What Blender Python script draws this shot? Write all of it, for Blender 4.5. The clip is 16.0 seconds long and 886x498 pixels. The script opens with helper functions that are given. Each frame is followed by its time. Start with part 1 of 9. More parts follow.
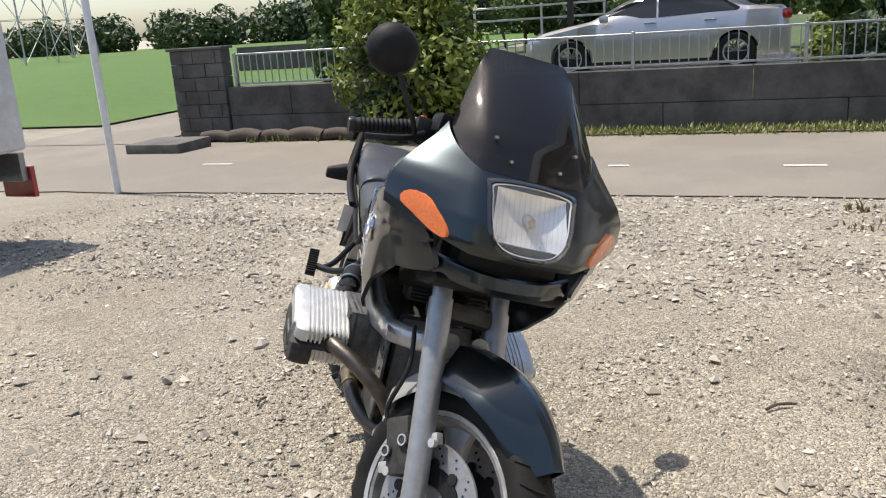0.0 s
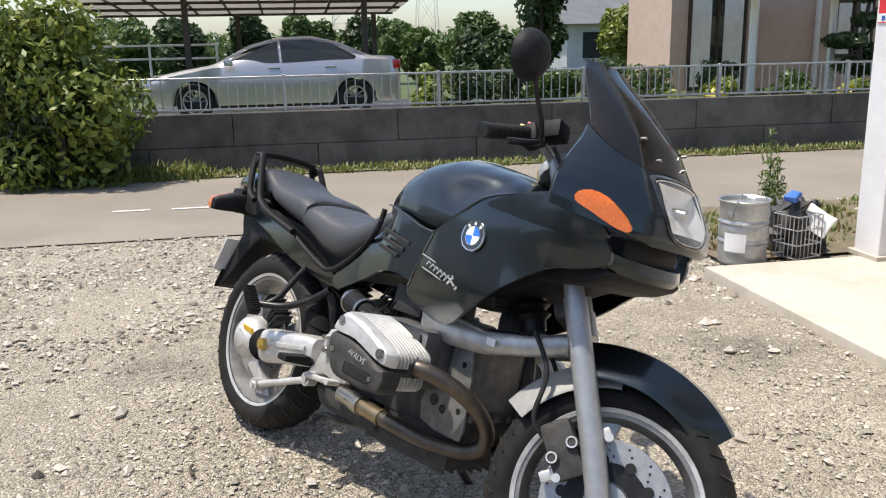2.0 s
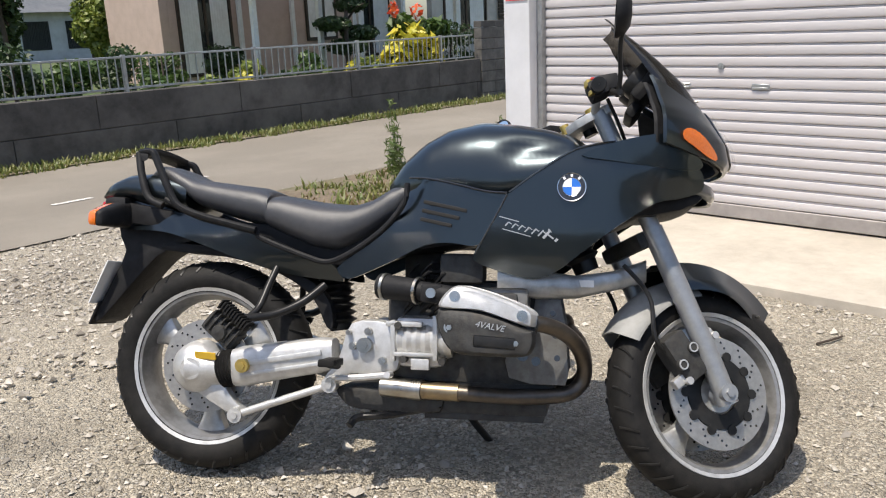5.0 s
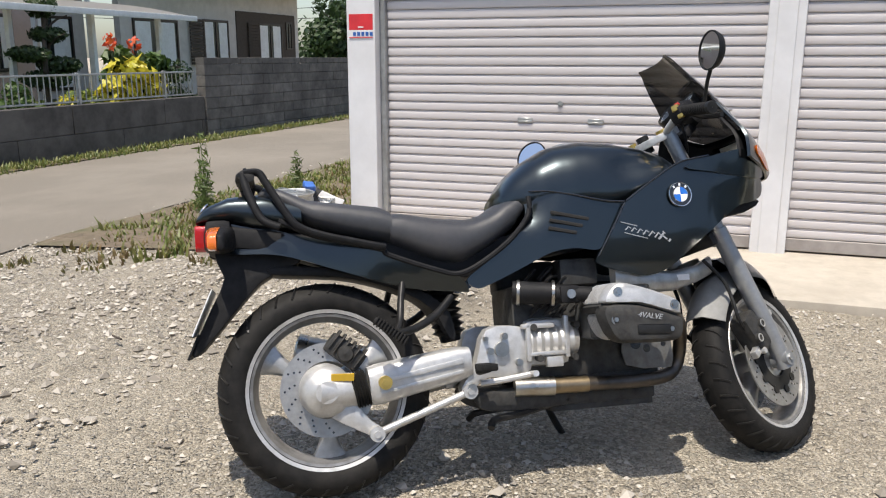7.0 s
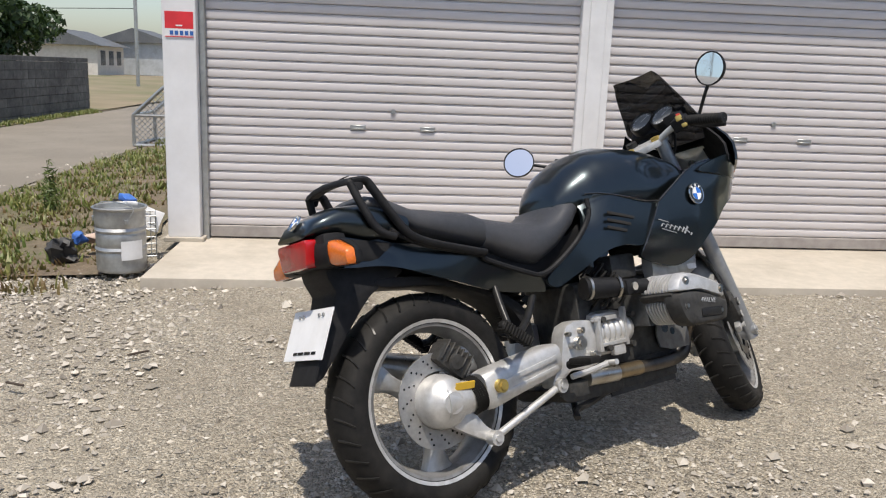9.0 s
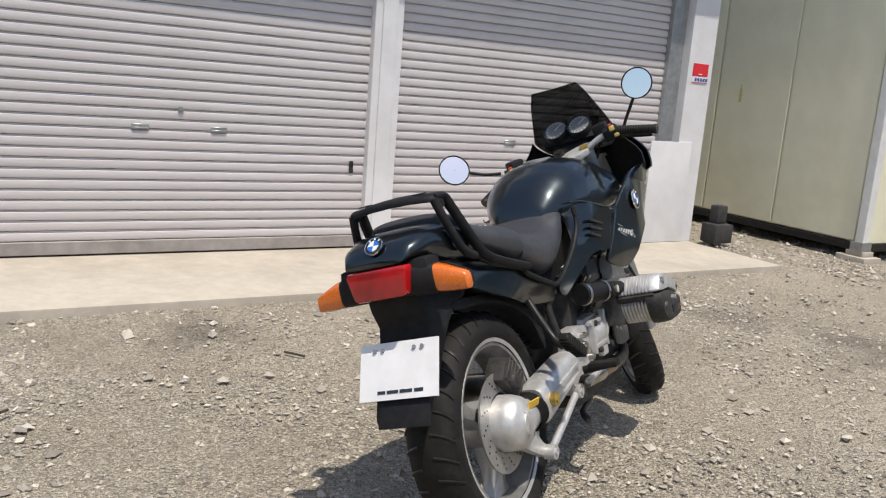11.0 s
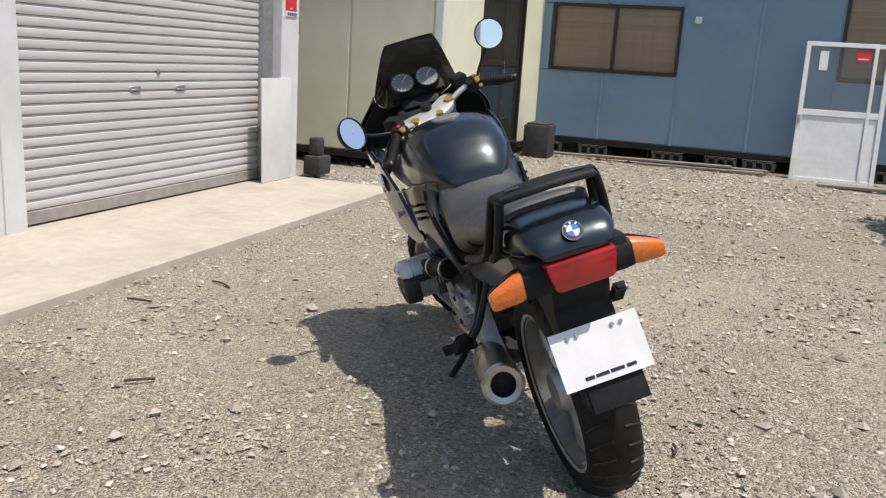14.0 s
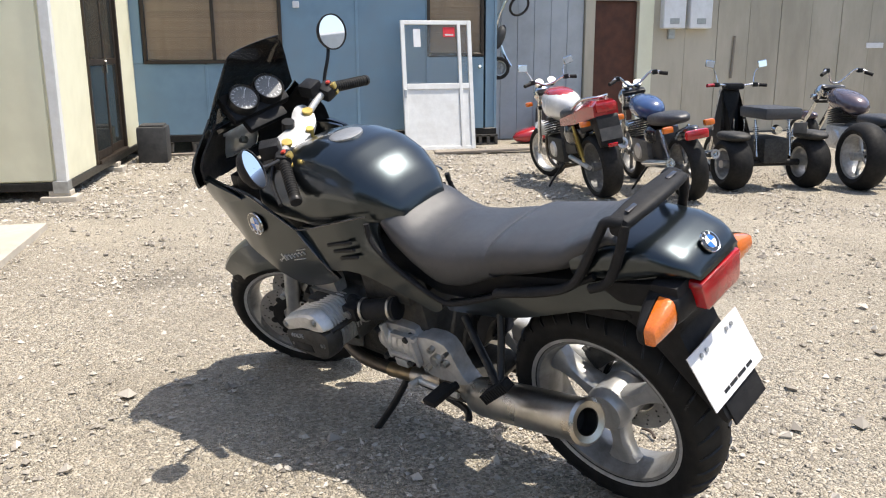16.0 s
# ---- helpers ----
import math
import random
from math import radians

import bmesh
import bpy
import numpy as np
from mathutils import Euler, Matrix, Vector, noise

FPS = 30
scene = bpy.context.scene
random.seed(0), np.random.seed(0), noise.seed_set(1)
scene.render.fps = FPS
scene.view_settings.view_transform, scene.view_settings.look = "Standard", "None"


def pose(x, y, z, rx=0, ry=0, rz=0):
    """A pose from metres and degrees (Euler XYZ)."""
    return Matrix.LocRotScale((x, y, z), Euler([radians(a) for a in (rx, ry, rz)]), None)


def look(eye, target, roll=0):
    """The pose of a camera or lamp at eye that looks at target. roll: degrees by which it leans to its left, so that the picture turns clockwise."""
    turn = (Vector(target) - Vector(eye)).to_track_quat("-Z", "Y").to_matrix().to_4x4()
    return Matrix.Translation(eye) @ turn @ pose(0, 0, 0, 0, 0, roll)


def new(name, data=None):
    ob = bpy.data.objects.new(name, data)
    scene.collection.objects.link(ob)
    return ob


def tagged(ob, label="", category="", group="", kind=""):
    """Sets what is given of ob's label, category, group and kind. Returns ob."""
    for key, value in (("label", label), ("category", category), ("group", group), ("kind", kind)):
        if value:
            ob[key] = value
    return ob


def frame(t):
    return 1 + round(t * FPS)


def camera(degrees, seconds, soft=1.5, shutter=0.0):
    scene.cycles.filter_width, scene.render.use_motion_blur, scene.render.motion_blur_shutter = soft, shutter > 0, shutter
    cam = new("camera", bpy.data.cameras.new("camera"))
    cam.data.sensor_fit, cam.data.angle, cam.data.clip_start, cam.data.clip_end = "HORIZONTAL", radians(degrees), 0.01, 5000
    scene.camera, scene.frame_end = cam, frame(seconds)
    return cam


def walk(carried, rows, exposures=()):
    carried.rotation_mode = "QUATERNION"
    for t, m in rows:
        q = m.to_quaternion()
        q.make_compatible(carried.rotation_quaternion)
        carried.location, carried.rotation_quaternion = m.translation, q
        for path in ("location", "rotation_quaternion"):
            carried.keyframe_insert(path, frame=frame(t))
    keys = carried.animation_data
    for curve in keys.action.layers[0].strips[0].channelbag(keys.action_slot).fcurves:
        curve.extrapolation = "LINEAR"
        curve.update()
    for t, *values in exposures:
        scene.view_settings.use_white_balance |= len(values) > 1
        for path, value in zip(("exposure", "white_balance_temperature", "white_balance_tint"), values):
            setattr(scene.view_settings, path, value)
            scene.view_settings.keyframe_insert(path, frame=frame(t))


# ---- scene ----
cam = camera(56.4, 16.0, soft=1.15)
EXPOSURES = [(0.0, 0.46), (1.5, 0.54), (3.5, 0.48), (6.5, 0.27), (8.5, 0.20), (9.0, 0.10), (11.5, 0.02), (12.5, 0.07), (14.5, 0.26), (16.0, 0.70)]
PATH = [
    (0, (-0.398, 0.56, 1.298), (-1.065, 2.369, 0.764), -3.9),
    (0.5, (-0.676, 0.478, 1.277), (-1.086, 2.369, 0.769), -3.5),
    (1, (-1.018, 0.518, 1.282), (-1.207, 2.439, 0.757), -3.2),
    (1.5, (-1.371, 0.482, 1.247), (-1.291, 2.414, 0.736), -0.8),
    (2, (-1.637, 0.473, 1.257), (-1.292, 2.386, 0.789), -1.2),
    (2.5, (-1.91, 0.587, 1.269), (-1.29, 2.439, 0.838), -3.2),
    (3, (-2.245, 0.596, 1.268), (-1.421, 2.362, 0.819), -3.9),
    (3.5, (-2.46, 0.67, 1.257), (-1.474, 2.332, 0.741), -2.7),
    (3.7, (-2.506, 0.735, 1.25), (-1.458, 2.352, 0.714), -2.6),
    (5.8, (-3.353, 1.551, 1.237), (-1.719, 2.598, 0.752), -2.2),
    (6, (-3.47, 1.654, 1.232), (-1.785, 2.622, 0.756), -2.0),
    (6.5, (-3.641, 1.896, 1.236), (-1.858, 2.676, 0.773), -0.9),
    (7, (-3.718, 2.192, 1.223), (-1.877, 2.829, 0.771), 0.0),
    (7.5, (-3.859, 2.479, 1.204), (-1.963, 2.929, 0.757), 1.4),
    (8, (-3.951, 2.761, 1.203), (-2.015, 3.011, 0.767), 1.4),
    (8.5, (-3.888, 3.081, 1.215), (-1.935, 3.136, 0.787), 0.5),
    (9, (-3.896, 3.401, 1.195), (-1.948, 3.226, 0.778), 2.2),
    (9.2, (-3.894, 3.514, 1.205), (-1.955, 3.26, 0.785), 2.4),
    (11.3, (-3.351, 4.559, 1.162), (-1.704, 3.486, 0.793), 4.4),
    (11.5, (-3.288, 4.649, 1.17), (-1.668, 3.535, 0.804), 4.3),
    (12, (-3.115, 4.879, 1.157), (-1.667, 3.55, 0.788), 5.0),
    (12.5, (-2.896, 5.066, 1.144), (-1.68, 3.527, 0.753), 5.2),
    (13, (-2.596, 5.153, 1.15), (-1.541, 3.506, 0.733), 5.0),
    (13.5, (-2.306, 5.274, 1.137), (-1.46, 3.516, 0.698), 4.7),
    (14, (-2.068, 5.372, 1.151), (-1.425, 3.534, 0.696), 3.6),
    (14.2, (-1.932, 5.35, 1.134), (-1.396, 3.477, 0.682), 2.4),
    (14.5, (-1.757, 5.298, 1.152), (-1.356, 3.392, 0.697), 1.1),
    (14.8, (-1.553, 5.269, 1.156), (-1.396, 3.328, 0.7), 0.6),
    (15, (-1.437, 5.273, 1.15), (-1.433, 3.324, 0.704), 0.2),
    (15.2, (-1.343, 5.268, 1.143), (-1.46, 3.319, 0.707), -0.1),
    (15.5, (-1.158, 5.24, 1.158), (-1.455, 3.313, 0.71), -0.4),
    (16, (-0.858, 5.09, 1.171), (-1.278, 3.19, 0.711), -0.3),
]

walk(cam, [(t, look(eye, target, roll)) for t, eye, target, roll in PATH], EXPOSURES)

# ---- world and sun ----
SUN_AZ, SUN_EL = 171.0, 72.0   # where the sun stands, degrees from +x towards +y, and its height
world = bpy.data.worlds.new("sky")
scene.world = world
world.use_nodes = True
wn, wl = world.node_tree.nodes, world.node_tree.links
sky = wn.new("ShaderNodeTexSky")
sky.sky_type = "NISHITA"
sky.sun_disc = False
sky.sun_elevation = radians(SUN_EL)
sky.sun_rotation = radians(90 - SUN_AZ)
sky.air_density, sky.dust_density, sky.ozone_density = 1.0, 1.7, 0.6
wl.new(sky.outputs[0], wn["Background"].inputs[0])
wn["Background"].inputs[1].default_value = 0.15
sun = new("sun", bpy.data.lights.new("sun", "SUN"))
sun.data.energy, sun.data.angle, sun.data.color = 4.35, radians(0.6), (1.0, 0.925, 0.82)
sdir = Vector((math.cos(radians(SUN_AZ)) * math.cos(radians(SUN_EL)), math.sin(radians(SUN_AZ)) * math.cos(radians(SUN_EL)), math.sin(radians(SUN_EL))))
sun.matrix_world = look(sdir * 60, (0, 0, 0))

# ---- materials ----
def surf(name, c1, c2=None, scale=8.0, rough=0.6, metal=0.0, bump=0.0, bscale=60.0, coat=0.0, detail=6.0, stain=None, sscale=1.5, samt=0.5, rvar=0.12, tone=0.0, stretch=None, alpha=1.0, trans=0.0):
    """A procedural surface: two colours mixed by noise, a coarser stain, roughness variation and fine relief."""
    m = bpy.data.materials.new(name)
    m.use_nodes = True
    n, l = m.node_tree.nodes, m.node_tree.links
    b = n["Principled BSDF"]
    c2 = c2 or tuple(v * 0.8 for v in c1)
    co = n.new("ShaderNodeTexCoord")
    src = co.outputs["Object"]
    if stretch:
        mp = n.new("ShaderNodeMapping")
        mp.inputs["Scale"].default_value = stretch
        l.new(src, mp.inputs[0])
        src = mp.outputs[0]
    def tex(s, d=detail, r=0.6):
        t = n.new("ShaderNodeTexNoise")
        t.inputs["Scale"].default_value, t.inputs["Detail"].default_value, t.inputs["Roughness"].default_value = s, d, r
        l.new(src, t.inputs["Vector"])
        return t.outputs[0]
    def ramp(x, a, c):
        r = n.new("ShaderNodeMapRange")
        r.inputs[1].default_value, r.inputs[2].default_value = a, c
        l.new(x, r.inputs[0])
        return r.outputs[0]
    def mix(f, a, c):
        x = n.new("ShaderNodeMix")
        x.data_type = "RGBA"
        l.new(f, x.inputs[0])
        for k, v in ((6, a), (7, c)):
            if isinstance(v, tuple):
                x.inputs[k].default_value = (*v, 1)
            else:
                l.new(v, x.inputs[k])
        return x.outputs[2]
    grain = tex(scale)
    col = mix(ramp(grain, 0.35, 0.68), c1, c2)
    if stain:
        sf = n.new("ShaderNodeMath")
        sf.operation = "MULTIPLY"
        sf.inputs[1].default_value = samt
        l.new(ramp(tex(sscale, 8, 0.65), 0.45, 0.66), sf.inputs[0])
        col = mix(sf.outputs[0], col, stain)
    if tone:
        oi = n.new("ShaderNodeObjectInfo")
        hs = n.new("ShaderNodeHueSaturation")
        rr = n.new("ShaderNodeMapRange")
        rr.inputs[3].default_value, rr.inputs[4].default_value = 1 - tone, 1 + tone
        l.new(oi.outputs["Random"], rr.inputs[0])
        l.new(rr.outputs[0], hs.inputs["Value"])
        l.new(col, hs.inputs["Color"])
        col = hs.outputs[0]
    l.new(col, b.inputs["Base Color"])
    rg = n.new("ShaderNodeMapRange")
    rg.inputs[3].default_value, rg.inputs[4].default_value = max(0.02, rough - rvar), min(1, rough + rvar)
    l.new(tex(scale * 0.7 + 3), rg.inputs[0])
    l.new(rg.outputs[0], b.inputs["Roughness"])
    b.inputs["Metallic"].default_value = metal
    b.inputs["Coat Weight"].default_value = coat
    b.inputs["Coat Roughness"].default_value = 0.05
    b.inputs["Alpha"].default_value = alpha
    b.inputs["Transmission Weight"].default_value = trans
    if bump:
        bp = n.new("ShaderNodeBump")
        bp.inputs["Strength"].default_value = 1.0
        bp.inputs["Distance"].default_value = bump
        l.new(tex(bscale, 8, 0.65), bp.inputs["Height"])
        l.new(bp.outputs[0], b.inputs["Normal"])
    return m


M = {}
# bike
M["paint"] = surf("dark_blue_green_metallic_paint", (0.026, 0.034, 0.039), (0.034, 0.044, 0.049), scale=900, rough=0.30, metal=0.9, coat=0.8, rvar=0.05, detail=2, stain=(0.05, 0.055, 0.055), sscale=9, samt=0.03)
M["paint"].node_tree.nodes["Principled BSDF"].inputs["Coat Roughness"].default_value = 0.10
M["matte"] = surf("black_textured_plastic", (0.010, 0.010, 0.011), (0.018, 0.018, 0.019), scale=40, rough=0.55, bump=0.0006, bscale=500, stain=(0.035, 0.033, 0.03), sscale=7, samt=0.15)
M["rubber"] = surf("tyre_rubber", (0.010, 0.010, 0.010), (0.020, 0.019, 0.018), scale=30, rough=0.62, bump=0.0008, bscale=180, stain=(0.05, 0.046, 0.04), sscale=6, samt=0.2)
M["seat"] = surf("black_vinyl", (0.036, 0.037, 0.041), (0.047, 0.048, 0.052), scale=60, rough=0.42, bump=0.0006, bscale=700, stain=(0.085, 0.08, 0.08), sscale=6, samt=0.3)
M["alu"] = surf("cast_aluminium", (0.66, 0.655, 0.64), (0.52, 0.515, 0.50), scale=25, rough=0.40, metal=0.55, bump=0.0006, bscale=400, stain=(0.30, 0.28, 0.25), sscale=40, samt=0.25)
M["sleeve"] = surf("straw_tinted_steel", (0.34, 0.27, 0.17), (0.22, 0.17, 0.11), scale=25, rough=0.38, metal=0.9)
M["rimdirty"] = surf("brake_dusted_silver_paint", (0.34, 0.335, 0.325), (0.23, 0.225, 0.215), scale=18, rough=0.42, metal=0.55, stain=(0.12, 0.113, 0.105), sscale=9, samt=0.5)
M["rim"] = surf("silver_wheel_paint", (0.55, 0.55, 0.54), (0.43, 0.43, 0.42), scale=30, rough=0.38, metal=0.6, stain=(0.16, 0.15, 0.13), sscale=8, samt=0.5)
M["fork"] = surf("grey_fork_paint", (0.36, 0.37, 0.38), (0.30, 0.31, 0.32), scale=40, rough=0.36, metal=0.5, stain=(0.2, 0.2, 0.19), sscale=30, samt=0.15)
M["greyplastic"] = surf("grey_fender_plastic", (0.26, 0.26, 0.25), (0.2, 0.2, 0.19), scale=30, rough=0.55, stain=(0.36, 0.34, 0.3), sscale=8, samt=0.4)
M["casegrey"] = surf("grey_engine_casting", (0.19, 0.19, 0.185), (0.12, 0.12, 0.116), scale=25, rough=0.5, metal=0.3, bump=0.0008, bscale=250, stain=(0.08, 0.07, 0.06), sscale=45, samt=0.5)
M["lampbowl"] = surf("silvered_reflector", (0.95, 0.94, 0.90), (0.80, 0.78, 0.72), scale=24, rough=0.32, metal=0.55, rvar=0.12, detail=2, bump=0.001, bscale=60)
M["steel"] = surf("brushed_stainless_steel", (0.55, 0.54, 0.51), (0.42, 0.41, 0.38), scale=20, rough=0.3, metal=1.0, bump=0.0003, bscale=300, stain=(0.3, 0.22, 0.13), sscale=7, samt=0.45)
M["pipe"] = surf("heat_tinted_exhaust_steel", (0.13, 0.112, 0.095), (0.07, 0.062, 0.055), scale=18, rough=0.4, metal=0.8, stain=(0.24, 0.18, 0.11), sscale=6, samt=0.35, bump=0.0004)
M["disc"] = surf("brake_disc_steel", (0.46, 0.45, 0.43), (0.36, 0.35, 0.335), scale=60, rough=0.42, metal=0.75)
M["iron"] = surf("dark_engine_casting", (0.065, 0.065, 0.063), (0.035, 0.034, 0.033), scale=35, rough=0.6, metal=0.4, bump=0.001, bscale=200, stain=(0.10, 0.09, 0.075), sscale=40, samt=0.35)
M["blackmetal"] = surf("black_painted_steel", (0.012, 0.012, 0.012), (0.022, 0.022, 0.022), scale=40, rough=0.35, stain=(0.04, 0.035, 0.03), sscale=20, samt=0.25)
M["chrome"] = surf("chrome", (0.75, 0.75, 0.74), (0.6, 0.6, 0.59), scale=20, rough=0.14, metal=1.0, rvar=0.06)
M["gold"] = surf("yellow_zinc_plate", (0.62, 0.46, 0.14), (0.45, 0.33, 0.10), scale=30, rough=0.4, metal=0.8)
M["amber"] = surf("amber_lens", (0.74, 0.17, 0.012), (0.62, 0.13, 0.008), scale=200, rough=0.18, coat=1.0, bump=0.0008, bscale=260, detail=1)
M["redlens"] = surf("red_lens", (0.46, 0.006, 0.010), (0.26, 0.004, 0.006), scale=16, rough=0.15, coat=1.0, bump=0.0008, bscale=220, detail=1)
M["white"] = surf("white_enamel_plate", (0.80, 0.80, 0.80), (0.72, 0.72, 0.72), scale=10, rough=0.45, stain=(0.6, 0.58, 0.54), sscale=12, samt=0.3)
M["blueemb"] = surf("blue_enamel", (0.02, 0.16, 0.62), rough=0.25, coat=1.0)
M["blackemb"] = surf("black_enamel", (0.015, 0.015, 0.016), rough=0.25, coat=1.0)
M["silverprint"] = surf("silver_print", (0.42, 0.43, 0.44), rough=0.4, metal=0.3)
M["gaugeface"] = surf("grey_dial", (0.20, 0.205, 0.21), (0.16, 0.165, 0.17), scale=20, rough=0.6)
M["yellowtag"] = surf("yellow_sticker", (0.75, 0.47, 0.04), rough=0.5)
M["yellowmark"] = surf("faded_yellow_paint", (0.55, 0.46, 0.12), (0.6, 0.57, 0.40), scale=60, rough=0.7)
M["orangewire"] = surf("red_switch", (0.55, 0.05, 0.03), rough=0.4)

for k_, v_ in (("matte", 0.18), ("rubber", 0.15), ("seat", 0.5), ("iron", 0.25), ("blackmetal", 0.25)):
    M[k_].node_tree.nodes["Principled BSDF"].inputs["Specular IOR Level"].default_value = v_


def glass(name, color, rough=0.02, alpha=0.35, ior=1.45):
    m = bpy.data.materials.new(name)
    m.use_nodes = True
    b = m.node_tree.nodes["Principled BSDF"]
    b.inputs["Base Color"].default_value = (*color, 1)
    b.inputs["Roughness"].default_value = rough
    b.inputs["Alpha"].default_value = alpha
    b.inputs["IOR"].default_value = ior
    b.inputs["Specular IOR Level"].default_value = 0.6
    return m


M["screen"] = glass("smoked_acrylic", (0.012, 0.0108, 0.0098), 0.05, 0.83)
M["lens"] = glass("clear_lens", (0.6, 0.61, 0.6), 0.04, 0.07)
M["gaugeglass"] = glass("gauge_glass", (0.3, 0.3, 0.3), 0.08, 0.10)
M["window"] = glass("dark_window_glass", (0.03, 0.035, 0.035), 0.03, 0.82)
M["carglass"] = glass("tinted_car_glass", (0.012, 0.015, 0.015), 0.03, 1.0)
M["paneclear"] = glass("clear_pane", (0.35, 0.38, 0.38), 0.04, 0.10)
mm = bpy.data.materials.new("mirror_silver")
mm.use_nodes = True
mm.node_tree.nodes["Principled BSDF"].inputs["Metallic"].default_value = 1
mm.node_tree.nodes["Principled BSDF"].inputs["Roughness"].default_value = 0.02
mm.node_tree.nodes["Principled BSDF"].inputs["Base Color"].default_value = (0.86, 0.88, 0.9, 1)
M["mirror"] = mm

# place
M["gravel_plain"] = surf("gravel_plain", (0.30, 0.265, 0.215), (0.17, 0.148, 0.118), scale=42, rough=0.92, bump=0.02, bscale=55, stain=(0.42, 0.375, 0.31), sscale=0.7, samt=0.55, detail=9)
M["stone"] = surf("crushed_stone", (0.30, 0.275, 0.235), (0.19, 0.172, 0.147), scale=14, rough=0.9, bump=0.003, bscale=90)
M["asphalt"] = surf("worn_asphalt", (0.222, 0.194, 0.155), (0.16, 0.141, 0.115), scale=120, rough=0.9, bump=0.004, bscale=220, stain=(0.27, 0.24, 0.195), sscale=0.5, samt=0.6)
M["slab"] = surf("pale_concrete", (0.49, 0.442, 0.37), (0.42, 0.38, 0.32), scale=14, rough=0.85, bump=0.002, bscale=160, stain=(0.30, 0.265, 0.215), sscale=1.9, samt=0.5)
M["concrete"] = surf("weathered_dark_concrete", (0.10, 0.092, 0.082), (0.055, 0.05, 0.045), scale=5, rough=0.95, bump=0.006, bscale=40, stain=(0.19, 0.175, 0.155), sscale=1.4, samt=0.5, tone=0.08)
M["block"] = surf("grey_concrete_block", (0.16, 0.15, 0.135), (0.09, 0.085, 0.076), scale=6, rough=0.95, bump=0.004, bscale=60, stain=(0.045, 0.042, 0.04), sscale=0.9, samt=0.7, tone=0.15)
M["shutter"] = surf("painted_steel_slat", (0.58, 0.547, 0.543), (0.54, 0.51, 0.506), scale=10, rough=0.5, stain=(0.45, 0.40, 0.385), sscale=2.2, samt=0.3, stretch=(1, 0.35, 3), tone=0.03)
M["shutterdark"] = surf("shutter_bottom_rail", (0.36, 0.33, 0.31), (0.28, 0.255, 0.24), scale=12, rough=0.55, stain=(0.2, 0.18, 0.165), sscale=3, samt=0.4)
M["pillar"] = surf("white_painted_steel", (0.72, 0.715, 0.72), (0.66, 0.655, 0.66), scale=6, rough=0.55, stain=(0.5, 0.48, 0.46), sscale=2, samt=0.25)
M["galv"] = surf("galvanised_steel", (0.45, 0.46, 0.46), (0.34, 0.35, 0.35), scale=22, rough=0.42, metal=0.7, stain=(0.26, 0.25, 0.23), sscale=5, samt=0.5)
M["cream"] = surf("cream_painted_panel", (0.80, 0.775, 0.585), (0.76, 0.735, 0.55), scale=5, rough=0.6, stain=(0.50, 0.46, 0.32), sscale=1.2, samt=0.2)
M["creamwall"] = surf("beige_siding", (0.50, 0.45, 0.355), (0.45, 0.405, 0.315), scale=4, rough=0.7, stain=(0.25, 0.22, 0.165), sscale=1.0, samt=0.4, stretch=(1, 1, 0.3), tone=0.05)
M["whitetrim"] = surf("white_aluminium", (0.78, 0.78, 0.76), (0.70, 0.70, 0.68), scale=12, rough=0.45, stain=(0.5, 0.47, 0.42), sscale=4, samt=0.3)
M["blue"] = surf("faded_blue_panel", (0.195, 0.305, 0.395), (0.165, 0.26, 0.345), scale=4, rough=0.6, stain=(0.28, 0.35, 0.385), sscale=1.0, samt=0.45, tone=0.06)
M["bluegrey"] = surf("grey_blue_panel", (0.44, 0.465, 0.485), (0.38, 0.405, 0.425), scale=4, rough=0.65, stain=(0.2, 0.2, 0.19), sscale=1.2, samt=0.35)
M["bronze"] = surf("bronze_aluminium", (0.06, 0.045, 0.033), (0.045, 0.033, 0.025), scale=20, rough=0.4, metal=0.5)
M["blind"] = surf("wood_tone_blind", (0.46, 0.31, 0.18), (0.36, 0.24, 0.135), scale=10, rough=0.7, tone=0.12)
# near-black colour stands for the shade inside cabin, shed and vent openings
M["darkin"] = surf("interior_shade_black", (0.02, 0.019, 0.018), rough=0.9)
M["rust"] = surf("rusty_brown_door", (0.10, 0.035, 0.018), (0.06, 0.022, 0.012), scale=7, rough=0.7)
M["red"] = surf("red_sticker", (0.70, 0.03, 0.04), rough=0.5)
M["signblue"] = surf("blue_print", (0.03, 0.12, 0.4), rough=0.5)
M["wood"] = surf("weathered_timber", (0.30, 0.26, 0.21), (0.19, 0.16, 0.13), scale=9, rough=0.85, stretch=(1, 8, 8), bump=0.002, bscale=50)
M["darkwood"] = surf("dark_timber", (0.075, 0.055, 0.04), (0.045, 0.034, 0.026), scale=10, rough=0.8, stretch=(6, 6, 1))
M["carpaint"] = surf("silver_car_paint", (0.46, 0.45, 0.47), (0.43, 0.42, 0.44), scale=700, rough=0.32, metal=0.6, coat=1.0, detail=1, rvar=0.04)
M["plaster"] = surf("off_white_plaster", (0.62, 0.58, 0.53), (0.55, 0.51, 0.465), scale=4, rough=0.9, stain=(0.42, 0.385, 0.34), sscale=1, samt=0.35, bump=0.002)
M["pinkplaster"] = surf("pink_beige_plaster", (0.55, 0.42, 0.35), (0.48, 0.365, 0.30), scale=4, rough=0.9, bump=0.002)
M["rooftile"] = surf("grey_roof_tile", (0.12, 0.125, 0.13), (0.075, 0.08, 0.085), scale=8, rough=0.6, stain=(0.2, 0.2, 0.2), sscale=1, samt=0.3)
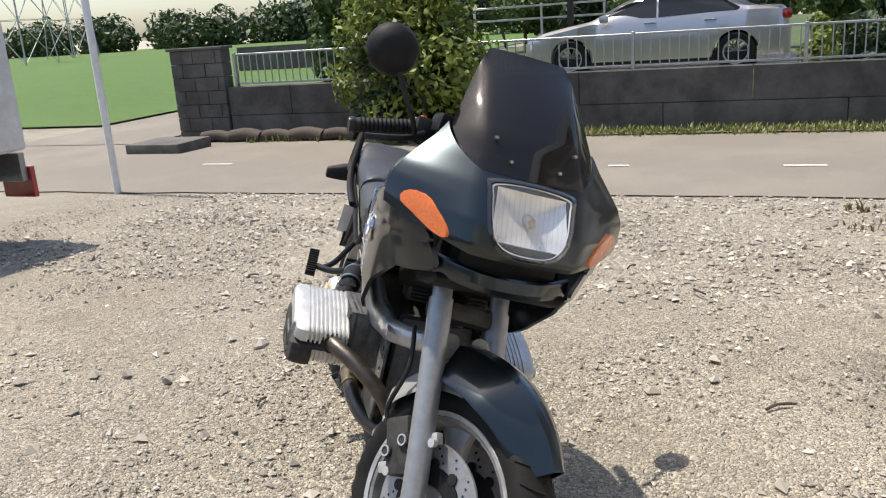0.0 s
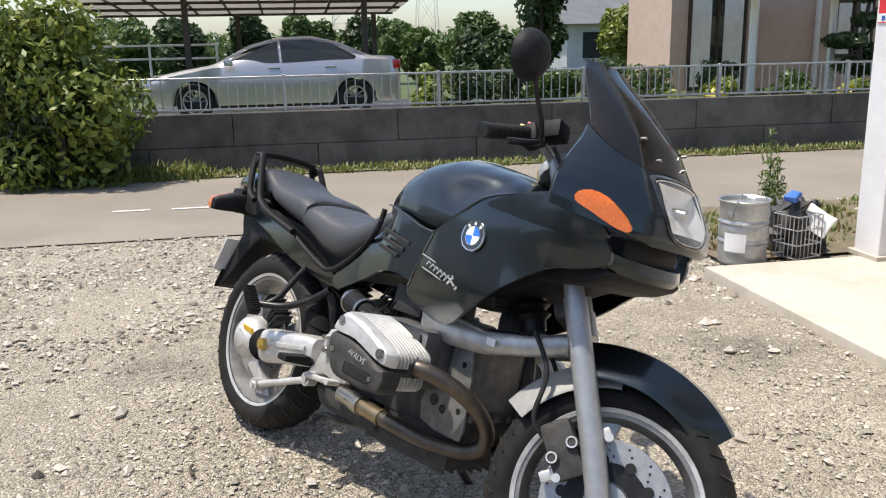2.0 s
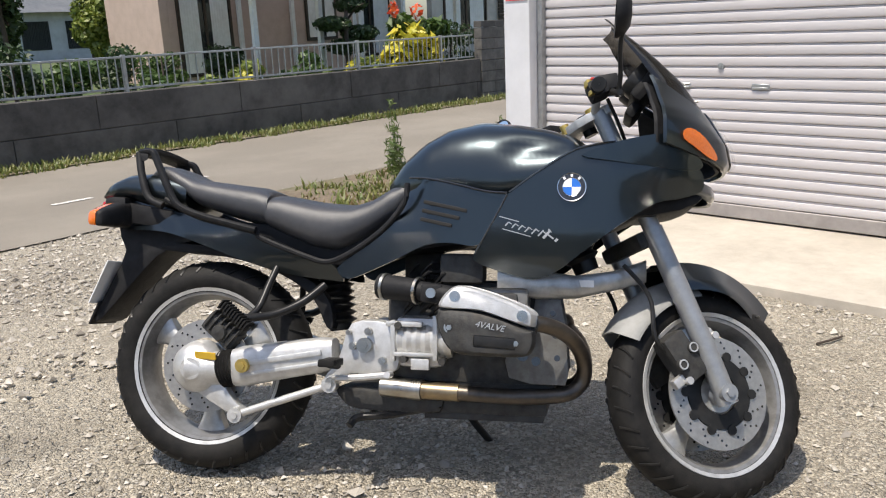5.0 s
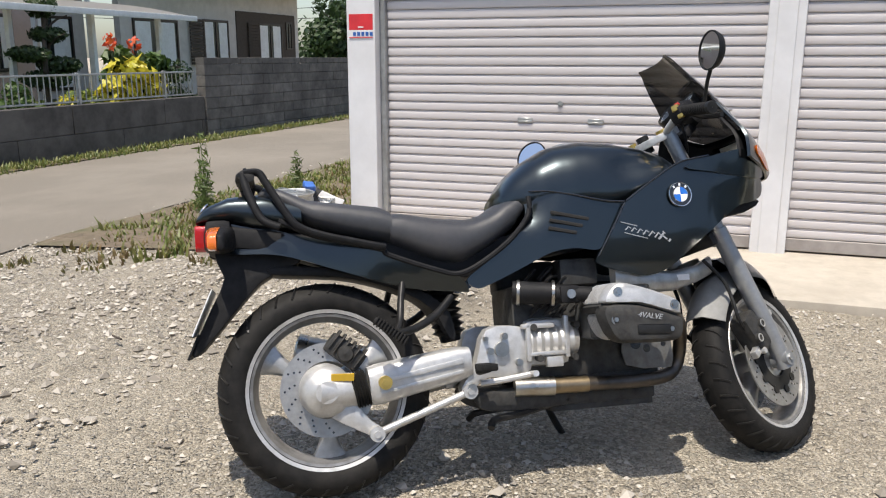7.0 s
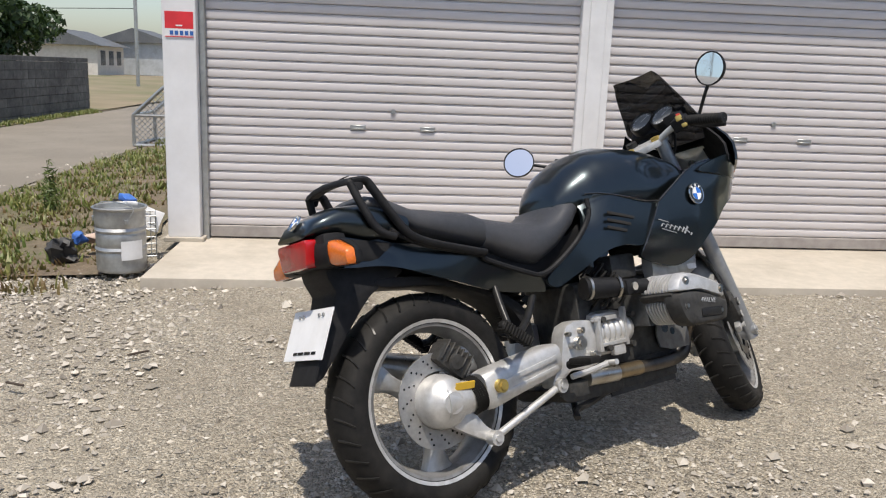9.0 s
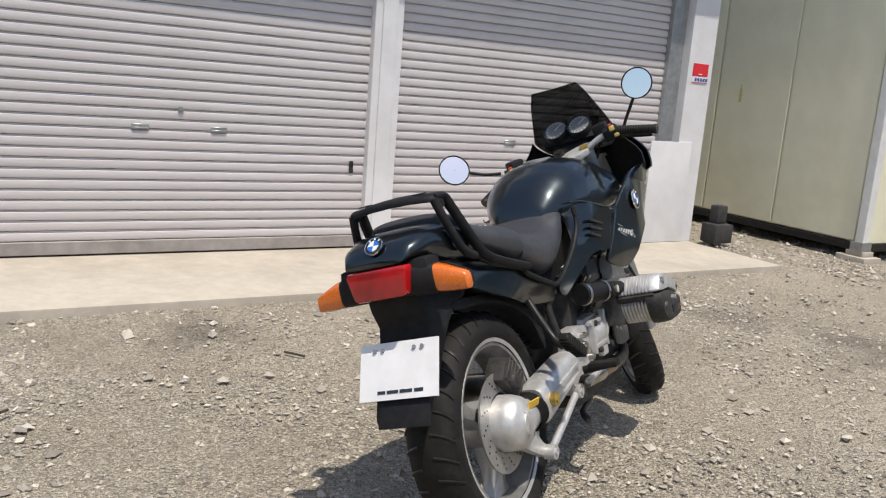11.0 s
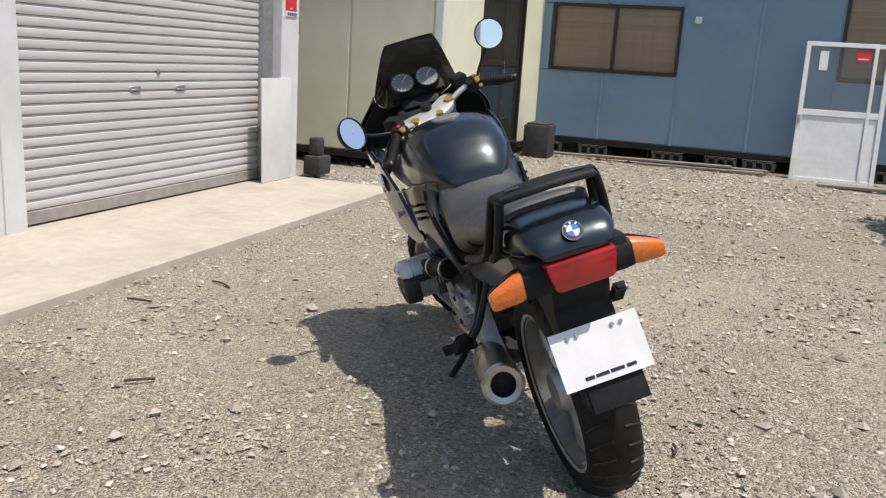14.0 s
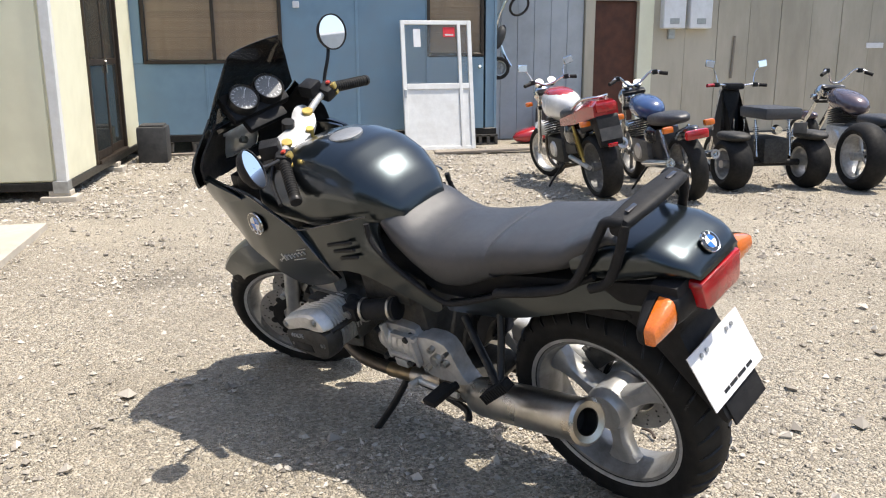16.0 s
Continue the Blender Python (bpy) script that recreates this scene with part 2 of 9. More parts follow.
M["soil"] = surf("dry_soil", (0.20, 0.155, 0.105), (0.12, 0.092, 0.062), scale=14, rough=0.95, bump=0.02, bscale=30, stain=(0.10, 0.12, 0.045), sscale=1.2, samt=0.6)
M["lawn"] = surf("lawn_soil", (0.06, 0.095, 0.025), (0.04, 0.065, 0.018), scale=20, rough=0.95, bump=0.01, bscale=60, stain=(0.14, 0.12, 0.07), sscale=0.8, samt=0.5)
M["rice"] = surf("rice_field", (0.078, 0.148, 0.022), (0.055, 0.108, 0.016), scale=3, rough=0.9, bump=0.05, bscale=14, stain=(0.105, 0.17, 0.032), sscale=0.06, samt=0.7)
M["earth"] = surf("far_ground", (0.24, 0.19, 0.125), (0.17, 0.145, 0.08), scale=0.5, rough=0.95, stain=(0.11, 0.13, 0.045), sscale=0.12, samt=0.6)
M["roadpaint"] = surf("worn_white_paint", (0.68, 0.66, 0.62), (0.40, 0.37, 0.33), scale=35, rough=0.85)
M["redpaint"] = surf("red_bike_paint", (0.36, 0.012, 0.016), rough=0.2, coat=1.0)
M["whitepaint"] = surf("white_bike_paint", (0.72, 0.71, 0.69), rough=0.25, coat=1.0)
M["bluepaint"] = surf("blue_bike_paint", (0.04, 0.08, 0.2), rough=0.2, coat=1.0)
M["purplepaint"] = surf("smoky_purple_paint", (0.13, 0.10, 0.115), rough=0.2, coat=1.0, metal=0.4)
M["tarp"] = surf("blue_plastic", (0.06, 0.16, 0.5), rough=0.4)
M["yellowplastic"] = surf("yellow_plastic", (0.7, 0.55, 0.05), rough=0.5)
M["grime"] = surf("oily_black_plastic", (0.03, 0.03, 0.031), (0.06, 0.058, 0.055), scale=12, rough=0.6)


def gravelmat():
    """Crushed stone: pebbles of differing tone at two sizes over sandy fines, with damp and dusty patches."""
    m = bpy.data.materials.new("gravel")
    m.use_nodes = True
    n, l = m.node_tree.nodes, m.node_tree.links
    b = n["Principled BSDF"]
    b.inputs["Roughness"].default_value = 0.93
    co = n.new("ShaderNodeTexCoord")
    def vor(s):
        v = n.new("ShaderNodeTexVoronoi")
        v.inputs["Scale"].default_value = s
        v.inputs["Randomness"].default_value = 1.0
        l.new(co.outputs["Object"], v.inputs["Vector"])
        return v
    def noi(s, d=8):
        v = n.new("ShaderNodeTexNoise")
        v.inputs["Scale"].default_value, v.inputs["Detail"].default_value = s, d
        l.new(co.outputs["Object"], v.inputs["Vector"])
        return v.outputs[0]
    def rng_(x, a, c, lo=0.0, hi=1.0):
        r = n.new("ShaderNodeMapRange")
        for k, v in enumerate((a, c, lo, hi)):
            r.inputs[k + 1].default_value = v
        l.new(x, r.inputs[0])
        return r.outputs[0]
    def mix(f, a, c, how="MIX"):
        x = n.new("ShaderNodeMix")
        x.data_type, x.blend_type = "RGBA", how
        for k, v in ((0, f), (6, a), (7, c)):
            if isinstance(v, (tuple, float)):
                x.inputs[k].default_value = v if isinstance(v, float) else (*v, 1)
            else:
                l.new(v, x.inputs[k])
        return x.outputs[2]
    big, small = vor(56), vor(150)
    sep = n.new("ShaderNodeSeparateColor")
    l.new(big.outputs["Color"], sep.inputs[0])
    sep2 = n.new("ShaderNodeSeparateColor")
    l.new(small.outputs["Color"], sep2.inputs[0])
    fines = mix(rng_(sep2.outputs[0], 0, 1), GRAVEL[0], GRAVEL[1])
    peb = mix(rng_(sep.outputs[0], 0, 1), GRAVEL[2], GRAVEL[3])
    show = n.new("ShaderNodeMath")
    show.operation = "GREATER_THAN"
    l.new(sep.outputs[1], show.inputs[0])
    show.inputs[1].default_value = 0.5
    edge = n.new("ShaderNodeMath")
    edge.operation = "MULTIPLY"
    l.new(show.outputs[0], edge.inputs[0])
    l.new(rng_(big.outputs["Distance"], 0.62, 0.45), edge.inputs[1])
    drift = n.new("ShaderNodeMath")
    drift.operation = "MULTIPLY"
    l.new(edge.outputs[0], drift.inputs[0])
    l.new(rng_(noi(1.1, 4), 0.38, 0.58, 0.30, 1.0), drift.inputs[1])
    fines = mix(rng_(noi(1.1, 4), 0.40, 0.60, 0.30, 0.0), fines, mix(noi(26), GRAVEL[0], GRAVEL[4]))
    col = mix(drift.outputs[0], fines, peb)
    col = mix(rng_(noi(0.55), 0.42, 0.66, 0.0, 0.62), col, GRAVEL[4])
    col = mix(rng_(noi(1.9), 0.5, 0.72, 0.0, 0.5), col, GRAVEL[5])
    for sx, sy, sr in STAINS:
        d = n.new("ShaderNodeVectorMath")
        d.operation = "DISTANCE"
        d.inputs[1].default_value = (sx, sy, 0)
        l.new(co.outputs["Object"], d.inputs[0])
        a = n.new("ShaderNodeMath")
        a.operation = "MULTIPLY_ADD"
        l.new(noi(3.1), a.inputs[0])
        a.inputs[1].default_value = sr * 1.6
        l.new(d.outputs["Value"], a.inputs[2])
        col = mix(rng_(a.outputs[0], sr * 1.5, sr * 0.9, 0.0, 0.5), col, (0.12, 0.105, 0.08))
    l.new(col, b.inputs["Base Color"])
    hs = n.new("ShaderNodeMath")
    hs.operation = "MULTIPLY_ADD"
    l.new(drift.outputs[0], hs.inputs[0])
    hs.inputs[1].default_value = 1.1
    l.new(rng_(small.outputs["Distance"], 0.7, 0.1, 0.0, 0.5), hs.inputs[2])
    bp = n.new("ShaderNodeBump")
    bp.inputs["Distance"].default_value = 0.018
    l.new(hs.outputs[0], bp.inputs["Height"])
    l.new(bp.outputs[0], b.inputs["Normal"])
    return m


GRAVEL = ((0.205, 0.177, 0.134), (0.58, 0.514, 0.405), (0.19, 0.167, 0.130), (0.69, 0.628, 0.520), (0.53, 0.468, 0.365), (0.32, 0.274, 0.206))
STAINS = ((-1.0, 0.3, 0.75), (-0.35, 0.66, 0.4), (-1.05, -0.9, 0.55), (-2.2, 3.9, 0.5), (0.2, 3.5, 0.5), (-3.2, 1.2, 0.6))   # oily patches: x, y, radius
M["gravel"] = gravelmat()


def leafmat(name, c1, c2, rough=0.5, thru=0.3):
    m = bpy.data.materials.new(name)
    m.use_nodes = True
    n, l = m.node_tree.nodes, m.node_tree.links
    b = n["Principled BSDF"]
    g = n.new("ShaderNodeNewGeometry")
    x = n.new("ShaderNodeMix")
    x.data_type = "RGBA"
    x.inputs[6].default_value, x.inputs[7].default_value = (*c1, 1), (*c2, 1)
    l.new(g.outputs["Random Per Island"], x.inputs[0])
    l.new(x.outputs[2], b.inputs["Base Color"])
    b.inputs["Roughness"].default_value = rough
    t = n.new("ShaderNodeBsdfTranslucent")
    l.new(x.outputs[2], t.inputs[0])
    a = n.new("ShaderNodeMixShader")
    a.inputs[0].default_value = thru
    l.new(b.outputs[0], a.inputs[1])
    l.new(t.outputs[0], a.inputs[2])
    l.new(a.outputs[0], n["Material Output"].inputs[0])
    return m


M["leaf"] = leafmat("green_leaves", (0.04, 0.085, 0.015), (0.09, 0.14, 0.03))
M["leafyellow"] = leafmat("yellow_green_leaves", (0.09, 0.14, 0.022), (0.24, 0.27, 0.047))
M["leafweed"] = leafmat("pale_weed_leaves", (0.09, 0.14, 0.035), (0.17, 0.21, 0.06))
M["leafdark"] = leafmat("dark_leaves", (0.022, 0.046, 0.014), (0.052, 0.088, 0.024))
M["leafbright"] = leafmat("bright_yellow_leaves", (0.45, 0.42, 0.03), (0.65, 0.55, 0.06))
M["grassblade"] = leafmat("grass_blades", (0.10, 0.15, 0.03), (0.25, 0.24, 0.075))
M["drygrass"] = leafmat("dry_grass", (0.20, 0.13, 0.06), (0.13, 0.14, 0.04))
M["riceblade"] = leafmat("rice_blades", (0.065, 0.15, 0.018), (0.10, 0.20, 0.032))
M["redflower"] = leafmat("red_flowers", (0.6, 0.05, 0.02), (0.7, 0.15, 0.03))
M["rockmix"] = leafmat("mixed_stones", (0.21, 0.187, 0.155), (0.60, 0.55, 0.475), 0.9, 0.0)
M["polycarb"] = leafmat("weathered_polycarbonate", (0.62, 0.60, 0.57), (0.5, 0.48, 0.45), 0.4, 0.6)


# ---- mesh helpers ----
def part(name, bm, material, parent=None, label="", smooth=0.7):
    """One bmesh as one mesh object under a thing or a part."""
    me = bpy.data.meshes.new(name)
    bm.to_mesh(me)
    bm.free()
    for mt in (material if isinstance(material, (list, tuple)) else [material]):
        me.materials.append(M[mt] if isinstance(mt, str) else mt)
    if smooth:
        me.polygons.foreach_set("use_smooth", [True] * len(me.polygons))
        try:
            me.set_sharp_from_angle(angle=smooth)
        except AttributeError:
            pass
    ob = new(name, me)
    if parent:
        ob.parent = parent
    if label:
        ob["label"] = label
    return ob


def thing(name, m, label, category, group="", kind=""):
    e = new(name)
    e.empty_display_size = 0.1
    e.matrix_world = m
    return tagged(e, label, category, group, kind)


def raw(name, verts, faces, material, parent=None, smooth=False):
    me = bpy.data.meshes.new(name)
    me.from_pydata(verts, [], faces)
    me.update()
    me.materials.append(M[material])
    if smooth:
        me.polygons.foreach_set("use_smooth", [True] * len(me.polygons))
    ob = new(name, me)
    if parent:
        ob.parent = parent
    return ob


def bm_new():
    return bmesh.new()


def box(bm, x0, x1, y0, y1, z0, z1, bev=0.0, m=None, seg=2, mi=0):
    n0 = len(bm.verts)
    v = [bm.verts.new((x, y, z)) for x in (x0, x1) for y in (y0, y1) for z in (z0, z1)]
    fs = [bm.faces.new([v[i] for i in q]) for q in ((0, 1, 3, 2), (4, 6, 7, 5), (0, 4, 5, 1), (2, 3, 7, 6), (0, 2, 6, 4), (1, 5, 7, 3))]
    for f in fs:
        f.material_index = mi
    if bev:
        es = list({e for f in fs for e in f.edges})
        r = bmesh.ops.bevel(bm, geom=es, offset=bev, segments=seg, affect="EDGES", profile=0.6)
        for f in r["faces"]:
            f.material_index = mi
    bm.verts.ensure_lookup_table()
    if m is not None:
        for w in bm.verts[n0:] if not bev else bm.verts:
            if bev:
                continue
            w.co = m @ w.co
    return bm


def tbox(bm, m, sx, sy, sz, bev=0.0, seg=2, mi=0):
    """A box of that size centred on the pose m."""
    t = bm_new()
    box(t, -sx / 2, sx / 2, -sy / 2, sy / 2, -sz / 2, sz / 2, bev, seg=seg, mi=mi)
    add(bm, t, m)
    return bm


def add(bm, other, m=None):
    """Add another bmesh, moved by m, and free it."""
    if m is not None:
        other.transform(m)
    me = bpy.data.meshes.new("t")
    other.to_mesh(me)
    other.free()
    bm.from_mesh(me)
    bpy.data.meshes.remove(me)
    return bm


def axis_to(a, b):
    a, b = Vector(a), Vector(b)
    return Matrix.Translation(a) @ (b - a).to_track_quat("Z", "Y").to_matrix().to_4x4(), (b - a).length


def rod(bm, a, b, r1, r2=None, n=14, mi=0, caps=True):
    m, h = axis_to(a, b)
    r2 = r1 if r2 is None else r2
    lo = [bm.verts.new(m @ Vector((r1 * math.cos(k * 2 * math.pi / n), r1 * math.sin(k * 2 * math.pi / n), 0))) for k in range(n)]
    hi = [bm.verts.new(m @ Vector((r2 * math.cos(k * 2 * math.pi / n), r2 * math.sin(k * 2 * math.pi / n), h))) for k in range(n)]
    for k in range(n):
        f = bm.faces.new((lo[k], lo[(k + 1) % n], hi[(k + 1) % n], hi[k]))
        f.material_index = mi
    if caps:
        for c in (lo[::-1], hi):
            bm.faces.new(c).material_index = mi
    return bm


def curve_pts(pts, step=6):
    """A smooth line through the points."""
    p = [Vector(q) for q in pts]
    out = []
    for i in range(len(p) - 1):
        a, b, c, d = p[max(i - 1, 0)], p[i], p[i + 1], p[min(i + 2, len(p) - 1)]
        for k in range(step):
            t = k / step
            out.append(0.5 * ((2 * b) + (c - a) * t + (2 * a - 5 * b + 4 * c - d) * t * t + (3 * b - a - 3 * c + d) * t ** 3))
    out.append(p[-1])
    return out


def tube(bm, pts, r, n=12, step=6, flat=1.0, mi=0, r_end=None):
    """A round bar along a smooth line."""
    line = curve_pts(pts, step) if step > 1 else [Vector(q) for q in pts]
    rings = []
    ref = Vector((0.13, 0.3, 0.94))
    for i, c in enumerate(line):
        d = (line[min(i + 1, len(line) - 1)] - line[max(i - 1, 0)]).normalized()
        s = d.cross(ref).normalized()
        u = s.cross(d).normalized()
        rr = r if r_end is None else r + (r_end - r) * i / (len(line) - 1)
        rings.append([bm.verts.new(c + s * rr * math.cos(k * 2 * math.pi / n) + u * rr * flat * math.sin(k * 2 * math.pi / n)) for k in range(n)])
    for a, b in zip(rings, rings[1:]):
        for k in range(n):
            bm.faces.new((a[k], a[(k + 1) % n], b[(k + 1) % n], b[k])).material_index = mi
    bm.faces.new(rings[0][::-1]).material_index = mi
    bm.faces.new(rings[-1]).material_index = mi
    return bm


def lathe(bm, prof, n=48, m=None, closed=False, mi=0):
    """Turn a profile of (radius, height) round z."""
    m = m or Matrix()
    rings = []
    for k in range(n):
        a = 2 * math.pi * k / n
        rings.append([bm.verts.new(m @ Vector((r * math.cos(a), r * math.sin(a), h))) for r, h in prof])
    pairs = list(zip(range(len(prof)), range(1, len(prof)))) + ([(len(prof) - 1, 0)] if closed else [])
    for k in range(n):
        a, b = rings[k], rings[(k + 1) % n]
        for i, j in pairs:
            try:
                bm.faces.new((a[i], b[i], b[j], a[j])).material_index = mi
            except ValueError:
                pass
    return bm


def loft(bm, rings, caps=True, mi=0, ring_closed=True):
    rows = [[bm.verts.new(p) for p in r] for r in rings]
    for a, b in zip(rows, rows[1:]):
        k = len(a)
        for i in range(k if ring_closed else k - 1):
            bm.faces.new((a[i], a[(i + 1) % k], b[(i + 1) % k], b[i])).material_index = mi
    if caps and ring_closed:
        bm.faces.new(rows[0][::-1]).material_index = mi
        bm.faces.new(rows[-1]).material_index = mi
    return bm


def superring(n, cx, cz, hy, hz, e=2.6, x=0.0):
    """A rounded ring in the y-z plane at x."""
    out = []
    for k in range(n):
        a = 2 * math.pi * k / n
        c, s = math.cos(a), math.sin(a)
        out.append(Vector((x, cx + hy * math.copysign(abs(c) ** (2 / e), c), cz + hz * math.copysign(abs(s) ** (2 / e), s))))
    return out


def prism(bm, poly, h0, h1, axis="y", bev=0.0, mi=0):
    """A flat outline pushed out along an axis. For y the outline is (x, z)."""
    t = bm_new()
    def at(p, h):
        return {"y": (p[0], h, p[1]), "x": (h, p[0], p[1]), "z": (p[0], p[1], h)}[axis]
    lo, hi = [t.verts.new(at(p, h0)) for p in poly], [t.verts.new(at(p, h1)) for p in poly]
    t.faces.new(lo), t.faces.new(hi[::-1])
    k = len(poly)
    for i in range(k):
        t.faces.new((lo[i], hi[i], hi[(i + 1) % k], lo[(i + 1) % k]))
    bmesh.ops.recalc_face_normals(t, faces=t.faces)
    if bev:
        bmesh.ops.bevel(t, geom=list(t.edges), offset=bev, segments=2, affect="EDGES", profile=0.6)
    for f in t.faces:
        f.material_index = mi
    return add(bm, t)


def smooth_poly(poly, step=4):
    """Round a closed outline."""
    p = [Vector((a, b, 0)) for a, b in poly]
    k, out = len(p), []
    for i in range(k):
        a, b, c, d = p[i - 1], p[i], p[(i + 1) % k], p[(i + 2) % k]
        for s in range(step):
            t = s / step
            q = 0.5 * ((2 * b) + (c - a) * t + (2 * a - 5 * b + 4 * c - d) * t * t + (3 * b - a - 3 * c + d) * t ** 3)
            out.append((q.x, q.y))
    return out


def panel(poly, depth, thick=0.012, cell=0.03, sharp=True):
    """A curved body panel: an outline in x-z, pushed to y = depth(x, z), with thickness and a rolled edge."""
    t = bm_new()
    t.faces.new([t.verts.new((x, 0, z)) for x, z in poly])
    xs, zs = [p[0] for p in poly], [p[1] for p in poly]
    for lo, hi, no in ((min(xs), max(xs), (1, 0, 0)), (min(zs), max(zs), (0, 0, 1))):
        k = max(2, int((hi - lo) / cell))
        for i in range(1, k):
            w = lo + (hi - lo) * i / k
            bmesh.ops.bisect_plane(t, geom=list(t.verts) + list(t.edges) + list(t.faces), plane_co=(no[0] * w, 0, no[2] * w), plane_no=no, dist=1e-5)
    bmesh.ops.triangulate(t, faces=[f for f in t.faces if len(f.verts) > 4])
    for v in t.verts:
        v.co.y = depth(v.co.x, v.co.z)
    sgn = 1 if sum(v.co.y for v in t.verts) < 0 else -1
    rim = {v for e in t.edges if len(e.link_faces) == 1 for v in e.verts}
    ext = bmesh.ops.extrude_face_region(t, geom=list(t.faces))
    nv = [g for g in ext["geom"] if isinstance(g, bmesh.types.BMVert)]
    for v in nv:
        v.co.y += sgn * thick
    bmesh.ops.recalc_face_normals(t, faces=t.faces)
    return t


def mirrored(bm):
    """A copy flipped to the other side of y = 0."""
    c = bm.copy()
    for v in c.verts:
        v.co.y = -v.co.y
    bmesh.ops.reverse_faces(c, faces=c.faces)
    return c


def interp(pts, x):
    xs, ys = zip(*sorted(pts))
    return float(np.interp(x, xs, ys))


def leaves(rng, centres, radii, count, size, up=0.3, aspect=0.5, hollow=0.55):
    """Small two-sided leaves scattered in the outer shells of clumps, as vertices and faces."""
    centres, radii = np.array(centres, float), np.array(radii, float)
    if radii.ndim == 1:
        radii = np.repeat(radii[:, None], 3, 1)
    w = radii.prod(1) ** (2 / 3)
    pick = rng.choice(len(centres), count, p=w / w.sum())
    d = rng.normal(size=(count, 3))
    d /= np.linalg.norm(d, axis=1)[:, None]
    rr = hollow + (1.08 - hollow) * rng.random(count) ** 0.6
    p = centres[pick] + d * radii[pick] * rr[:, None]
    nrm = d + rng.normal(scale=0.7, size=(count, 3)) + np.array([0, 0, up])
    nrm /= np.linalg.norm(nrm, axis=1)[:, None]
    a = np.cross(nrm, rng.normal(size=(count, 3)))
    a /= np.linalg.norm(a, axis=1)[:, None]
    b = np.cross(nrm, a)
    s = size * (0.6 + 0.8 * rng.random(count))[:, None]
    v = np.stack([p - a * s, p + b * s * aspect, p + a * s, p - b * s * aspect], 1).reshape(-1, 3)
    f = np.arange(count * 4).reshape(-1, 4)
    return v, f


def crown(name, rng, centres, radii, count, size, material, parent=None, **k):
    v, f = leaves(rng, centres, radii, count, size, **k)
    return raw(name, v.tolist(), f.tolist(), material, parent)


def clumps(rng, base, size, n, spread=1.0):
    """Centres and radii of n leaf clumps that fill an uneven ellipsoid."""
    c, r = [], []
    for _ in range(n):
        d = rng.normal(size=3)
        d /= np.linalg.norm(d)
        q = np.array(base) + d * np.array(size) * spread * rng.random() ** 0.45 * 0.75
        c.append(q)
        r.append(np.array(size) * (0.22 + 0.2 * rng.random()))
    return c, r


def trunk(bm, base, top, r, rng, limbs=4, spread=0.6):
    base, top = Vector(base), Vector(top)
    mid = (base + top) / 2 + Vector((rng.normal() * 0.05, rng.normal() * 0.05, 0)) * (top - base).length
    tube(bm, [base, mid, top], r, 8, 4, r_end=r * 0.5)
    for k in range(limbs):
        s = base.lerp(top, 0.45 + 0.5 * k / limbs)
        a = rng.random() * 6.28
        e = s + Vector((math.cos(a) * spread, math.sin(a) * spread, spread * 0.7))
        tube(bm, [s, s.lerp(e, 0.5) + Vector((0, 0, 0.05)), e], r * 0.45, 6, 3, r_end=r * 0.15)
    return bm


def tree(m, h, size, material, label, seed, count=5000, leaf=0.06, name="tree", cat="tree", trunk_r=0.07, low=0.45, n=16, group=""):
    rng = np.random.default_rng(seed)
    t = thing(name, m, label, cat, group)
    b = bm_new()
    trunk(b, (0, 0, -0.45), (0, 0, h * 0.75), trunk_r, rng, 5, min(size[0], size[1]) * 0.6)
    part("trunk", b, "darkwood", t)
    c, r = clumps(rng, (0, 0, h - size[2]), size, n)
    crown("crown", rng, c, r, count, leaf, material, t)
    return t


def grass(name, rng, spots, h, material, parent=None, lean=0.5, w=0.012):
    """Single blades that stand on the given spots."""
    spots = np.array(spots, float)
    k = len(spots)
    a = rng.random(k) * 6.28
    hh = h * (0.4 + 0.9 * rng.random(k))
    dx, dy = np.cos(a), np.sin(a)
    side = np.stack([-dy, dx, np.zeros(k)], 1) * w * (0.6 + 0.8 * rng.random(k))[:, None]
    bend = np.stack([dx * lean * hh, dy * lean * hh, hh], 1) * (0.4 + 0.8 * rng.random(k))[:, None]
    mid = spots + bend * np.array([0.3, 0.3, 0.6])
    v = np.stack([spots - side, spots + side, mid + side * 0.7, mid - side * 0.7, spots + bend], 1).reshape(-1, 3)
    f = [q for i in range(k) for q in ([5 * i, 5 * i + 1, 5 * i + 2, 5 * i + 3], [5 * i + 3, 5 * i + 2, 5 * i + 4])]
    return raw(name, v.tolist(), f, material, parent)


# ---- ground, road, slab ----
def ground_z(y):
    return interp([(-500, 0), (4.0, 0), (5.4, -0.06), (7.1, -0.15), (11.2, -0.24), (14, -0.24), (500, -0.24)], y)


rng = np.random.default_rng(5)
xs = sorted({round(v, 3) for v in np.concatenate([np.linspace(-7, 4, 111), np.linspace(-30, 30, 41), np.array([-1500, -600, -200, -80, 80, 200, 600, 1500])])})
ys = sorted({round(v, 3) for v in np.concatenate([np.linspace(-6, 8, 141), np.linspace(-20, 30, 41), np.array([-1500, -600, -200, -60, 60, 200, 600, 1500])])})
gv = []
for y in ys:
    for x in xs:
        bumpy = 0.012 * noise.noise((x * 1.3, y * 1.3, 0)) + 0.006 * noise.noise((x * 5, y * 5, 3)) if abs(x) < 9 and -7 < y < 6.6 else 0
        gv.append((x, y, ground_z(y) + bumpy - (0.012 if x > 0.55 and -1.1 < y < 4.7 else 0)))
nx = len(xs)
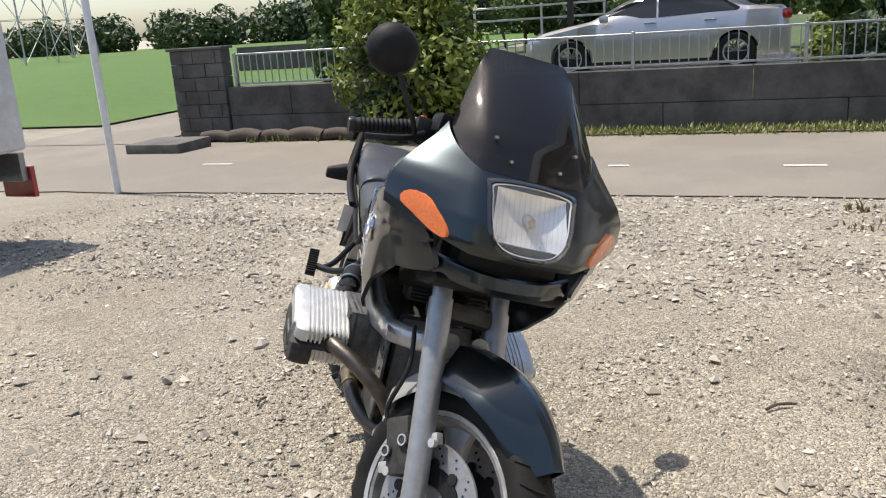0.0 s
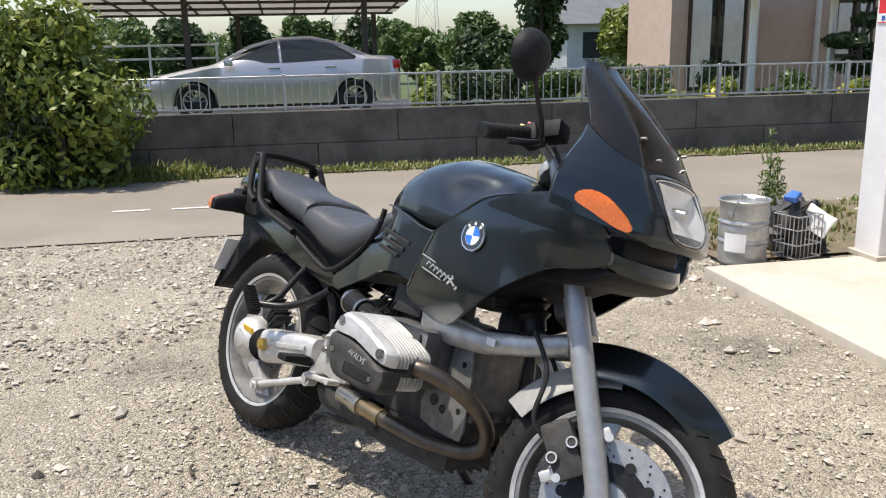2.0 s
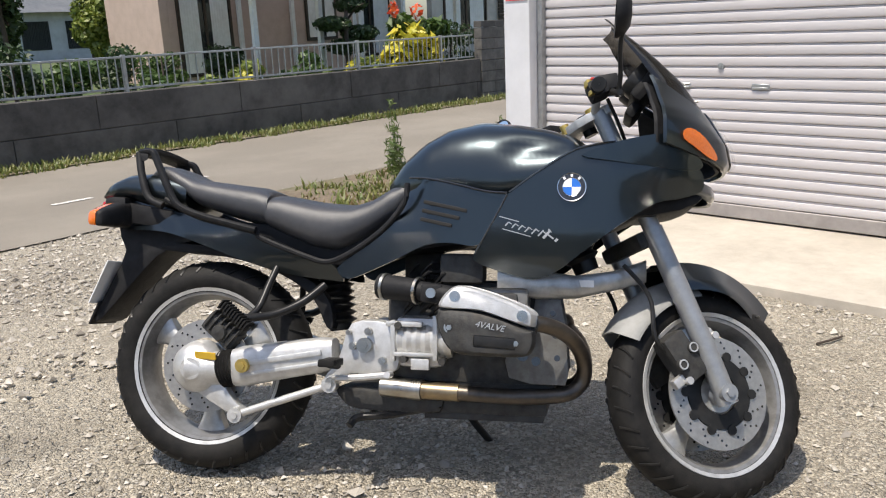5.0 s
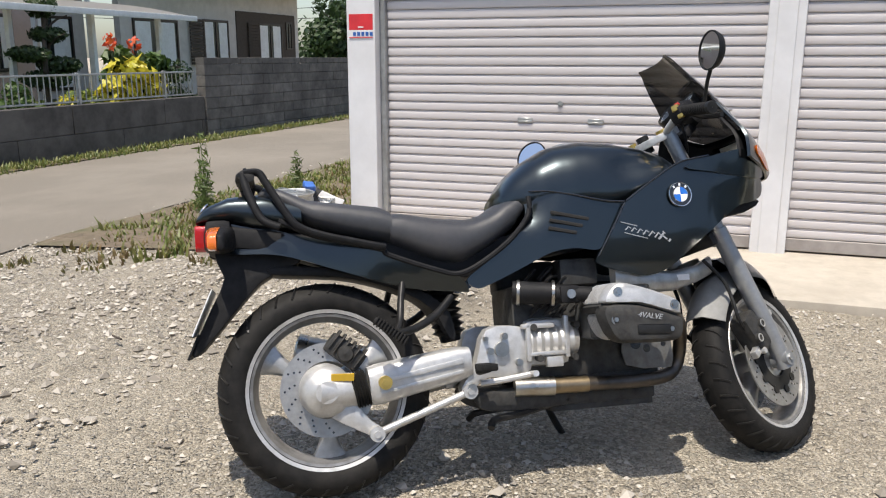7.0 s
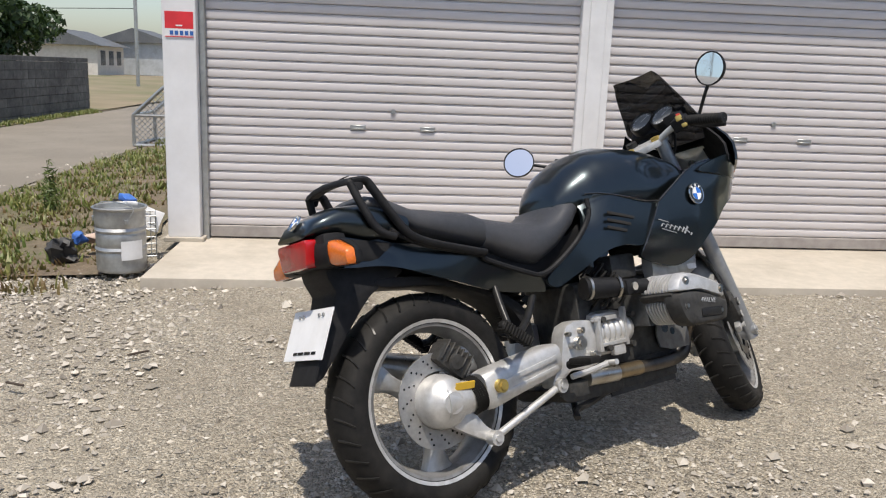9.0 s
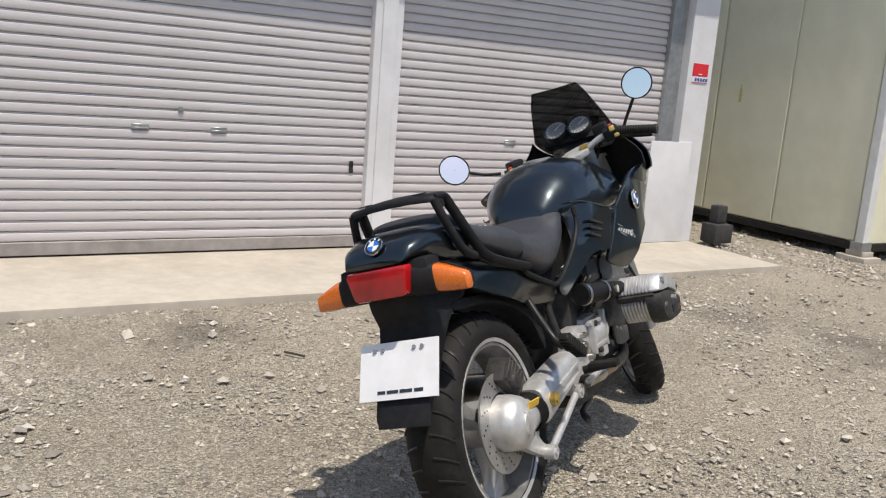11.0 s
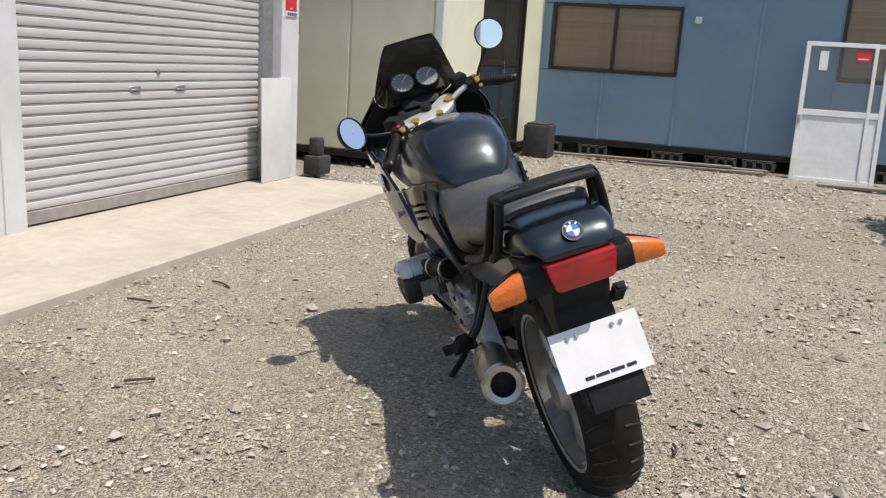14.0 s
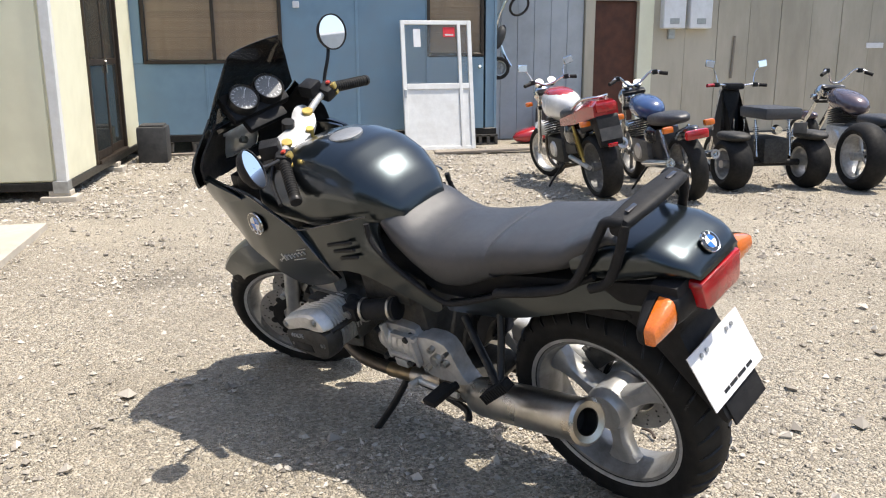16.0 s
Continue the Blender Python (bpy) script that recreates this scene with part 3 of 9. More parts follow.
gf = [(j * nx + i, j * nx + i + 1, (j + 1) * nx + i + 1, (j + 1) * nx + i) for j in range(len(ys) - 1) for i in range(nx - 1)]
ground = raw("ground", gv, gf, "gravel", smooth=True)
tagged(ground, "pale crushed gravel yard with bare earth beyond", "ground", kind="structure")


def sheet(name, x0, x1, y0, y1, dz, material, label, category, nx=40, ny=6, wob=0.0, z=None):
    v = []
    for j in range(ny + 1):
        for i in range(nx + 1):
            x, y = x0 + (x1 - x0) * i / nx, y0 + (y1 - y0) * j / ny
            if wob and j in (0, ny):
                y += wob * noise.noise((x * 0.9, j, 7)) + 0.4 * wob * noise.noise((x * 4, j, 9))
            v.append((x, y, (ground_z(y) if z is None else z) + dz))
    f = [(j * (nx + 1) + i, j * (nx + 1) + i + 1, (j + 1) * (nx + 1) + i + 1, (j + 1) * (nx + 1) + i) for j in range(ny) for i in range(nx)]
    return tagged(raw(name, v, f, material, smooth=True), label, category, kind="structure")


sheet("road", -60, 60, 7.08, 10.95, 0.012, "asphalt", "narrow worn grey asphalt lane along the wall", "road", 400, 8, 0.10)
sheet("road", -11.6, -8.9, 10.8, 60, 0.02, "asphalt", "side lane leading off beside the rice field", "road", 4, 40)
sheet("field", -160, -11.8, 13.2, 120, 0.04, "rice", "bright green rice paddy reaching to the far trees", "rice field", 30, 30)
sheet("field", -9.2, -3.9, 17.5, 60, 0.12, "rice", "bright green rice paddy behind the garden wall", "rice field", 10, 12)
sheet("verge", -8.4, 22, 10.9, 11.34, 0.03, "soil", "mossy soil strip at the foot of the wall", "verge", 90, 2, 0.05)
sheet("verge", 0.9, 30, 4.95, 7.05, 0.02, "soil", "dry weedy soil beside the lane", "verge", 90, 6, 0.18)
sheet("field", 20.25, 80, 11.0, 60, 0.05, "earth", "bare brown field behind the block wall", "field", 12, 12)
yard = sheet("yard", -8.3, 20.2, 11.48, 60, 0.13, "lawn", "patchy garden lawn behind the wall", "yard", 30, 20, z=0.0)

b = bm_new()
box(b, 0.62, 1.9, -1.04, 4.66, -0.12, 0.034, 0.008)
tagged(part("apron_slab", b, "slab"), "pale concrete apron slab before the roller shutters", "concrete slab", kind="structure")

for mx, my, ln in ((-3.17, 8.6, 0.34), (-2.62, 8.58, 0.36), (-2.1, 8.57, 0.28), (-1.48, 8.54, 0.2), (0.17, 8.5, 0.36), (-6.2, 8.8, 0.4), (1.4, 8.5, 0.3)):
    b = bm_new()
    n = 9
    outl = [(mx + ln * (k / n - 0.5), my - 0.035 + 0.012 * noise.noise((mx + k, 1, 2))) for k in range(n + 1)] + [(mx + ln * (0.5 - k / n), my + 0.035 + 0.012 * noise.noise((mx - k, 5, 2))) for k in range(n + 1)]
    f = b.faces.new([b.verts.new((x, y, ground_z(y) + 0.018)) for x, y in outl])
    tagged(part("road_mark", b, "roadpaint", smooth=0), "short worn white paint mark on the lane", "road mark", "road marks", "structure")


def stones(name, n, x0, x1, y0, y1, s0, s1, seed, material="rockmix", keep=None, sink=0.35):
    r = np.random.default_rng(seed)
    x, y = r.uniform(x0, x1, n), r.uniform(y0, y1, n)
    if keep is not None:
        ok = keep(x, y)
        x, y = x[ok], y[ok]
    n = len(x)
    s = s0 + (s1 - s0) * r.random(n) ** 3
    z = np.array([ground_z(q) for q in y]) + s * sink
    base = np.array([(1, 0, 0), (-1, 0, 0), (0, 1, 0), (0, -1, 0), (0, 0, 1), (0, 0, -1)], float)
    v = base[None] * (0.65 + 0.6 * r.random((n, 6, 1))) + r.normal(scale=0.2, size=(n, 6, 3))
    v *= s[:, None, None] * np.stack([np.ones(n), 0.6 + 0.4 * r.random(n), 0.5 + 0.25 * r.random(n)], 1)[:, None, :]
    a = r.random(n) * 6.28
    c, q = np.cos(a), np.sin(a)
    v = np.stack([v[..., 0] * c[:, None] - v[..., 1] * q[:, None], v[..., 0] * q[:, None] + v[..., 1] * c[:, None], v[..., 2]], -1)
    v += np.stack([x, y, z], 1)[:, None, :]
    t = np.array([(0, 2, 4), (2, 1, 4), (1, 3, 4), (3, 0, 4), (2, 0, 5), (1, 2, 5), (3, 1, 5), (0, 3, 5)])
    f = (np.arange(n)[:, None, None] * 6 + t[None]).reshape(-1, 3)
    ob = raw(name, v.reshape(-1, 3).tolist(), f.tolist(), material)
    return ob


def off_slab(x, y):
    return ~((x > 0.6) & (y > -1.06) & (y < 4.68))


def patchy(x, y):
    """Loose stone lies in drifts; between them the fines are trodden flat."""
    f = np.sin(2.1 * x + 1.3 * np.sin(1.7 * y)) + np.sin(2.6 * y + 1.1 * np.sin(2.3 * x + 0.8)) + 0.7 * np.sin(5.3 * x - 3.9 * y) + 0.5 * np.sin(9.1 * x + 7.7 * y)
    r = np.random.default_rng(5).random(len(x))
    return off_slab(x, y) & (r < 0.16 + 0.84 / (1 + np.exp(-2.2 * (f - 0.2))))


tagged(stones("gravel", 112000, -6.0, 1.6, -4.5, 7.0, 0.004, 0.015, 11, keep=patchy), "loose pale crushed stones over the yard", "gravel", kind="stuff")
tagged(stones("gravel", 6500, -5.0, 1.2, 4.2, 7.1, 0.008, 0.026, 12, keep=off_slab), "coarser white crushed stones along the lane", "gravel", kind="stuff")
tagged(stones("gravel", 1500, -5.5, 1.2, -4.0, 6.5, 0.012, 0.032, 13, keep=off_slab), "scattered larger stones in the gravel", "gravel", kind="stuff")
tagged(stones("gravel", 5000, -3.8, 3.2, -5.2, -1.2, 0.01, 0.03, 14, keep=off_slab), "pale stones heaped along the sheds", "gravel", kind="stuff")
tagged(stones("rubble", 1500, 1.0, 9, 5.0, 7.3, 0.008, 0.03, 15), "stones in the weedy verge", "gravel", kind="stuff")
tagged(stones("rubble", 700, -8, 12, 10.9, 11.25, 0.015, 0.05, 16), "rubble along the foot of the wall", "rubble", kind="stuff")
for k, (sx, sy, ln, a) in enumerate(((-0.25, 3.22, 0.1, 40), (-2.0, 2.9, 0.07, 100), (0.35, 2.5, 0.12, 10), (0.2, 2.1, 0.14, 160), (-0.9, 4.7, 0.08, 70), (-2.9, 4.3, 0.06, 20), (-0.55, 4.35, 0.09, 130))):
    b = bm_new()
    tube(b, [(-ln / 2, 0, 0), (0, 0.006, 0.004), (ln / 2, -0.004, 0)], 0.005, 6, 3)
    ob = part("twig", b, "darkwood")
    ob.matrix_world = pose(sx, sy, 0.012, 0, 0, a)
    tagged(ob, "short dry brown twig on the gravel", "twig", "twigs")

# ---- garden wall along the lane ----
def cast_wall(name, x0, x1, y0, y1, z0, z1, mat, label, course=0.45, length=1.8, proud=0.0):
    t = thing(name, pose(0, 0, 0), label, "wall", "", "structure")
    z, k = z0, 0
    while z < z1 - 0.02:
        zz = min(z + course, z1)
        x = x0 - (length / 2 if k % 2 else 0)
        while x < x1 - 0.02:
            a, c = max(x, x0), min(x + length, x1)
            if c - a > 0.05:
                b = bm_new()
                j = 0.006 * random.random()
                box(b, a + 0.004, c - 0.004, y0 - j, y1, z + 0.003, zz - 0.003, 0.006, seg=1)
                part("block", b, mat, t, smooth=0)
            x += length
        z, k = zz, k + 1
    return t


cast_wall("garden_wall", -7.6, 9.3, 11.3, 11.48, -0.3, 0.54, "concrete", "low dark weather-stained concrete retaining wall beside the lane", 0.42, 2.1)
cast_wall("gate_pier_wall", -8.52, -7.61, 11.26, 11.5, -0.3, 1.1, "concrete", "dark block pier at the end of the garden wall", 0.2, 0.4)
cast_wall("block_wall", 9.31, 20.2, 11.27, 11.45, -0.3, 1.22, "block", "tall stained concrete block wall", 0.2, 0.8)
b = bm_new()
box(b, -8.56, -7.57, 11.23, 11.53, 1.1, 1.14, 0.01)
tagged(part("pier_cap", b, "concrete"), "flat concrete cap on the wall pier", "wall cap", kind="structure")


def fence_run(x0, x1, y, z0, z1):
    t = thing("garden_fence", pose(0, 0, 0), "grey aluminium picket fence on the garden wall", "fence")
    for z in (z0 + 0.04, z1 - 0.02):
        b = bm_new()
        box(b, x0, x1, y - 0.018, y + 0.018, z - 0.014, z + 0.014, 0.004, seg=1)
        part("rail", b, "galv", t, smooth=0)
    me = None
    x = x0 + 0.05
    while x < x1:
        if me is None:
            b = bm_new()
            box(b, -0.007, 0.007, -0.007, 0.007, z0 + 0.05, z1 - 0.03)
            ob = part("picket", b, "galv", t, smooth=0)
            me = ob.data
        else:
            ob = new("picket", me)
            ob.parent = t
        ob.location = (x, y, 0)
        x += 0.115
    x = x0 + 0.02
    while x < x1 + 0.1:
        b = bm_new()
        box(b, x - 0.022, x + 0.022, y - 0.03, y + 0.03, z0 - 0.04, z1 + 0.01, 0.004, seg=1)
        part("post", b, "galv", t, smooth=0)
        x += 2.0
    return t


fence_run(-7.5, -5.5, 11.4, 0.54, 1.02)
fence_run(-3.7, 9.2, 11.4, 0.54, 0.99)

# ---- garage with two roller shutters ----
SX = 1.757
garage = thing("garage", pose(0, 0, 0), "low garage with pinkish grey steel roller shutters and white posts", "garage", "", "structure")
def piece(parent, name, mat, *args, bev=0.004, label="", **k):
    b = bm_new()
    box(b, *args, bev, seg=1)
    return part(name, b, mat, parent, label, smooth=0.5)
piece(garage, "post", "pillar", 1.62, 1.92, 4.53, 4.74, 0.06, 2.75)
piece(garage, "post_foot", "slab", 1.595, 1.92, 4.505, 4.765, 0.03, 0.062, label="rough concrete foot")
piece(garage, "jamb", "galv", 1.70, 1.86, 4.49, 4.53, 0.03, 2.75)
piece(garage, "post", "pillar", 1.69, 1.9, 1.82, 2.03, 0.03, 2.75)
piece(garage, "post_face", "pillar", 1.676, 1.69, 1.87, 1.98, 0.03, 2.75)
piece(garage, "jamb", "galv", 1.70, 1.86, -0.80, -0.65, 0.03, 2.75)
piece(garage, "post", "pillar", 1.62, 1.92, -1.08, -0.80, 0.03, 2.75)
piece(garage, "header", "pillar", 1.70, 1.92, -1.08, 4.74, 2.75, 3.0)
piece(garage, "side_wall", "pillar", 1.93, 6.0, 4.60, 4.72, -0.05, 2.9)
piece(garage, "side_wall", "pillar", 1.93, 6.0, -1.06, -0.94, -0.05, 2.9)
piece(garage, "back_wall", "pillar", 6.0, 6.1, -1.06, 4.72, -0.05, 2.9)
piece(garage, "floor", "slab", 1.905, 6.0, -0.93, 4.59, -0.05, 0.03)
piece(garage, "roof", "galv", 1.425, 6.2, -1.3, 4.95, 3.0, 3.08)
piece(garage, "eave_fascia", "galv", 1.355, 1.423, -1.3, 4.95, 2.74, 3.08)


def shutter(y0, y1, hy, ly, label):
    t = thing("roller_shutter", pose(0, 0, 0), label, "shutter", "roller shutters", "structure")
    p, me, z = 0.0615, None, 0.125
    prof = [(0, 0.002), (-0.0075, 0.007), (-0.010, 0.018), (-0.0095, 0.038), (-0.0075, 0.048), (0.0015, 0.0515), (0.003, 0.053), (0.003, 0.0605), (0.012, 0.0605), (0.012, 0.002)]
    while z < 2.72:
        if me is None:
            b = bm_new()
            lo, hi = [b.verts.new((x, y0, q)) for x, q in prof], [b.verts.new((x, y1, q)) for x, q in prof]
            for i in range(len(prof)):
                j = (i + 1) % len(prof)
                b.faces.new((lo[i], lo[j], hi[j], hi[i]))
            b.faces.new(lo[::-1]), b.faces.new(hi)
            bmesh.ops.recalc_face_normals(b, faces=b.faces)
            ob = part("slat", b, "shutter", t, smooth=0.5)
            me = ob.data
        else:
            ob = new("slat", me)
            ob.parent = t
        ob.location = (SX, 0, z)
        z += p
    piece(t, "bottom_rail", "shutterdark", SX - 0.014, SX + 0.02, y0, y1, 0.045, 0.124)
    for y in hy:
        b = bm_new()
        box(b, SX - 0.014, SX - 0.004, y - 0.052, y + 0.052, 0.795, 0.830, 0.004, seg=1)
        box(b, SX - 0.020, SX - 0.012, y - 0.045, y + 0.045, 0.801, 0.810, 0.002, seg=1)
        part("pull_handle", b, "galv", t, "recessed grey pull handle")
    b = bm_new()
    rod(b, (SX - 0.017, ly, 0.925), (SX, ly, 0.925), 0.018)
    rod(b, (SX - 0.024, ly, 0.925), (SX - 0.015, ly, 0.925), 0.008)
    part("lock", b, "galv", t, "round key lock")
    return t


shutter(2.03, 4.49, (3.50, 3.03), 3.266, "closed pinkish grey steel roller shutter beside the white post")
shutter(-0.65, 1.82, (0.83, 0.36), 0.60, "closed pinkish grey steel roller shutter beside the container")
b = bm_new()
box(b, SX - 0.016, SX - 0.011, 2.11, 2.14, 0.56, 0.64, 0.002)
tagged(part("dark_tag", b, "blackemb"), "small dark tag hanging on the shutter", "tag")


def sticker(y, z0, z1, x, label):
    t = thing("security_sticker", pose(0, 0, 0), label, "sticker", "security stickers")
    w = 0.088
    piece(t, "red_field", "red", x - 0.003, x, y - w, y + w, z0 + 0.055, z1, bev=0)
    piece(t, "white_field", "white", x - 0.0025, x, y - w, y + w, z0, z0 + 0.055, bev=0)
    for k in range(5):
        piece(t, "print_bar", "signblue", x - 0.005, x - 0.003, y + w - 0.03 - 0.031 * k - 0.022, y + w - 0.03 - 0.031 * k + 0.0, z0 + 0.016, z0 + 0.042, bev=0)
    piece(t, "print_line", "red", x - 0.005, x - 0.003, y - w, y + w, z0 + 0.003, z0 + 0.008, bev=0)
    piece(t, "print_bar", "white", x - 0.005, x - 0.0031, y - 0.02, y + 0.02, z0 + 0.07, z0 + 0.078, bev=0)


sticker(4.632, 1.35, 1.51, 1.619, "red and white alarm sticker on the white post")
sticker(-0.94, 1.38, 1.54, 1.619, "red and white alarm sticker on the far post")
b = bm_new()
tbox(b, pose(1.604, -0.71, 0.462, 0, 1, 0), 0.014, 0.46, 0.85, 0.003)
tagged(part("sheet_metal", b, "pillar"), "pale painted metal sheet leaning on the post", "metal sheet")
b = bm_new()
box(b, 1.45, 1.62, -1.42, -1.2, 0.03, 0.2, 0.02)
box(b, 1.5, 1.6, -1.38, -1.26, 0.2, 0.36, 0.02)
tagged(part("black_box", b, "grime"), "black plastic box standing beside the slab", "box")

# ---- cream site container ----
CT = pose(0.70, -2.14, 0, 0, 0, -3)
cont = thing("site_container", CT, "cream painted site cabin on blocks with a dark sliding door", "container")
piece(cont, "wall_panel", "cream", 0.03, 5.2, -0.06, -0.03, 0.16, 2.62)
for k in range(6):
    piece(cont, "wall_panel", "cream", 0.10 + 0.9 * k, 0.98 + 0.9 * k, -0.03, -0.012, 0.17, 2.6, bev=0.006)
piece(cont, "corner_post", "whitetrim", -0.005, 0.075, -0.075, 0.005, 0.12, 2.66)
piece(cont, "corner_casting", "galv", -0.012, 0.11, -0.11, 0.012, 0.07, 0.17)
piece(cont, "base_rail", "blackmetal", 0.0, 5.2, -0.09, -0.005, 0.09, 0.155)
piece(cont, "base_rail", "blackmetal", 0.0, 0.09, -3.72, -0.11, 0.09, 0.155)
piece(cont, "wall_panel", "cream", 0.02, 0.05, -1.12, -0.08, 0.155, 2.62)
piece(cont, "wall_panel", "cream", 0.02, 0.05, -3.72, -2.541, 0.155, 2.62)
piece(cont, "wall_panel", "cream", 0.02, 0.05, -2.540, -1.121, 2.26, 2.62)
piece(cont, "roof_panel", "whitetrim", -0.05, 5.2, -3.75, 0.03, 2.66, 2.76)
piece(cont, "floor", "wood", 0.06, 5.2, -3.7, -0.1, 0.12, 0.155)
piece(cont, "back_wall", "cream", 5.0, 5.05, -3.7, -0.1, 0.16, 2.6)
piece(cont, "end_wall", "cream", 0.05, 5.2, -3.75, -3.72, 0.16, 2.6)
piece(cont, "corner_post", "whitetrim", -0.005, 0.075, -3.8, -3.721, 0.12, 2.66)
door = piece(cont, "door_frame", "bronze", 0.0, 0.06, -2.540, -2.492, 0.16, 2.255)
for a in (("door_frame", -1.168, -1.121, 0.16, 2.255), ("door_head", -2.491, -1.169, 2.21, 2.255), ("door_sill", -2.491, -1.169, 0.157, 0.19)):
    piece(cont, a[0], "bronze", -0.02 if a[0] == "door_sill" else 0.0, 0.06, a[1], a[2], a[3], a[4])
for y0, xo in ((-1.86, 0.012), (-2.488, 0.034)):
    leaf = piece(cont, "door_leaf", "bronze", xo, xo + 0.02, y0, y0 + 0.05, 0.195, 2.2)
    piece(leaf, "stile", "bronze", xo, xo + 0.02, y0 + 0.64, y0 + 0.69, 0.195, 2.2)
    for z0, z1 in ((0.195, 0.27), (1.08, 1.14), (2.13, 2.2)):
        piece(leaf, "door_rail", "bronze", xo, xo + 0.02, y0 + 0.052, y0 + 0.638, z0, z1)
    piece(leaf, "pane", "window", xo + 0.008, xo + 0.013, y0 + 0.052, y0 + 0.638, 0.272, 1.078)
    piece(leaf, "pane", "window", xo + 0.008, xo + 0.013, y0 + 0.052, y0 + 0.638, 1.142, 2.128)
    if y0 > -2:
        piece(leaf, "door_handle", "chrome", xo - 0.02, xo, y0 + 0.0, y0 + 0.03, 1.0, 1.12)
        piece(leaf, "door_sticker", "red", xo - 0.003, xo, y0 + 0.648, y0 + 0.685, 1.80, 2.05, bev=0)
for px, py in ((0.05, -0.06), (0.05, -1.9), (0.05, -3.6), (2.4, -0.1), (4.6, -0.1)):
    b = bm_new()
    box(b, px - 0.12, px + 0.16, py - 0.12, py + 0.1, -0.03, 0.045, 0.008)
    box(b, px - 0.07, px + 0.1, py - 0.08, py + 0.06, 0.045, 0.088, 0.006)
    ob = part("support_block", b, "slab")
    ob.matrix_world = CT
    tagged(ob, "concrete block under the site cabin", "block", "cabin support blocks")
b = bm_new()
box(b, 0.14, 0.46, -4.95, -4.55, -0.01, 0.40, 0.03)
box(b, 0.17, 0.43, -4.92, -4.58, 0.40, 0.42, 0.01)
tagged(part("bin", b, "grime"), "dark plastic bin between the cabins", "bin")

b = bm_new()
box(b, 1.565, 1.60, -0.0125, -0.0095, 1.27, 1.40, 0)
box(b, 1.575, 1.59, -0.0120, -0.0090, 1.40, 1.44, 0)
ob = part("paint_mark", b, "yellowmark", cont, "faded yellow paint mark", smooth=0)

# ---- blue prefab cabin ----
BY = -5.48
blue = thing("blue_cabin", pose(0, 0, 0), "faded blue panel prefab cabin on blocks with blinds in the windows", "cabin")
seams = [0.62, -0.28, -1.21, -2.11, -3.0, -3.9]
for a, c in zip(seams, seams[1:]):
    if a > -1.2:
        piece(blue, "wall_panel", "blue", c + 0.006, a - 0.006, BY - 0.04, BY, 0.22, 1.07, bev=0.006)
        piece(blue, "wall_panel", "blue", c + 0.006, a - 0.006, BY - 0.04, BY, 1.9, 2.3, bev=0.006)
    elif c < -3.8:
        piece(blue, "wall_panel", "blue", c + 0.006, -3.77, BY - 0.04, BY, 0.22, 2.3, bev=0.006)
    else:
        piece(blue, "wall_panel", "blue", c + 0.006, a - 0.006, BY - 0.04, BY, 0.22, 2.3, bev=0.006)
piece(blue, "wall_panel", "blue", 0.43, 0.60, BY - 0.04, BY, 1.072, 1.898, bev=0.006)
for s in seams:
    for z0, z1 in (((0.2, 1.06), (1.92, 2.3)) if s == -0.28 else ((0.2, 2.3),)):
        piece(blue, "joint_strip", "blue", s - 0.018, s + 0.018, BY - 0.02, BY + 0.012, z0, z1)
piece(blue, "sill_beam", "blackmetal", -3.92, 0.64, BY - 0.1, BY + 0.015, 0.14, 0.218)
piece(blue, "roof_edge", "blackmetal", -3.98, 0.75, BY - 0.5, BY + 0.10, 2.3, 2.36)
piece(blue, "roof", "bluegrey", -3.95, 0.7, BY - 4, BY + 0.06, 2.36, 2.42)
piece(blue, "floor", "wood", -3.9, 0.6, BY - 3.5, BY - 0.05, 0.14, 0.2)
piece(blue, "side_wall", "blue", 0.6, 0.64, BY - 3.5, BY - 0.045, 0.2, 2.3)
piece(blue, "side_wall", "blue", -3.92, -3.88, BY - 3.5, BY - 0.045, 0.2, 2.3)
piece(blue, "back_wall", "darkin", -3.9, 0.6, BY - 3.55, BY - 3.5, 0.2, 2.3)


def blind_window(x0, x1, z0, z1, mull=True, name="window"):
    w = piece(blue, name, "bronze", x0, x1, BY - 0.03, BY + 0.03, z0, z0 + 0.04)
    for a in ((x0, x1, z1 - 0.04, z1), (x0, x0 + 0.04, z0 + 0.041, z1 - 0.041), (x1 - 0.04, x1, z0 + 0.041, z1 - 0.041)):
        piece(w, "window_frame", "bronze", a[0], a[1], BY - 0.03, BY + 0.03, a[2], a[3])
    if mull:
        xm = (x0 + x1) / 2
        piece(w, "mullion", "bronze", xm - 0.02, xm + 0.02, BY - 0.02, BY + 0.022, z0 + 0.041, z1 - 0.041)
    pn = piece(w, "pane", "paneclear", x0 + 0.041, x1 - 0.041, BY - 0.004, BY + 0.001, z0 + 0.041, z1 - 0.041, bev=0)
    me, z = None, z0 + 0.05
    while z < z1 - 0.05:
        if me is None:
            b = bm_new()
            tbox(b, pose(0, 0, 0, 62, 0, 0), x1 - x0 - 0.09, 0.027, 0.002)
            ob = part("blind_slat", b, "blind", w, smooth=0)
            me = ob.data
        else:
            ob = new("blind_slat", me)
            ob.parent = w
        ob.location = ((x0 + x1) / 2, BY - 0.022, z)
        z += 0.021
    # added black sheet: the unlit room between the slats, as plain colour
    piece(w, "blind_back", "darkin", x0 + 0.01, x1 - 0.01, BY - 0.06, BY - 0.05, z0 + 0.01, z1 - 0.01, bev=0)


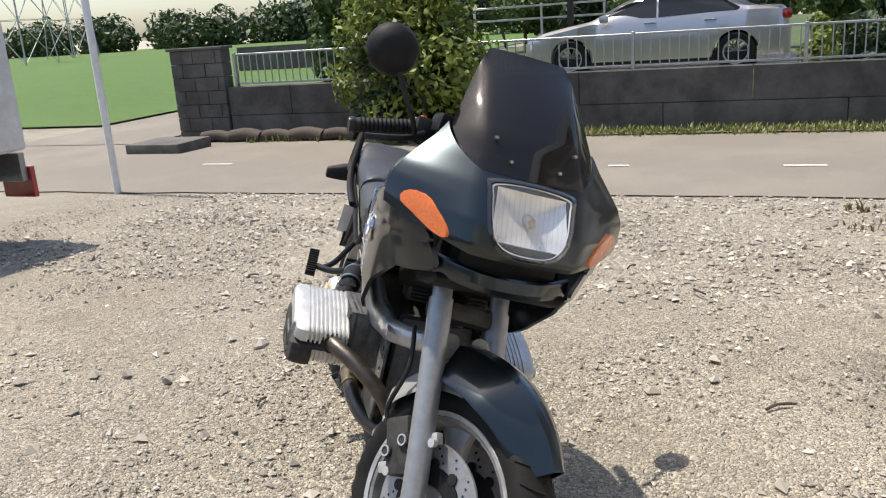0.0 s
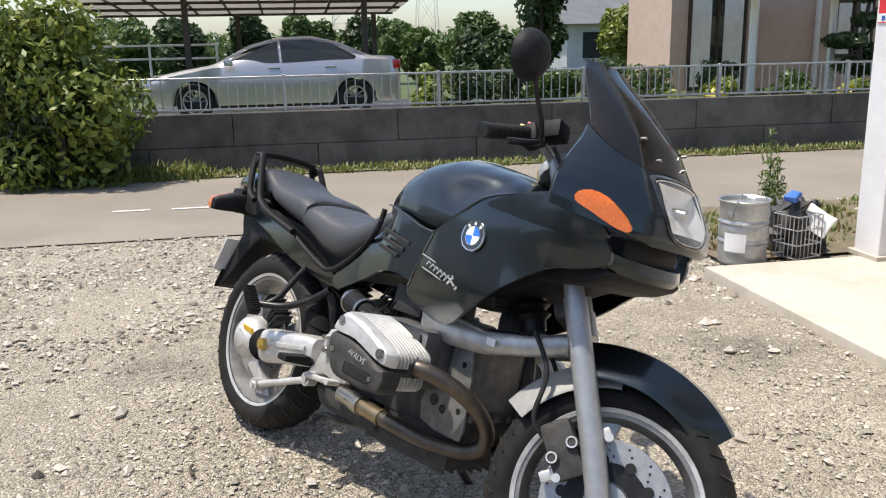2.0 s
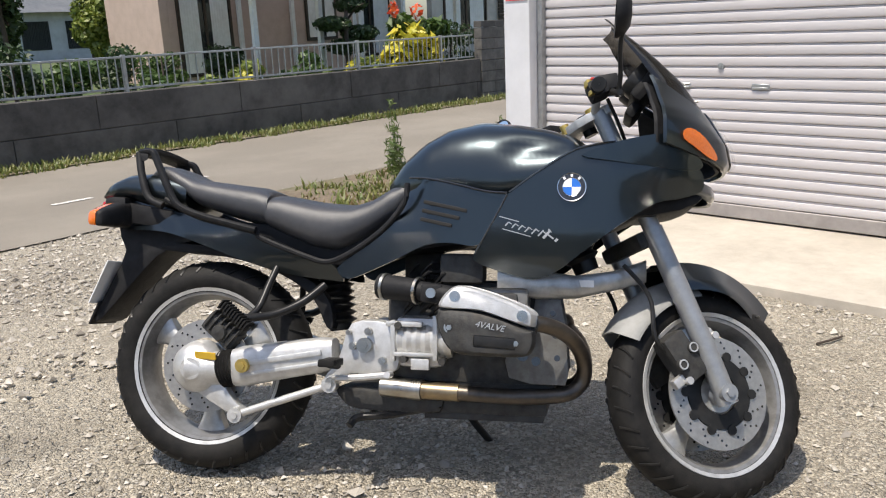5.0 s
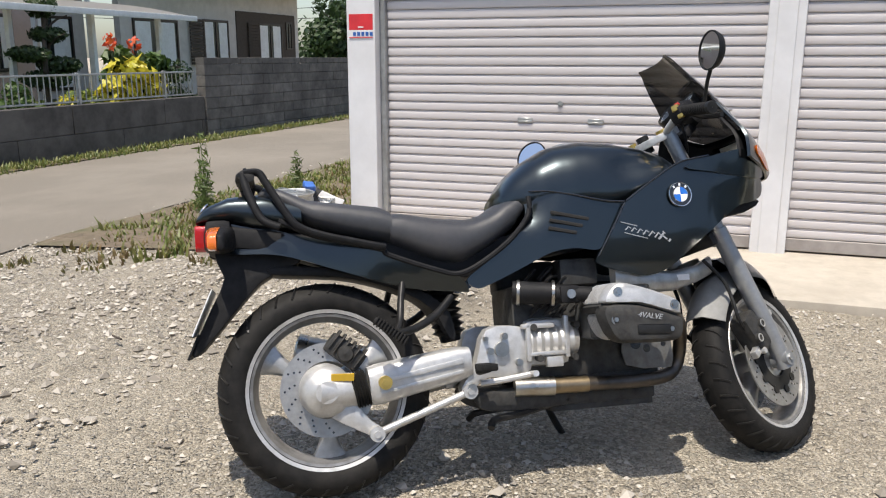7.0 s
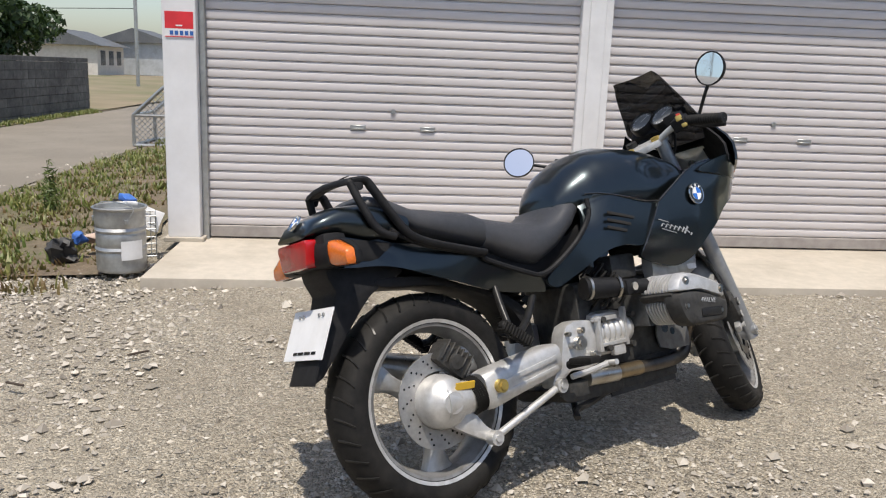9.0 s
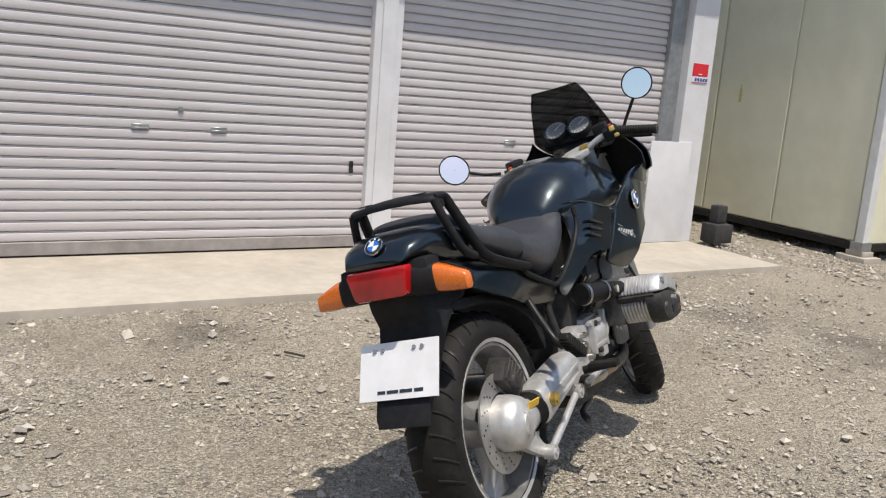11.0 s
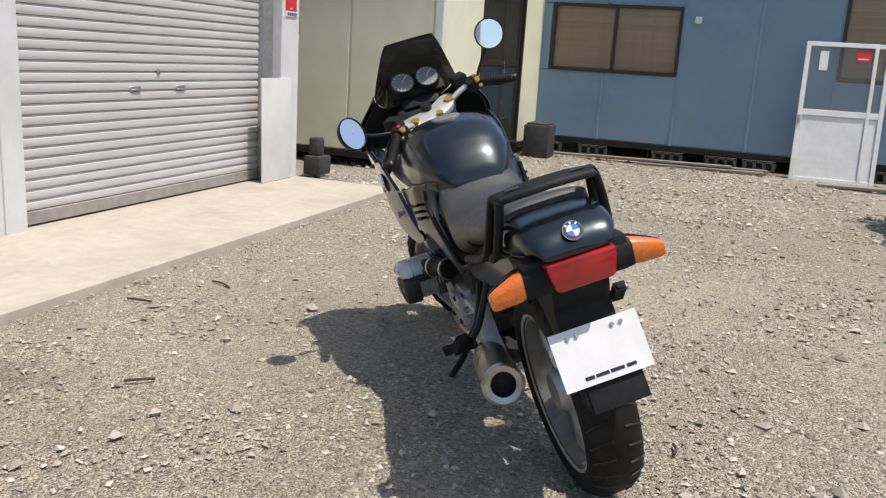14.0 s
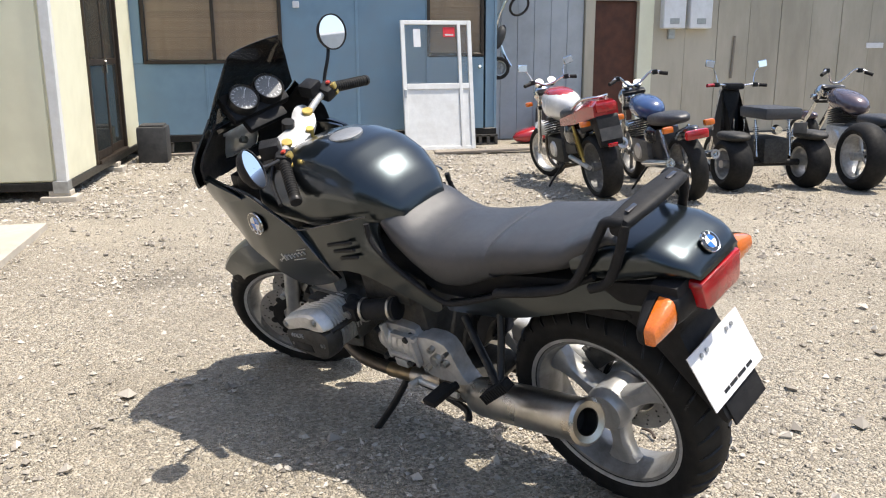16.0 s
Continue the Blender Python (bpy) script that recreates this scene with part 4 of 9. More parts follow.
blind_window(-1.20, 0.42, 1.07, 1.905)
d = piece(blue, "cabin_door", "blue", -3.74, -2.99, BY - 0.02, BY + 0.02, 0.22, 1.13)
blind_window(-3.74, -3.0, 1.14, 2.2, False)
piece(d, "door_knob", "chrome", -3.70, -3.66, BY + 0.02, BY + 0.06, 0.98, 1.02, bev=0.012)
piece(blue, "wall_box", "white", -1.42, -1.34, BY, BY + 0.05, 1.72, 1.8, bev=0.01)
for k, bx in enumerate((0.35, -0.25, -1.2, -1.85, -2.3, -3.35, -3.75)):
    b = bm_new()
    for j in range(4):
        box(b, bx - 0.19 + j * 0.11, bx - 0.15 + j * 0.11, BY - 0.1, BY + 0.02, -0.02, 0.135, 0.004, seg=1)
    box(b, bx - 0.19, bx + 0.2, BY - 0.1, BY - 0.07, -0.02, 0.135, 0.004, seg=1)
    box(b, bx - 0.19, bx + 0.2, BY - 0.1, BY + 0.02, -0.02, 0.02, 0.004, seg=1)
    box(b, bx - 0.19, bx + 0.2, BY - 0.1, BY + 0.02, 0.105, 0.136, 0.004, seg=1)
    tagged(part("cinder_block", b, "concrete"), "grey hollow concrete block under the cabin", "block", "cabin cinder blocks")
for k, (a, c, z) in enumerate((((0.3, -5.08), (-2.4, -5.12), 0.03), ((-0.3, -5.0), (-2.0, -5.05), 0.05), ((-0.9, -4.97), (-2.35, -5.0), 0.015))):
    b = bm_new()
    m, ln = axis_to((a[0], a[1], z), (c[0], c[1], z + 0.02))
    tbox(b, m @ pose(0, 0, ln / 2), 0.09, 0.025, ln, 0.003)
    tagged(part("plank", b, "wood"), "weathered timber plank lying along the cabin", "plank", "planks")
b = bm_new()
m, ln = axis_to((-2.9, -4.55, 0.02), (-4.4, -4.5, 0.05))
tbox(b, m @ pose(0, 0, ln / 2), 0.15, 0.03, ln, 0.003)
tagged(part("plank", b, "wood"), "long weathered board on the gravel", "plank", "planks")

# white sash door leaning on the cabin
LD = pose(-3.08, -5.04, -0.01, 0, 0, 2) @ pose(0, 0, 0, 9.2, 0, 0)
sash = thing("loose_sash_door", LD, "white aluminium sash door leaning against the blue cabin", "door")
def bar(parent, name, mat, *a):
    return piece(parent, name, mat, *a, bev=0.003)
for a in ((-0.45, -0.40, 0, 1.6), (0.40, 0.45, 0, 1.6), (-0.31, -0.27, 0.04, 1.56)):
    bar(sash, "stile", "whitetrim", a[0], a[1], -0.02, 0.02, a[2], a[3])
for z0, z1 in ((0, 0.05), (0.76, 0.83), (1.55, 1.6)):
    bar(sash, "sash_rail", "whitetrim", -0.399, 0.399, -0.018, 0.018, z0, z1)
bar(sash, "panel", "whitetrim", -0.268, 0.399, -0.006, 0.004, 0.051, 0.759)
bar(sash, "panel", "whitetrim", -0.399, -0.311, -0.006, 0.004, 0.051, 0.759)
bar(sash, "pane", "paneclear", -0.268, 0.399, -0.003, 0.001, 0.831, 1.549)
bar(sash, "pane", "paneclear", -0.399, -0.311, -0.003, 0.001, 0.831, 1.549)
bar(sash, "sticker", "red", -0.24, -0.09, 0.002, 0.004, 1.40, 1.52)
bar(sash, "print_bar", "white", -0.22, -0.11, 0.0042, 0.005, 1.42, 1.435)
bar(sash, "notice", "white", 0.2, 0.29, 0.002, 0.004, 1.28, 1.5)
bar(sash, "lock", "galv", 0.41, 0.44, 0.02, 0.035, 0.66, 0.76)

# ---- grey recess wall and beige sided shed behind the bikes ----
RY = -6.1
shed = thing("sided_shed", pose(0, 0, 0), "beige vertical sided shed with a dark brown open doorway", "shed")
for k in range(6):
    piece(shed, "wall_panel", "bluegrey", -5.35 + 0.24 * k, -5.115 + 0.24 * k, RY - 0.04, RY, 0.0, 2.9)
piece(shed, "door_frame", "creamwall", -5.50, -5.36, RY - 0.1, RY + 0.05, 0, 2.05)
piece(shed, "door_frame", "cream", -6.38, -6.16, RY - 0.1, RY + 0.05, 0, 2.9)
piece(shed, "door_head", "bluegrey", -6.159, -5.501, RY - 0.1, RY + 0.03, 1.88, 2.9)
piece(shed, "door_leaf", "rust", -6.15, -5.51, RY - 0.06, RY - 0.03, 0.02, 1.87)
x = -6.39
for k in range(14):
    piece(shed, "siding_board", "creamwall", x - 0.505, x - 0.003, RY - 0.03, RY + (0.0 if k % 2 else 0.006), 0.02, 2.9)
    x -= 0.508
piece(shed, "base_strip", "concrete", -13.5, -6.39, RY - 0.05, RY + 0.015, -0.05, 0.02)
piece(shed, "roof", "rooftile", -13.6, -3.8, RY - 3, RY + 0.25, 2.9, 3.0)
piece(shed, "back_wall", "darkin", -13.5, -3.9, RY - 2.5, RY - 2.4, 0, 2.9)
for x0 in (-6.83, -7.24):
    e = thing("meter_box", pose(x0, RY + 0.006, 1.50), "small white meter box on the beige siding", "meter box", "meter boxes")
    piece(e, "case", "white", 0, 0.34, 0, 0.13, 0, 0.46, bev=0.012)
    piece(e, "cover_window", "galv", 0.1, 0.24, 0.13, 0.135, 0.06, 0.14)
piece(shed, "pipe", "galv", -6.72, -6.62, RY + 0.006, RY + 0.05, 1.36, 1.5)
b = bm_new()
rod(b, (-7.66, RY + 0.03, 0.8), (-7.68, RY + 0.03, 1.4), 0.018)
tagged(part("downpipe", b, "wood"), "short brown pipe fixed to the siding", "pipe")
piece(shed, "name_plate", "white", -10.2, -9.9, RY + 0.007, RY + 0.02, 1.22, 1.30)

# closing walls behind the camera's back
b = bm_new()
box(b, -14.2, -14.0, -9, 3.0, -0.2, 2.6, 0)
tagged(part("wall_west", b, "creamwall", smooth=0), "plain beige wall closing the yard", "wall", kind="structure")


# ---- garden side: car, carport, house, trees ----
GZ = 0.13


def wheel_simple(parent, c, r, w, side=-1):
    t = bm_new()
    m = pose(*c, 90, 0, 0)
    lathe(t, [(r * 0.66, -w / 2), (r * 0.92, -w / 2), (r, -w * 0.3), (r, w * 0.3), (r * 0.92, w / 2), (r * 0.66, w / 2)], 28, m, True)
    ty = part("tyre", t, "rubber", parent)
    t = bm_new()
    lathe(t, [(r * 0.66, -w * 0.42), (r * 0.60, -w * 0.40), (r * 0.58, w * 0.4), (r * 0.66, w * 0.42)], 28, m, True)
    for k in range(10):
        tbox(t, m @ pose(0, 0, 0, 0, 0, 36 * k) @ pose(r * 0.34, 0, -side * w * -0.3), r * 0.56, r * 0.09, 0.02, 0.004)
    lathe(t, [(0.001, -side * w * -0.36), (r * 0.16, -side * w * -0.36), (r * 0.16, 0)], 14, m)
    part("rim", t, "rim", parent)


def sedan(m):
    t = thing("car", m, "silver four-door saloon parked under the carport", "car")
    L = 4.6
    top = [(-2.3, 0.60), (-2.26, 0.70), (-2.0, 0.78), (-1.5, 0.88), (-1.05, 0.95), (-0.45, 1.26), (0.1, 1.40), (0.7, 1.42), (1.15, 1.32), (1.75, 1.06), (2.15, 1.04), (2.27, 0.95), (2.3, 0.6)]
    belt = [(-2.3, 0.58), (-1.9, 0.74), (-1.05, 0.90), (0.5, 0.95), (1.7, 1.0), (2.2, 0.98), (2.3, 0.62)]
    half = [(-2.3, 0.5), (-2.2, 0.72), (-1.9, 0.84), (-1.0, 0.89), (1.0, 0.89), (1.9, 0.85), (2.2, 0.76), (2.3, 0.6)]
    rings = []
    for x in np.linspace(-2.3, 2.3, 62):
        zt, zb, h = interp(top, x), min(interp(belt, x), interp(top, x) - 0.005), interp(half, x)
        roofh = h * (0.86 if zt - zb < 0.1 else 0.86 - 0.24 * min(1, (zt - zb) / 0.45))
        low = 0.24
        for wx in (-1.4, 1.42):
            if abs(x - wx) < 0.36:
                low = max(low, 0.32 + math.sqrt(max(0, 0.36 ** 2 - (x - wx) ** 2)))
        side = [(h * 0.93, low), (h * 0.99, max(low, 0.45)), (h, max(low, 0.62)), (h * 0.985, zb), (roofh * 1.0 + (h - roofh) * 0.35, zb + (zt - zb) * 0.55), (roofh, zb + (zt - zb) * 0.9), (roofh * 0.75, zt), (0, zt + 0.015)]
        ring = [Vector((x, -y, z)) for y, z in side] + [Vector((x, y, z)) for y, z in side[:-1][::-1]]
        rings.append(ring)
    b = bm_new()
    loft(b, rings)
    bmesh.ops.recalc_face_normals(b, faces=b.faces)
    part("body", b, "carpaint", t, smooth=0.9)
    for s in (-1, 1):
        for a in ([(-0.92, 0.94), (-0.42, 1.21), (0.08, 1.335), (0.1, 0.965)], [(0.14, 0.965), (0.13, 1.34), (0.62, 1.355), (1.05, 1.28), (1.5, 1.035), (1.42, 1.0)]):
            b = bm_new()
            vs = []
            for x, z in a:
                h, zt, zb = interp(half, x), interp(top, x), interp(belt, x)
                k = min(1, max(0, (z - zb) / max(0.02, zt - zb)))
                vs.append(b.verts.new((x, s * (h * 0.985 + 0.012 - (h * 0.985 - h * 0.62) * k * 0.93), z)))
            b.faces.new(vs)
            part("side_window", b, "carglass", t, smooth=0)
        b = bm_new()
        tbox(b, pose(-0.78, s * 0.98, 0.98, 0, 0, 0), 0.16, 0.14, 0.12, 0.035)
        part("wing_mirror", b, "carpaint", t)
        for x in (0.0, 1.0):
            b = bm_new()
            tbox(b, pose(x + 0.0, s * 0.885, 0.88), 0.2, 0.04, 0.03, 0.008)
            part("door_handle", b, "chrome", t)
        for x in (-1.4, 1.42):
            w = new("wheel")
            w.parent = t
            wheel_simple(w, (x, s * 0.79, 0.32), 0.325, 0.21, s)
        b = bm_new()
        tbox(b, pose(2.2, s * 0.62, 0.9), 0.18, 0.3, 0.16, 0.03)
        part("tail_lamp", b, "redlens", t)
        b = bm_new()
        tbox(b, pose(-2.12, s * 0.62, 0.66), 0.3, 0.28, 0.13, 0.03)
        part("headlight", b, "lens", t)
    b = bm_new()
    tbox(b, pose(-0.0, 0, 0.25), 3.4, 1.6, 0.14, 0.03)
    part("underbody", b, "blackmetal", t)
    return t


sedan(pose(-1.86, 16.0, GZ + 0.05, 0, 0, 1) @ Matrix.Diagonal((0.96, 0.96, 0.96, 1)))
b = bm_new()
box(b, -4.6, 1.0, 14.9, 19.6, GZ - 0.05, GZ + 0.055, 0.01)
tagged(part("parking_pad", b, "slab"), "concrete parking pad under the carport", "pad", kind="structure")

cp = thing("carport", pose(0, 0, 0), "brown metal carport with a weathered translucent roof", "carport")
for x, y in ((-3.32, 15.95), (-0.2, 15.95), (-2.6, 19.2), (0.3, 19.2)):
    piece(cp, "post", "darkwood", x - 0.05, x + 0.05, y - 0.05, y + 0.05, GZ, 2.25 if y < 17 else 2.07)
def slope(y):
    return 2.30 - 0.05 * (y - 15.5)   # the roof falls towards the garden
for y in (15.8, 17.0, 18.2, 19.4):
    piece(cp, "rafter", "darkwood", -5.5, 0.75, y - 0.03, y + 0.03, slope(y) - 0.05, slope(y))
def tilted(name, mat, x0, x1, z0, z1):
    b = bm_new()
    prism(b, [(15.55, slope(15.55) + z0), (19.7, slope(19.7) + z0), (19.7, slope(19.7) + z1), (15.55, slope(15.55) + z1)], x0, x1, "x")
    part(name, b, mat, cp, smooth=0)
for k in range(10):
    tilted("purlin", "darkwood", -5.5 + 0.68 * k, -5.46 + 0.68 * k, 0.002, 0.03)
tilted("roof_sheet", "polycarb", -5.6, 0.85, 0.032, 0.042)
b = bm_new()
rows = [[Vector((x, 15.54 + 0.5 * (1 - math.cos(a)) - 0.10, 2.31 + 0.34 * math.sin(a))) for a in np.linspace(0, 1.3, 7)] + [Vector((x, 15.56 + 0.5 * (1 - math.cos(a)) - 0.10, 2.30 + 0.34 * math.sin(a))) for a in np.linspace(1.3, 0, 7)] for x in (-5.6, 0.9)]
loft(b, rows)
bmesh.ops.recalc_face_normals(b, faces=b.faces)
part("front_sheet", b, "polycarb", cp, "pale curved front edge of the roof")
piece(cp, "gutter", "whitetrim", -5.6, 0.9, 15.36, 15.43, 2.26, 2.31)
fr = thing("white_rail", pose(0, 0, 0), "white tubular rail beside the carport", "rail")
for z in (1.2, 1.45):
    b = bm_new()
    rod(b, (-5.6, 17.6, z), (-2.9, 17.4, z), 0.022)
    part("rail", b, "whitetrim", fr)
for x in (-5.6, -4.2, -2.95):
    b = bm_new()
    rod(b, (x, 17.5, GZ), (x, 17.5, 1.5), 0.025)
    part("post", b, "whitetrim", fr)

# house with pinkish wall, carport canopy and white wing
HY = 18.2
house = thing("house", pose(0, 0, 0), "two-part plastered house with white framed windows and tiled roof", "house")
piece(house, "wall", "pinkplaster", 7.0, 12.4, HY, HY + 0.2, GZ, 5.2)
piece(house, "wall", "plaster", 12.41, 15.5, HY + 1.2, HY + 1.4, GZ, 5.2)
piece(house, "wall", "plaster", 15.51, 25.5, HY, HY + 0.2, GZ, 3.6)
piece(house, "wall", "pinkplaster", 6.8, 7.0, HY, HY + 2.4, GZ, 5.2)
piece(house, "wall", "plaster", 25.3, 25.5, HY + 0.21, HY + 8, GZ, 3.6)
piece(house, "roof", "rooftile", 6.2, 15.9, HY - 0.8, HY + 3, 5.2, 5.45)
piece(house, "roof", "rooftile", 15.0, 26.2, HY - 1.1, HY + 8, 3.62, 3.85)
piece(house, "eave", "plaster", 15.0, 26.2, HY - 1.1, HY - 0.95, 3.45, 3.615)


def house_window(x0, x1, z0, z1, y, cur=True, shut=False):
    w = piece(house, "window", "bronze", x0, x1, y - 0.06, y, z0, z0 + 0.06)
    for a in ((x0, x1, z1 - 0.06, z1), (x0, x0 + 0.06, z0 + 0.061, z1 - 0.061), (x1 - 0.06, x1, z0 + 0.061, z1 - 0.061), ((x0 + x1) / 2 - 0.03, (x0 + x1) / 2 + 0.03, z0 + 0.061, z1 - 0.061)):
        piece(w, "window_frame", "bronze", a[0], a[1], y - 0.06, y, a[2], a[3])
    piece(w, "pane", "window", x0 + 0.061, x1 - 0.061, y - 0.035, y - 0.025, z0 + 0.061, z1 - 0.061, bev=0)
    if cur:
        for k in range(2):
            xa = x0 + 0.08 + k * (x1 - x0) * 0.55
            b = bm_new()
            ww = (x1 - x0) * 0.33
            loft(b, [[Vector((xa + ww * i / 14, y - 0.044 + 0.005 * (i % 2), z0 + 0.08)), Vector((xa + ww * i / 14, y - 0.044 + 0.005 * (i % 2), z1 - 0.08)), Vector((xa + ww * i / 14, y - 0.040 + 0.005 * (i % 2), z1 - 0.08)), Vector((xa + ww * i / 14, y - 0.040 + 0.005 * (i % 2), z0 + 0.08))] for i in range(15)])
            bmesh.ops.recalc_face_normals(b, faces=b.faces)
            part("curtain", b, "whitetrim", w, "white curtain", smooth=0)
    if shut:
        for k in range(14):
            piece(w, "shutter_slat", "darkwood", x0 - 0.75, x0 - 0.05, y - 0.09, y - 0.06, z0 + (z1 - z0) * k / 14, z0 + (z1 - z0) * (k + 0.8) / 14)


piece(house, "wall_cladding", "darkwood", 21.2, 25.2, HY - 0.03, HY - 0.003, GZ, 2.75)
house_window(7.2, 8.6, 0.25, 2.3, HY)
house_window(10.8, 11.8, 0.9, 2.2, HY)
house_window(13.2, 15.0, 0.35, 2.3, HY + 1.2)
house_window(16.0, 18.0, 0.9, 2.3, HY)
house_window(19.3, 20.7, 1.0, 2.4, HY, True, True)
house_window(22.6, 24.2, 1.0, 2.4, HY, True, True)
house_window(24.5, 24.95, 1.5, 2.5, HY, False)
for x in (8.75, 10.3, 12.5, 14.2):
    piece(house, "downpipe", "whitetrim", x, x + 0.1, HY - 0.12, HY - 0.03, GZ, 3.4)
porch = thing("canopy", pose(0, 0, 0), "curved translucent canopy on white posts before the house", "canopy")
for x in (6.7, 8.3, 10.4, 12.5):
    piece(porch, "post", "whitetrim", x - 0.05, x + 0.05, 14.6, 14.7, GZ, 2.15)
b = bm_new()
rows = []
for k in range(9):
    a = k / 8
    rows.append([Vector((5.6, 14.0 + 3.4 * a, 2.1 + 0.35 * math.sin(a * 1.9))), Vector((13.0, 14.0 + 3.4 * a, 2.1 + 0.35 * math.sin(a * 1.9))), Vector((13.0, 14.0 + 3.4 * a, 2.12 + 0.35 * math.sin(a * 1.9))), Vector((5.6, 14.0 + 3.4 * a, 2.12 + 0.35 * math.sin(a * 1.9)))])
loft(b, rows)
part("roof_sheet", b, "polycarb", porch)
for k in range(8):
    b = bm_new()
    tube(b, [(5.6 + 1.05 * k, 14.0 + 3.4 * a, 2.07 + 0.35 * math.sin(a * 1.9)) for a in (0, 0.25, 0.5, 0.75, 1)], 0.025, 6, 3)
    part("rib", b, "whitetrim", porch)
b = bm_new()
box(b, 5.6, 13.0, 13.93, 13.99, 2.02, 2.14, 0.01)
part("gutter", b, "whitetrim", porch)

# planting behind the fence
tree(pose(-4.40, 10.75, -0.26), 2.40, (1.30, 0.80, 1.28), "leafyellow", "broad yellow-green bush spilling over the garden wall", 3, 9000, 0.055, "bush", "bush", 0.05, n=26)
# inner crown in the dark leaf colour: the bush's inside shade, painted in
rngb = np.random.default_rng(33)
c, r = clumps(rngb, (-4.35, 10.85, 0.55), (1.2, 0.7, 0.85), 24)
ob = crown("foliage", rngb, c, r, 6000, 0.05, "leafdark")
tagged(ob, "inner leaves of the bush at the wall, coloured dark for shade", "foliage", kind="stuff")
tree(pose(-6.4, 13.4, GZ), 3.1, (0.9, 0.8, 1.5), "leaf", "green shrub with tan tips behind the wall", 4, 4500, 0.07, "shrub", "shrub", n=16)
tree(pose(-7.3, 16.0, GZ), 2.7, (1.1, 1.0, 1.2), "leafdark", "dark rounded garden tree", 41, 4500, 0.08, n=16)
spots = [(-9.2, 26, 2.6, 1.4, "leafdark"), (-6.8, 27, 2.4, 1.3, "leaf"), (-5.5, 24, 2.2, 1.1, "leaf"), (1.4, 20, 1.95, 0.75, "leaf"), (2.6, 18.6, 1.8, 0.8, "leafdark"), (-1.2, 22, 2.2, 0.8, "leaf"), (-2.6, 22.5, 2.35, 0.7, "leafdark"), (0.2, 22.4, 2.3, 0.6, "leafdark"), (5.1, 22, 5.0, 0.75, "leafdark"), (3.6, 24, 2.2, 0.9, "leaf"), (6.9, 21.5, 2.3, 0.8, "leafyellow"), (-4.2, 22, 2.1, 0.9, "leafdark"), (-11, 40, 3.2, 1.9, "leafdark"), (2.2, 30, 2.4, 1.2, "leaf"), (6.0, 25.5, 2.3, 0.9, "leafdark")]
for k, (x, y, h, s, mt) in enumerate(spots):
    tree(pose(x, y, GZ), h, (s, s, h * 0.42), mt, ("clipped dark green garden tree behind the fence", "leafy green garden tree behind the fence")[mt != "leafdark"], 50 + k, 3600, 0.085, n=14, group="garden trees")
for k, (x, y, s, hh, mt) in enumerate(((1.15, 13.2, 0.55, 0.9, "leafdark"), (2.2, 12.9, 0.4, 0.6, "leaf"), (3.4, 12.4, 0.35, 0.4, "leaf"), (4.8, 12.4, 0.4, 0.45, "leafyellow"), (6.2, 12.2, 0.45, 0.55, "leaf"), (7.2, 12.3, 0.4, 0.5, "leafyellow"), (10.4, 12.9, 0.6, 1.0, "leafdark"), (5.5, 12.3, 0.3, 0.3, "leafdark"), (1.9, 13.8, 0.7, 0.9, "leafdark"), (2.9, 14.2, 0.6, 0.7, "leaf"), (3.9, 14.6, 0.7, 0.8, "leafdark"), (5.0, 15.2, 0.6, 0.7, "leaf"), (0.9, 14.6, 0.6, 0.8, "leafyellow"), (6.4, 15.5, 0.6, 0.8, "leafdark"))):
    tree(pose(x, y, GZ), hh + 0.2, (s, s, hh * 0.6), mt, "low garden shrub just behind the picket fence", 90 + k, 1500, 0.045, "shrub", "shrub", 0.03, n=10, group="garden shrubs")
t = tree(pose(8.3, 12.1, GZ), 1.45, (0.85, 0.5, 0.6), "leaf", "big-leaved garden plant with red flowers by the block wall", 120, 1700, 0.11, "flowering_plant", "plant", 0.03, n=12)
rngf = np.random.default_rng(121)
crown("yellow_leaves", rngf, [(-0.35, -0.25, 0.75), (-0.6, -0.2, 0.5), (0.1, -0.3, 0.6)], [0.35, 0.3, 0.3], 380, 0.12, "leafbright", t)
for fx, fz in ((-0.5, 1.35), (0.1, 1.3)):
    crown("red_flower", rngf, [(fx, -0.1, fz)], [0.125], 30, 0.06, "redflower", t)
t = thing("niwaki_pine", pose(8.6, 14.2, GZ), "clipped cloud-pruned pine in the garden", "tree")
b = bm_new()
trunk(b, (0, 0, 0), (0.1, 0, 2.0), 0.06, np.random.default_rng(8), 3, 0.4)
part("trunk", b, "darkwood", t)
crown("crown", np.random.default_rng(9), [(0, 0, 0.7), (0.35, 0, 0.95), (-0.35, 0, 1.15), (0.15, 0, 1.5), (0.05, 0, 2.0)], [(0.45, 0.4, 0.16), (0.4, 0.35, 0.15), (0.38, 0.35, 0.14), (0.35, 0.3, 0.14), (0.28, 0.26, 0.2)], 4200, 0.045, "leafdark", t)
tree(pose(19.6, 13.4, GZ), 3.3, (2.6, 1.4, 1.3), "leafdark", "spreading dark broadleaf tree over the block wall", 130, 6500, 0.10, n=22)
rngg = np.random.default_rng(77)
sp = [(rngg.uniform(-3, 9), rngg.uniform(11.55, 13.5), GZ) for _ in range(5000)]
tagged(grass("lawn_grass", rngg, sp, 0.16, "grassblade"), "short grass behind the fence", "grass", kind="stuff")
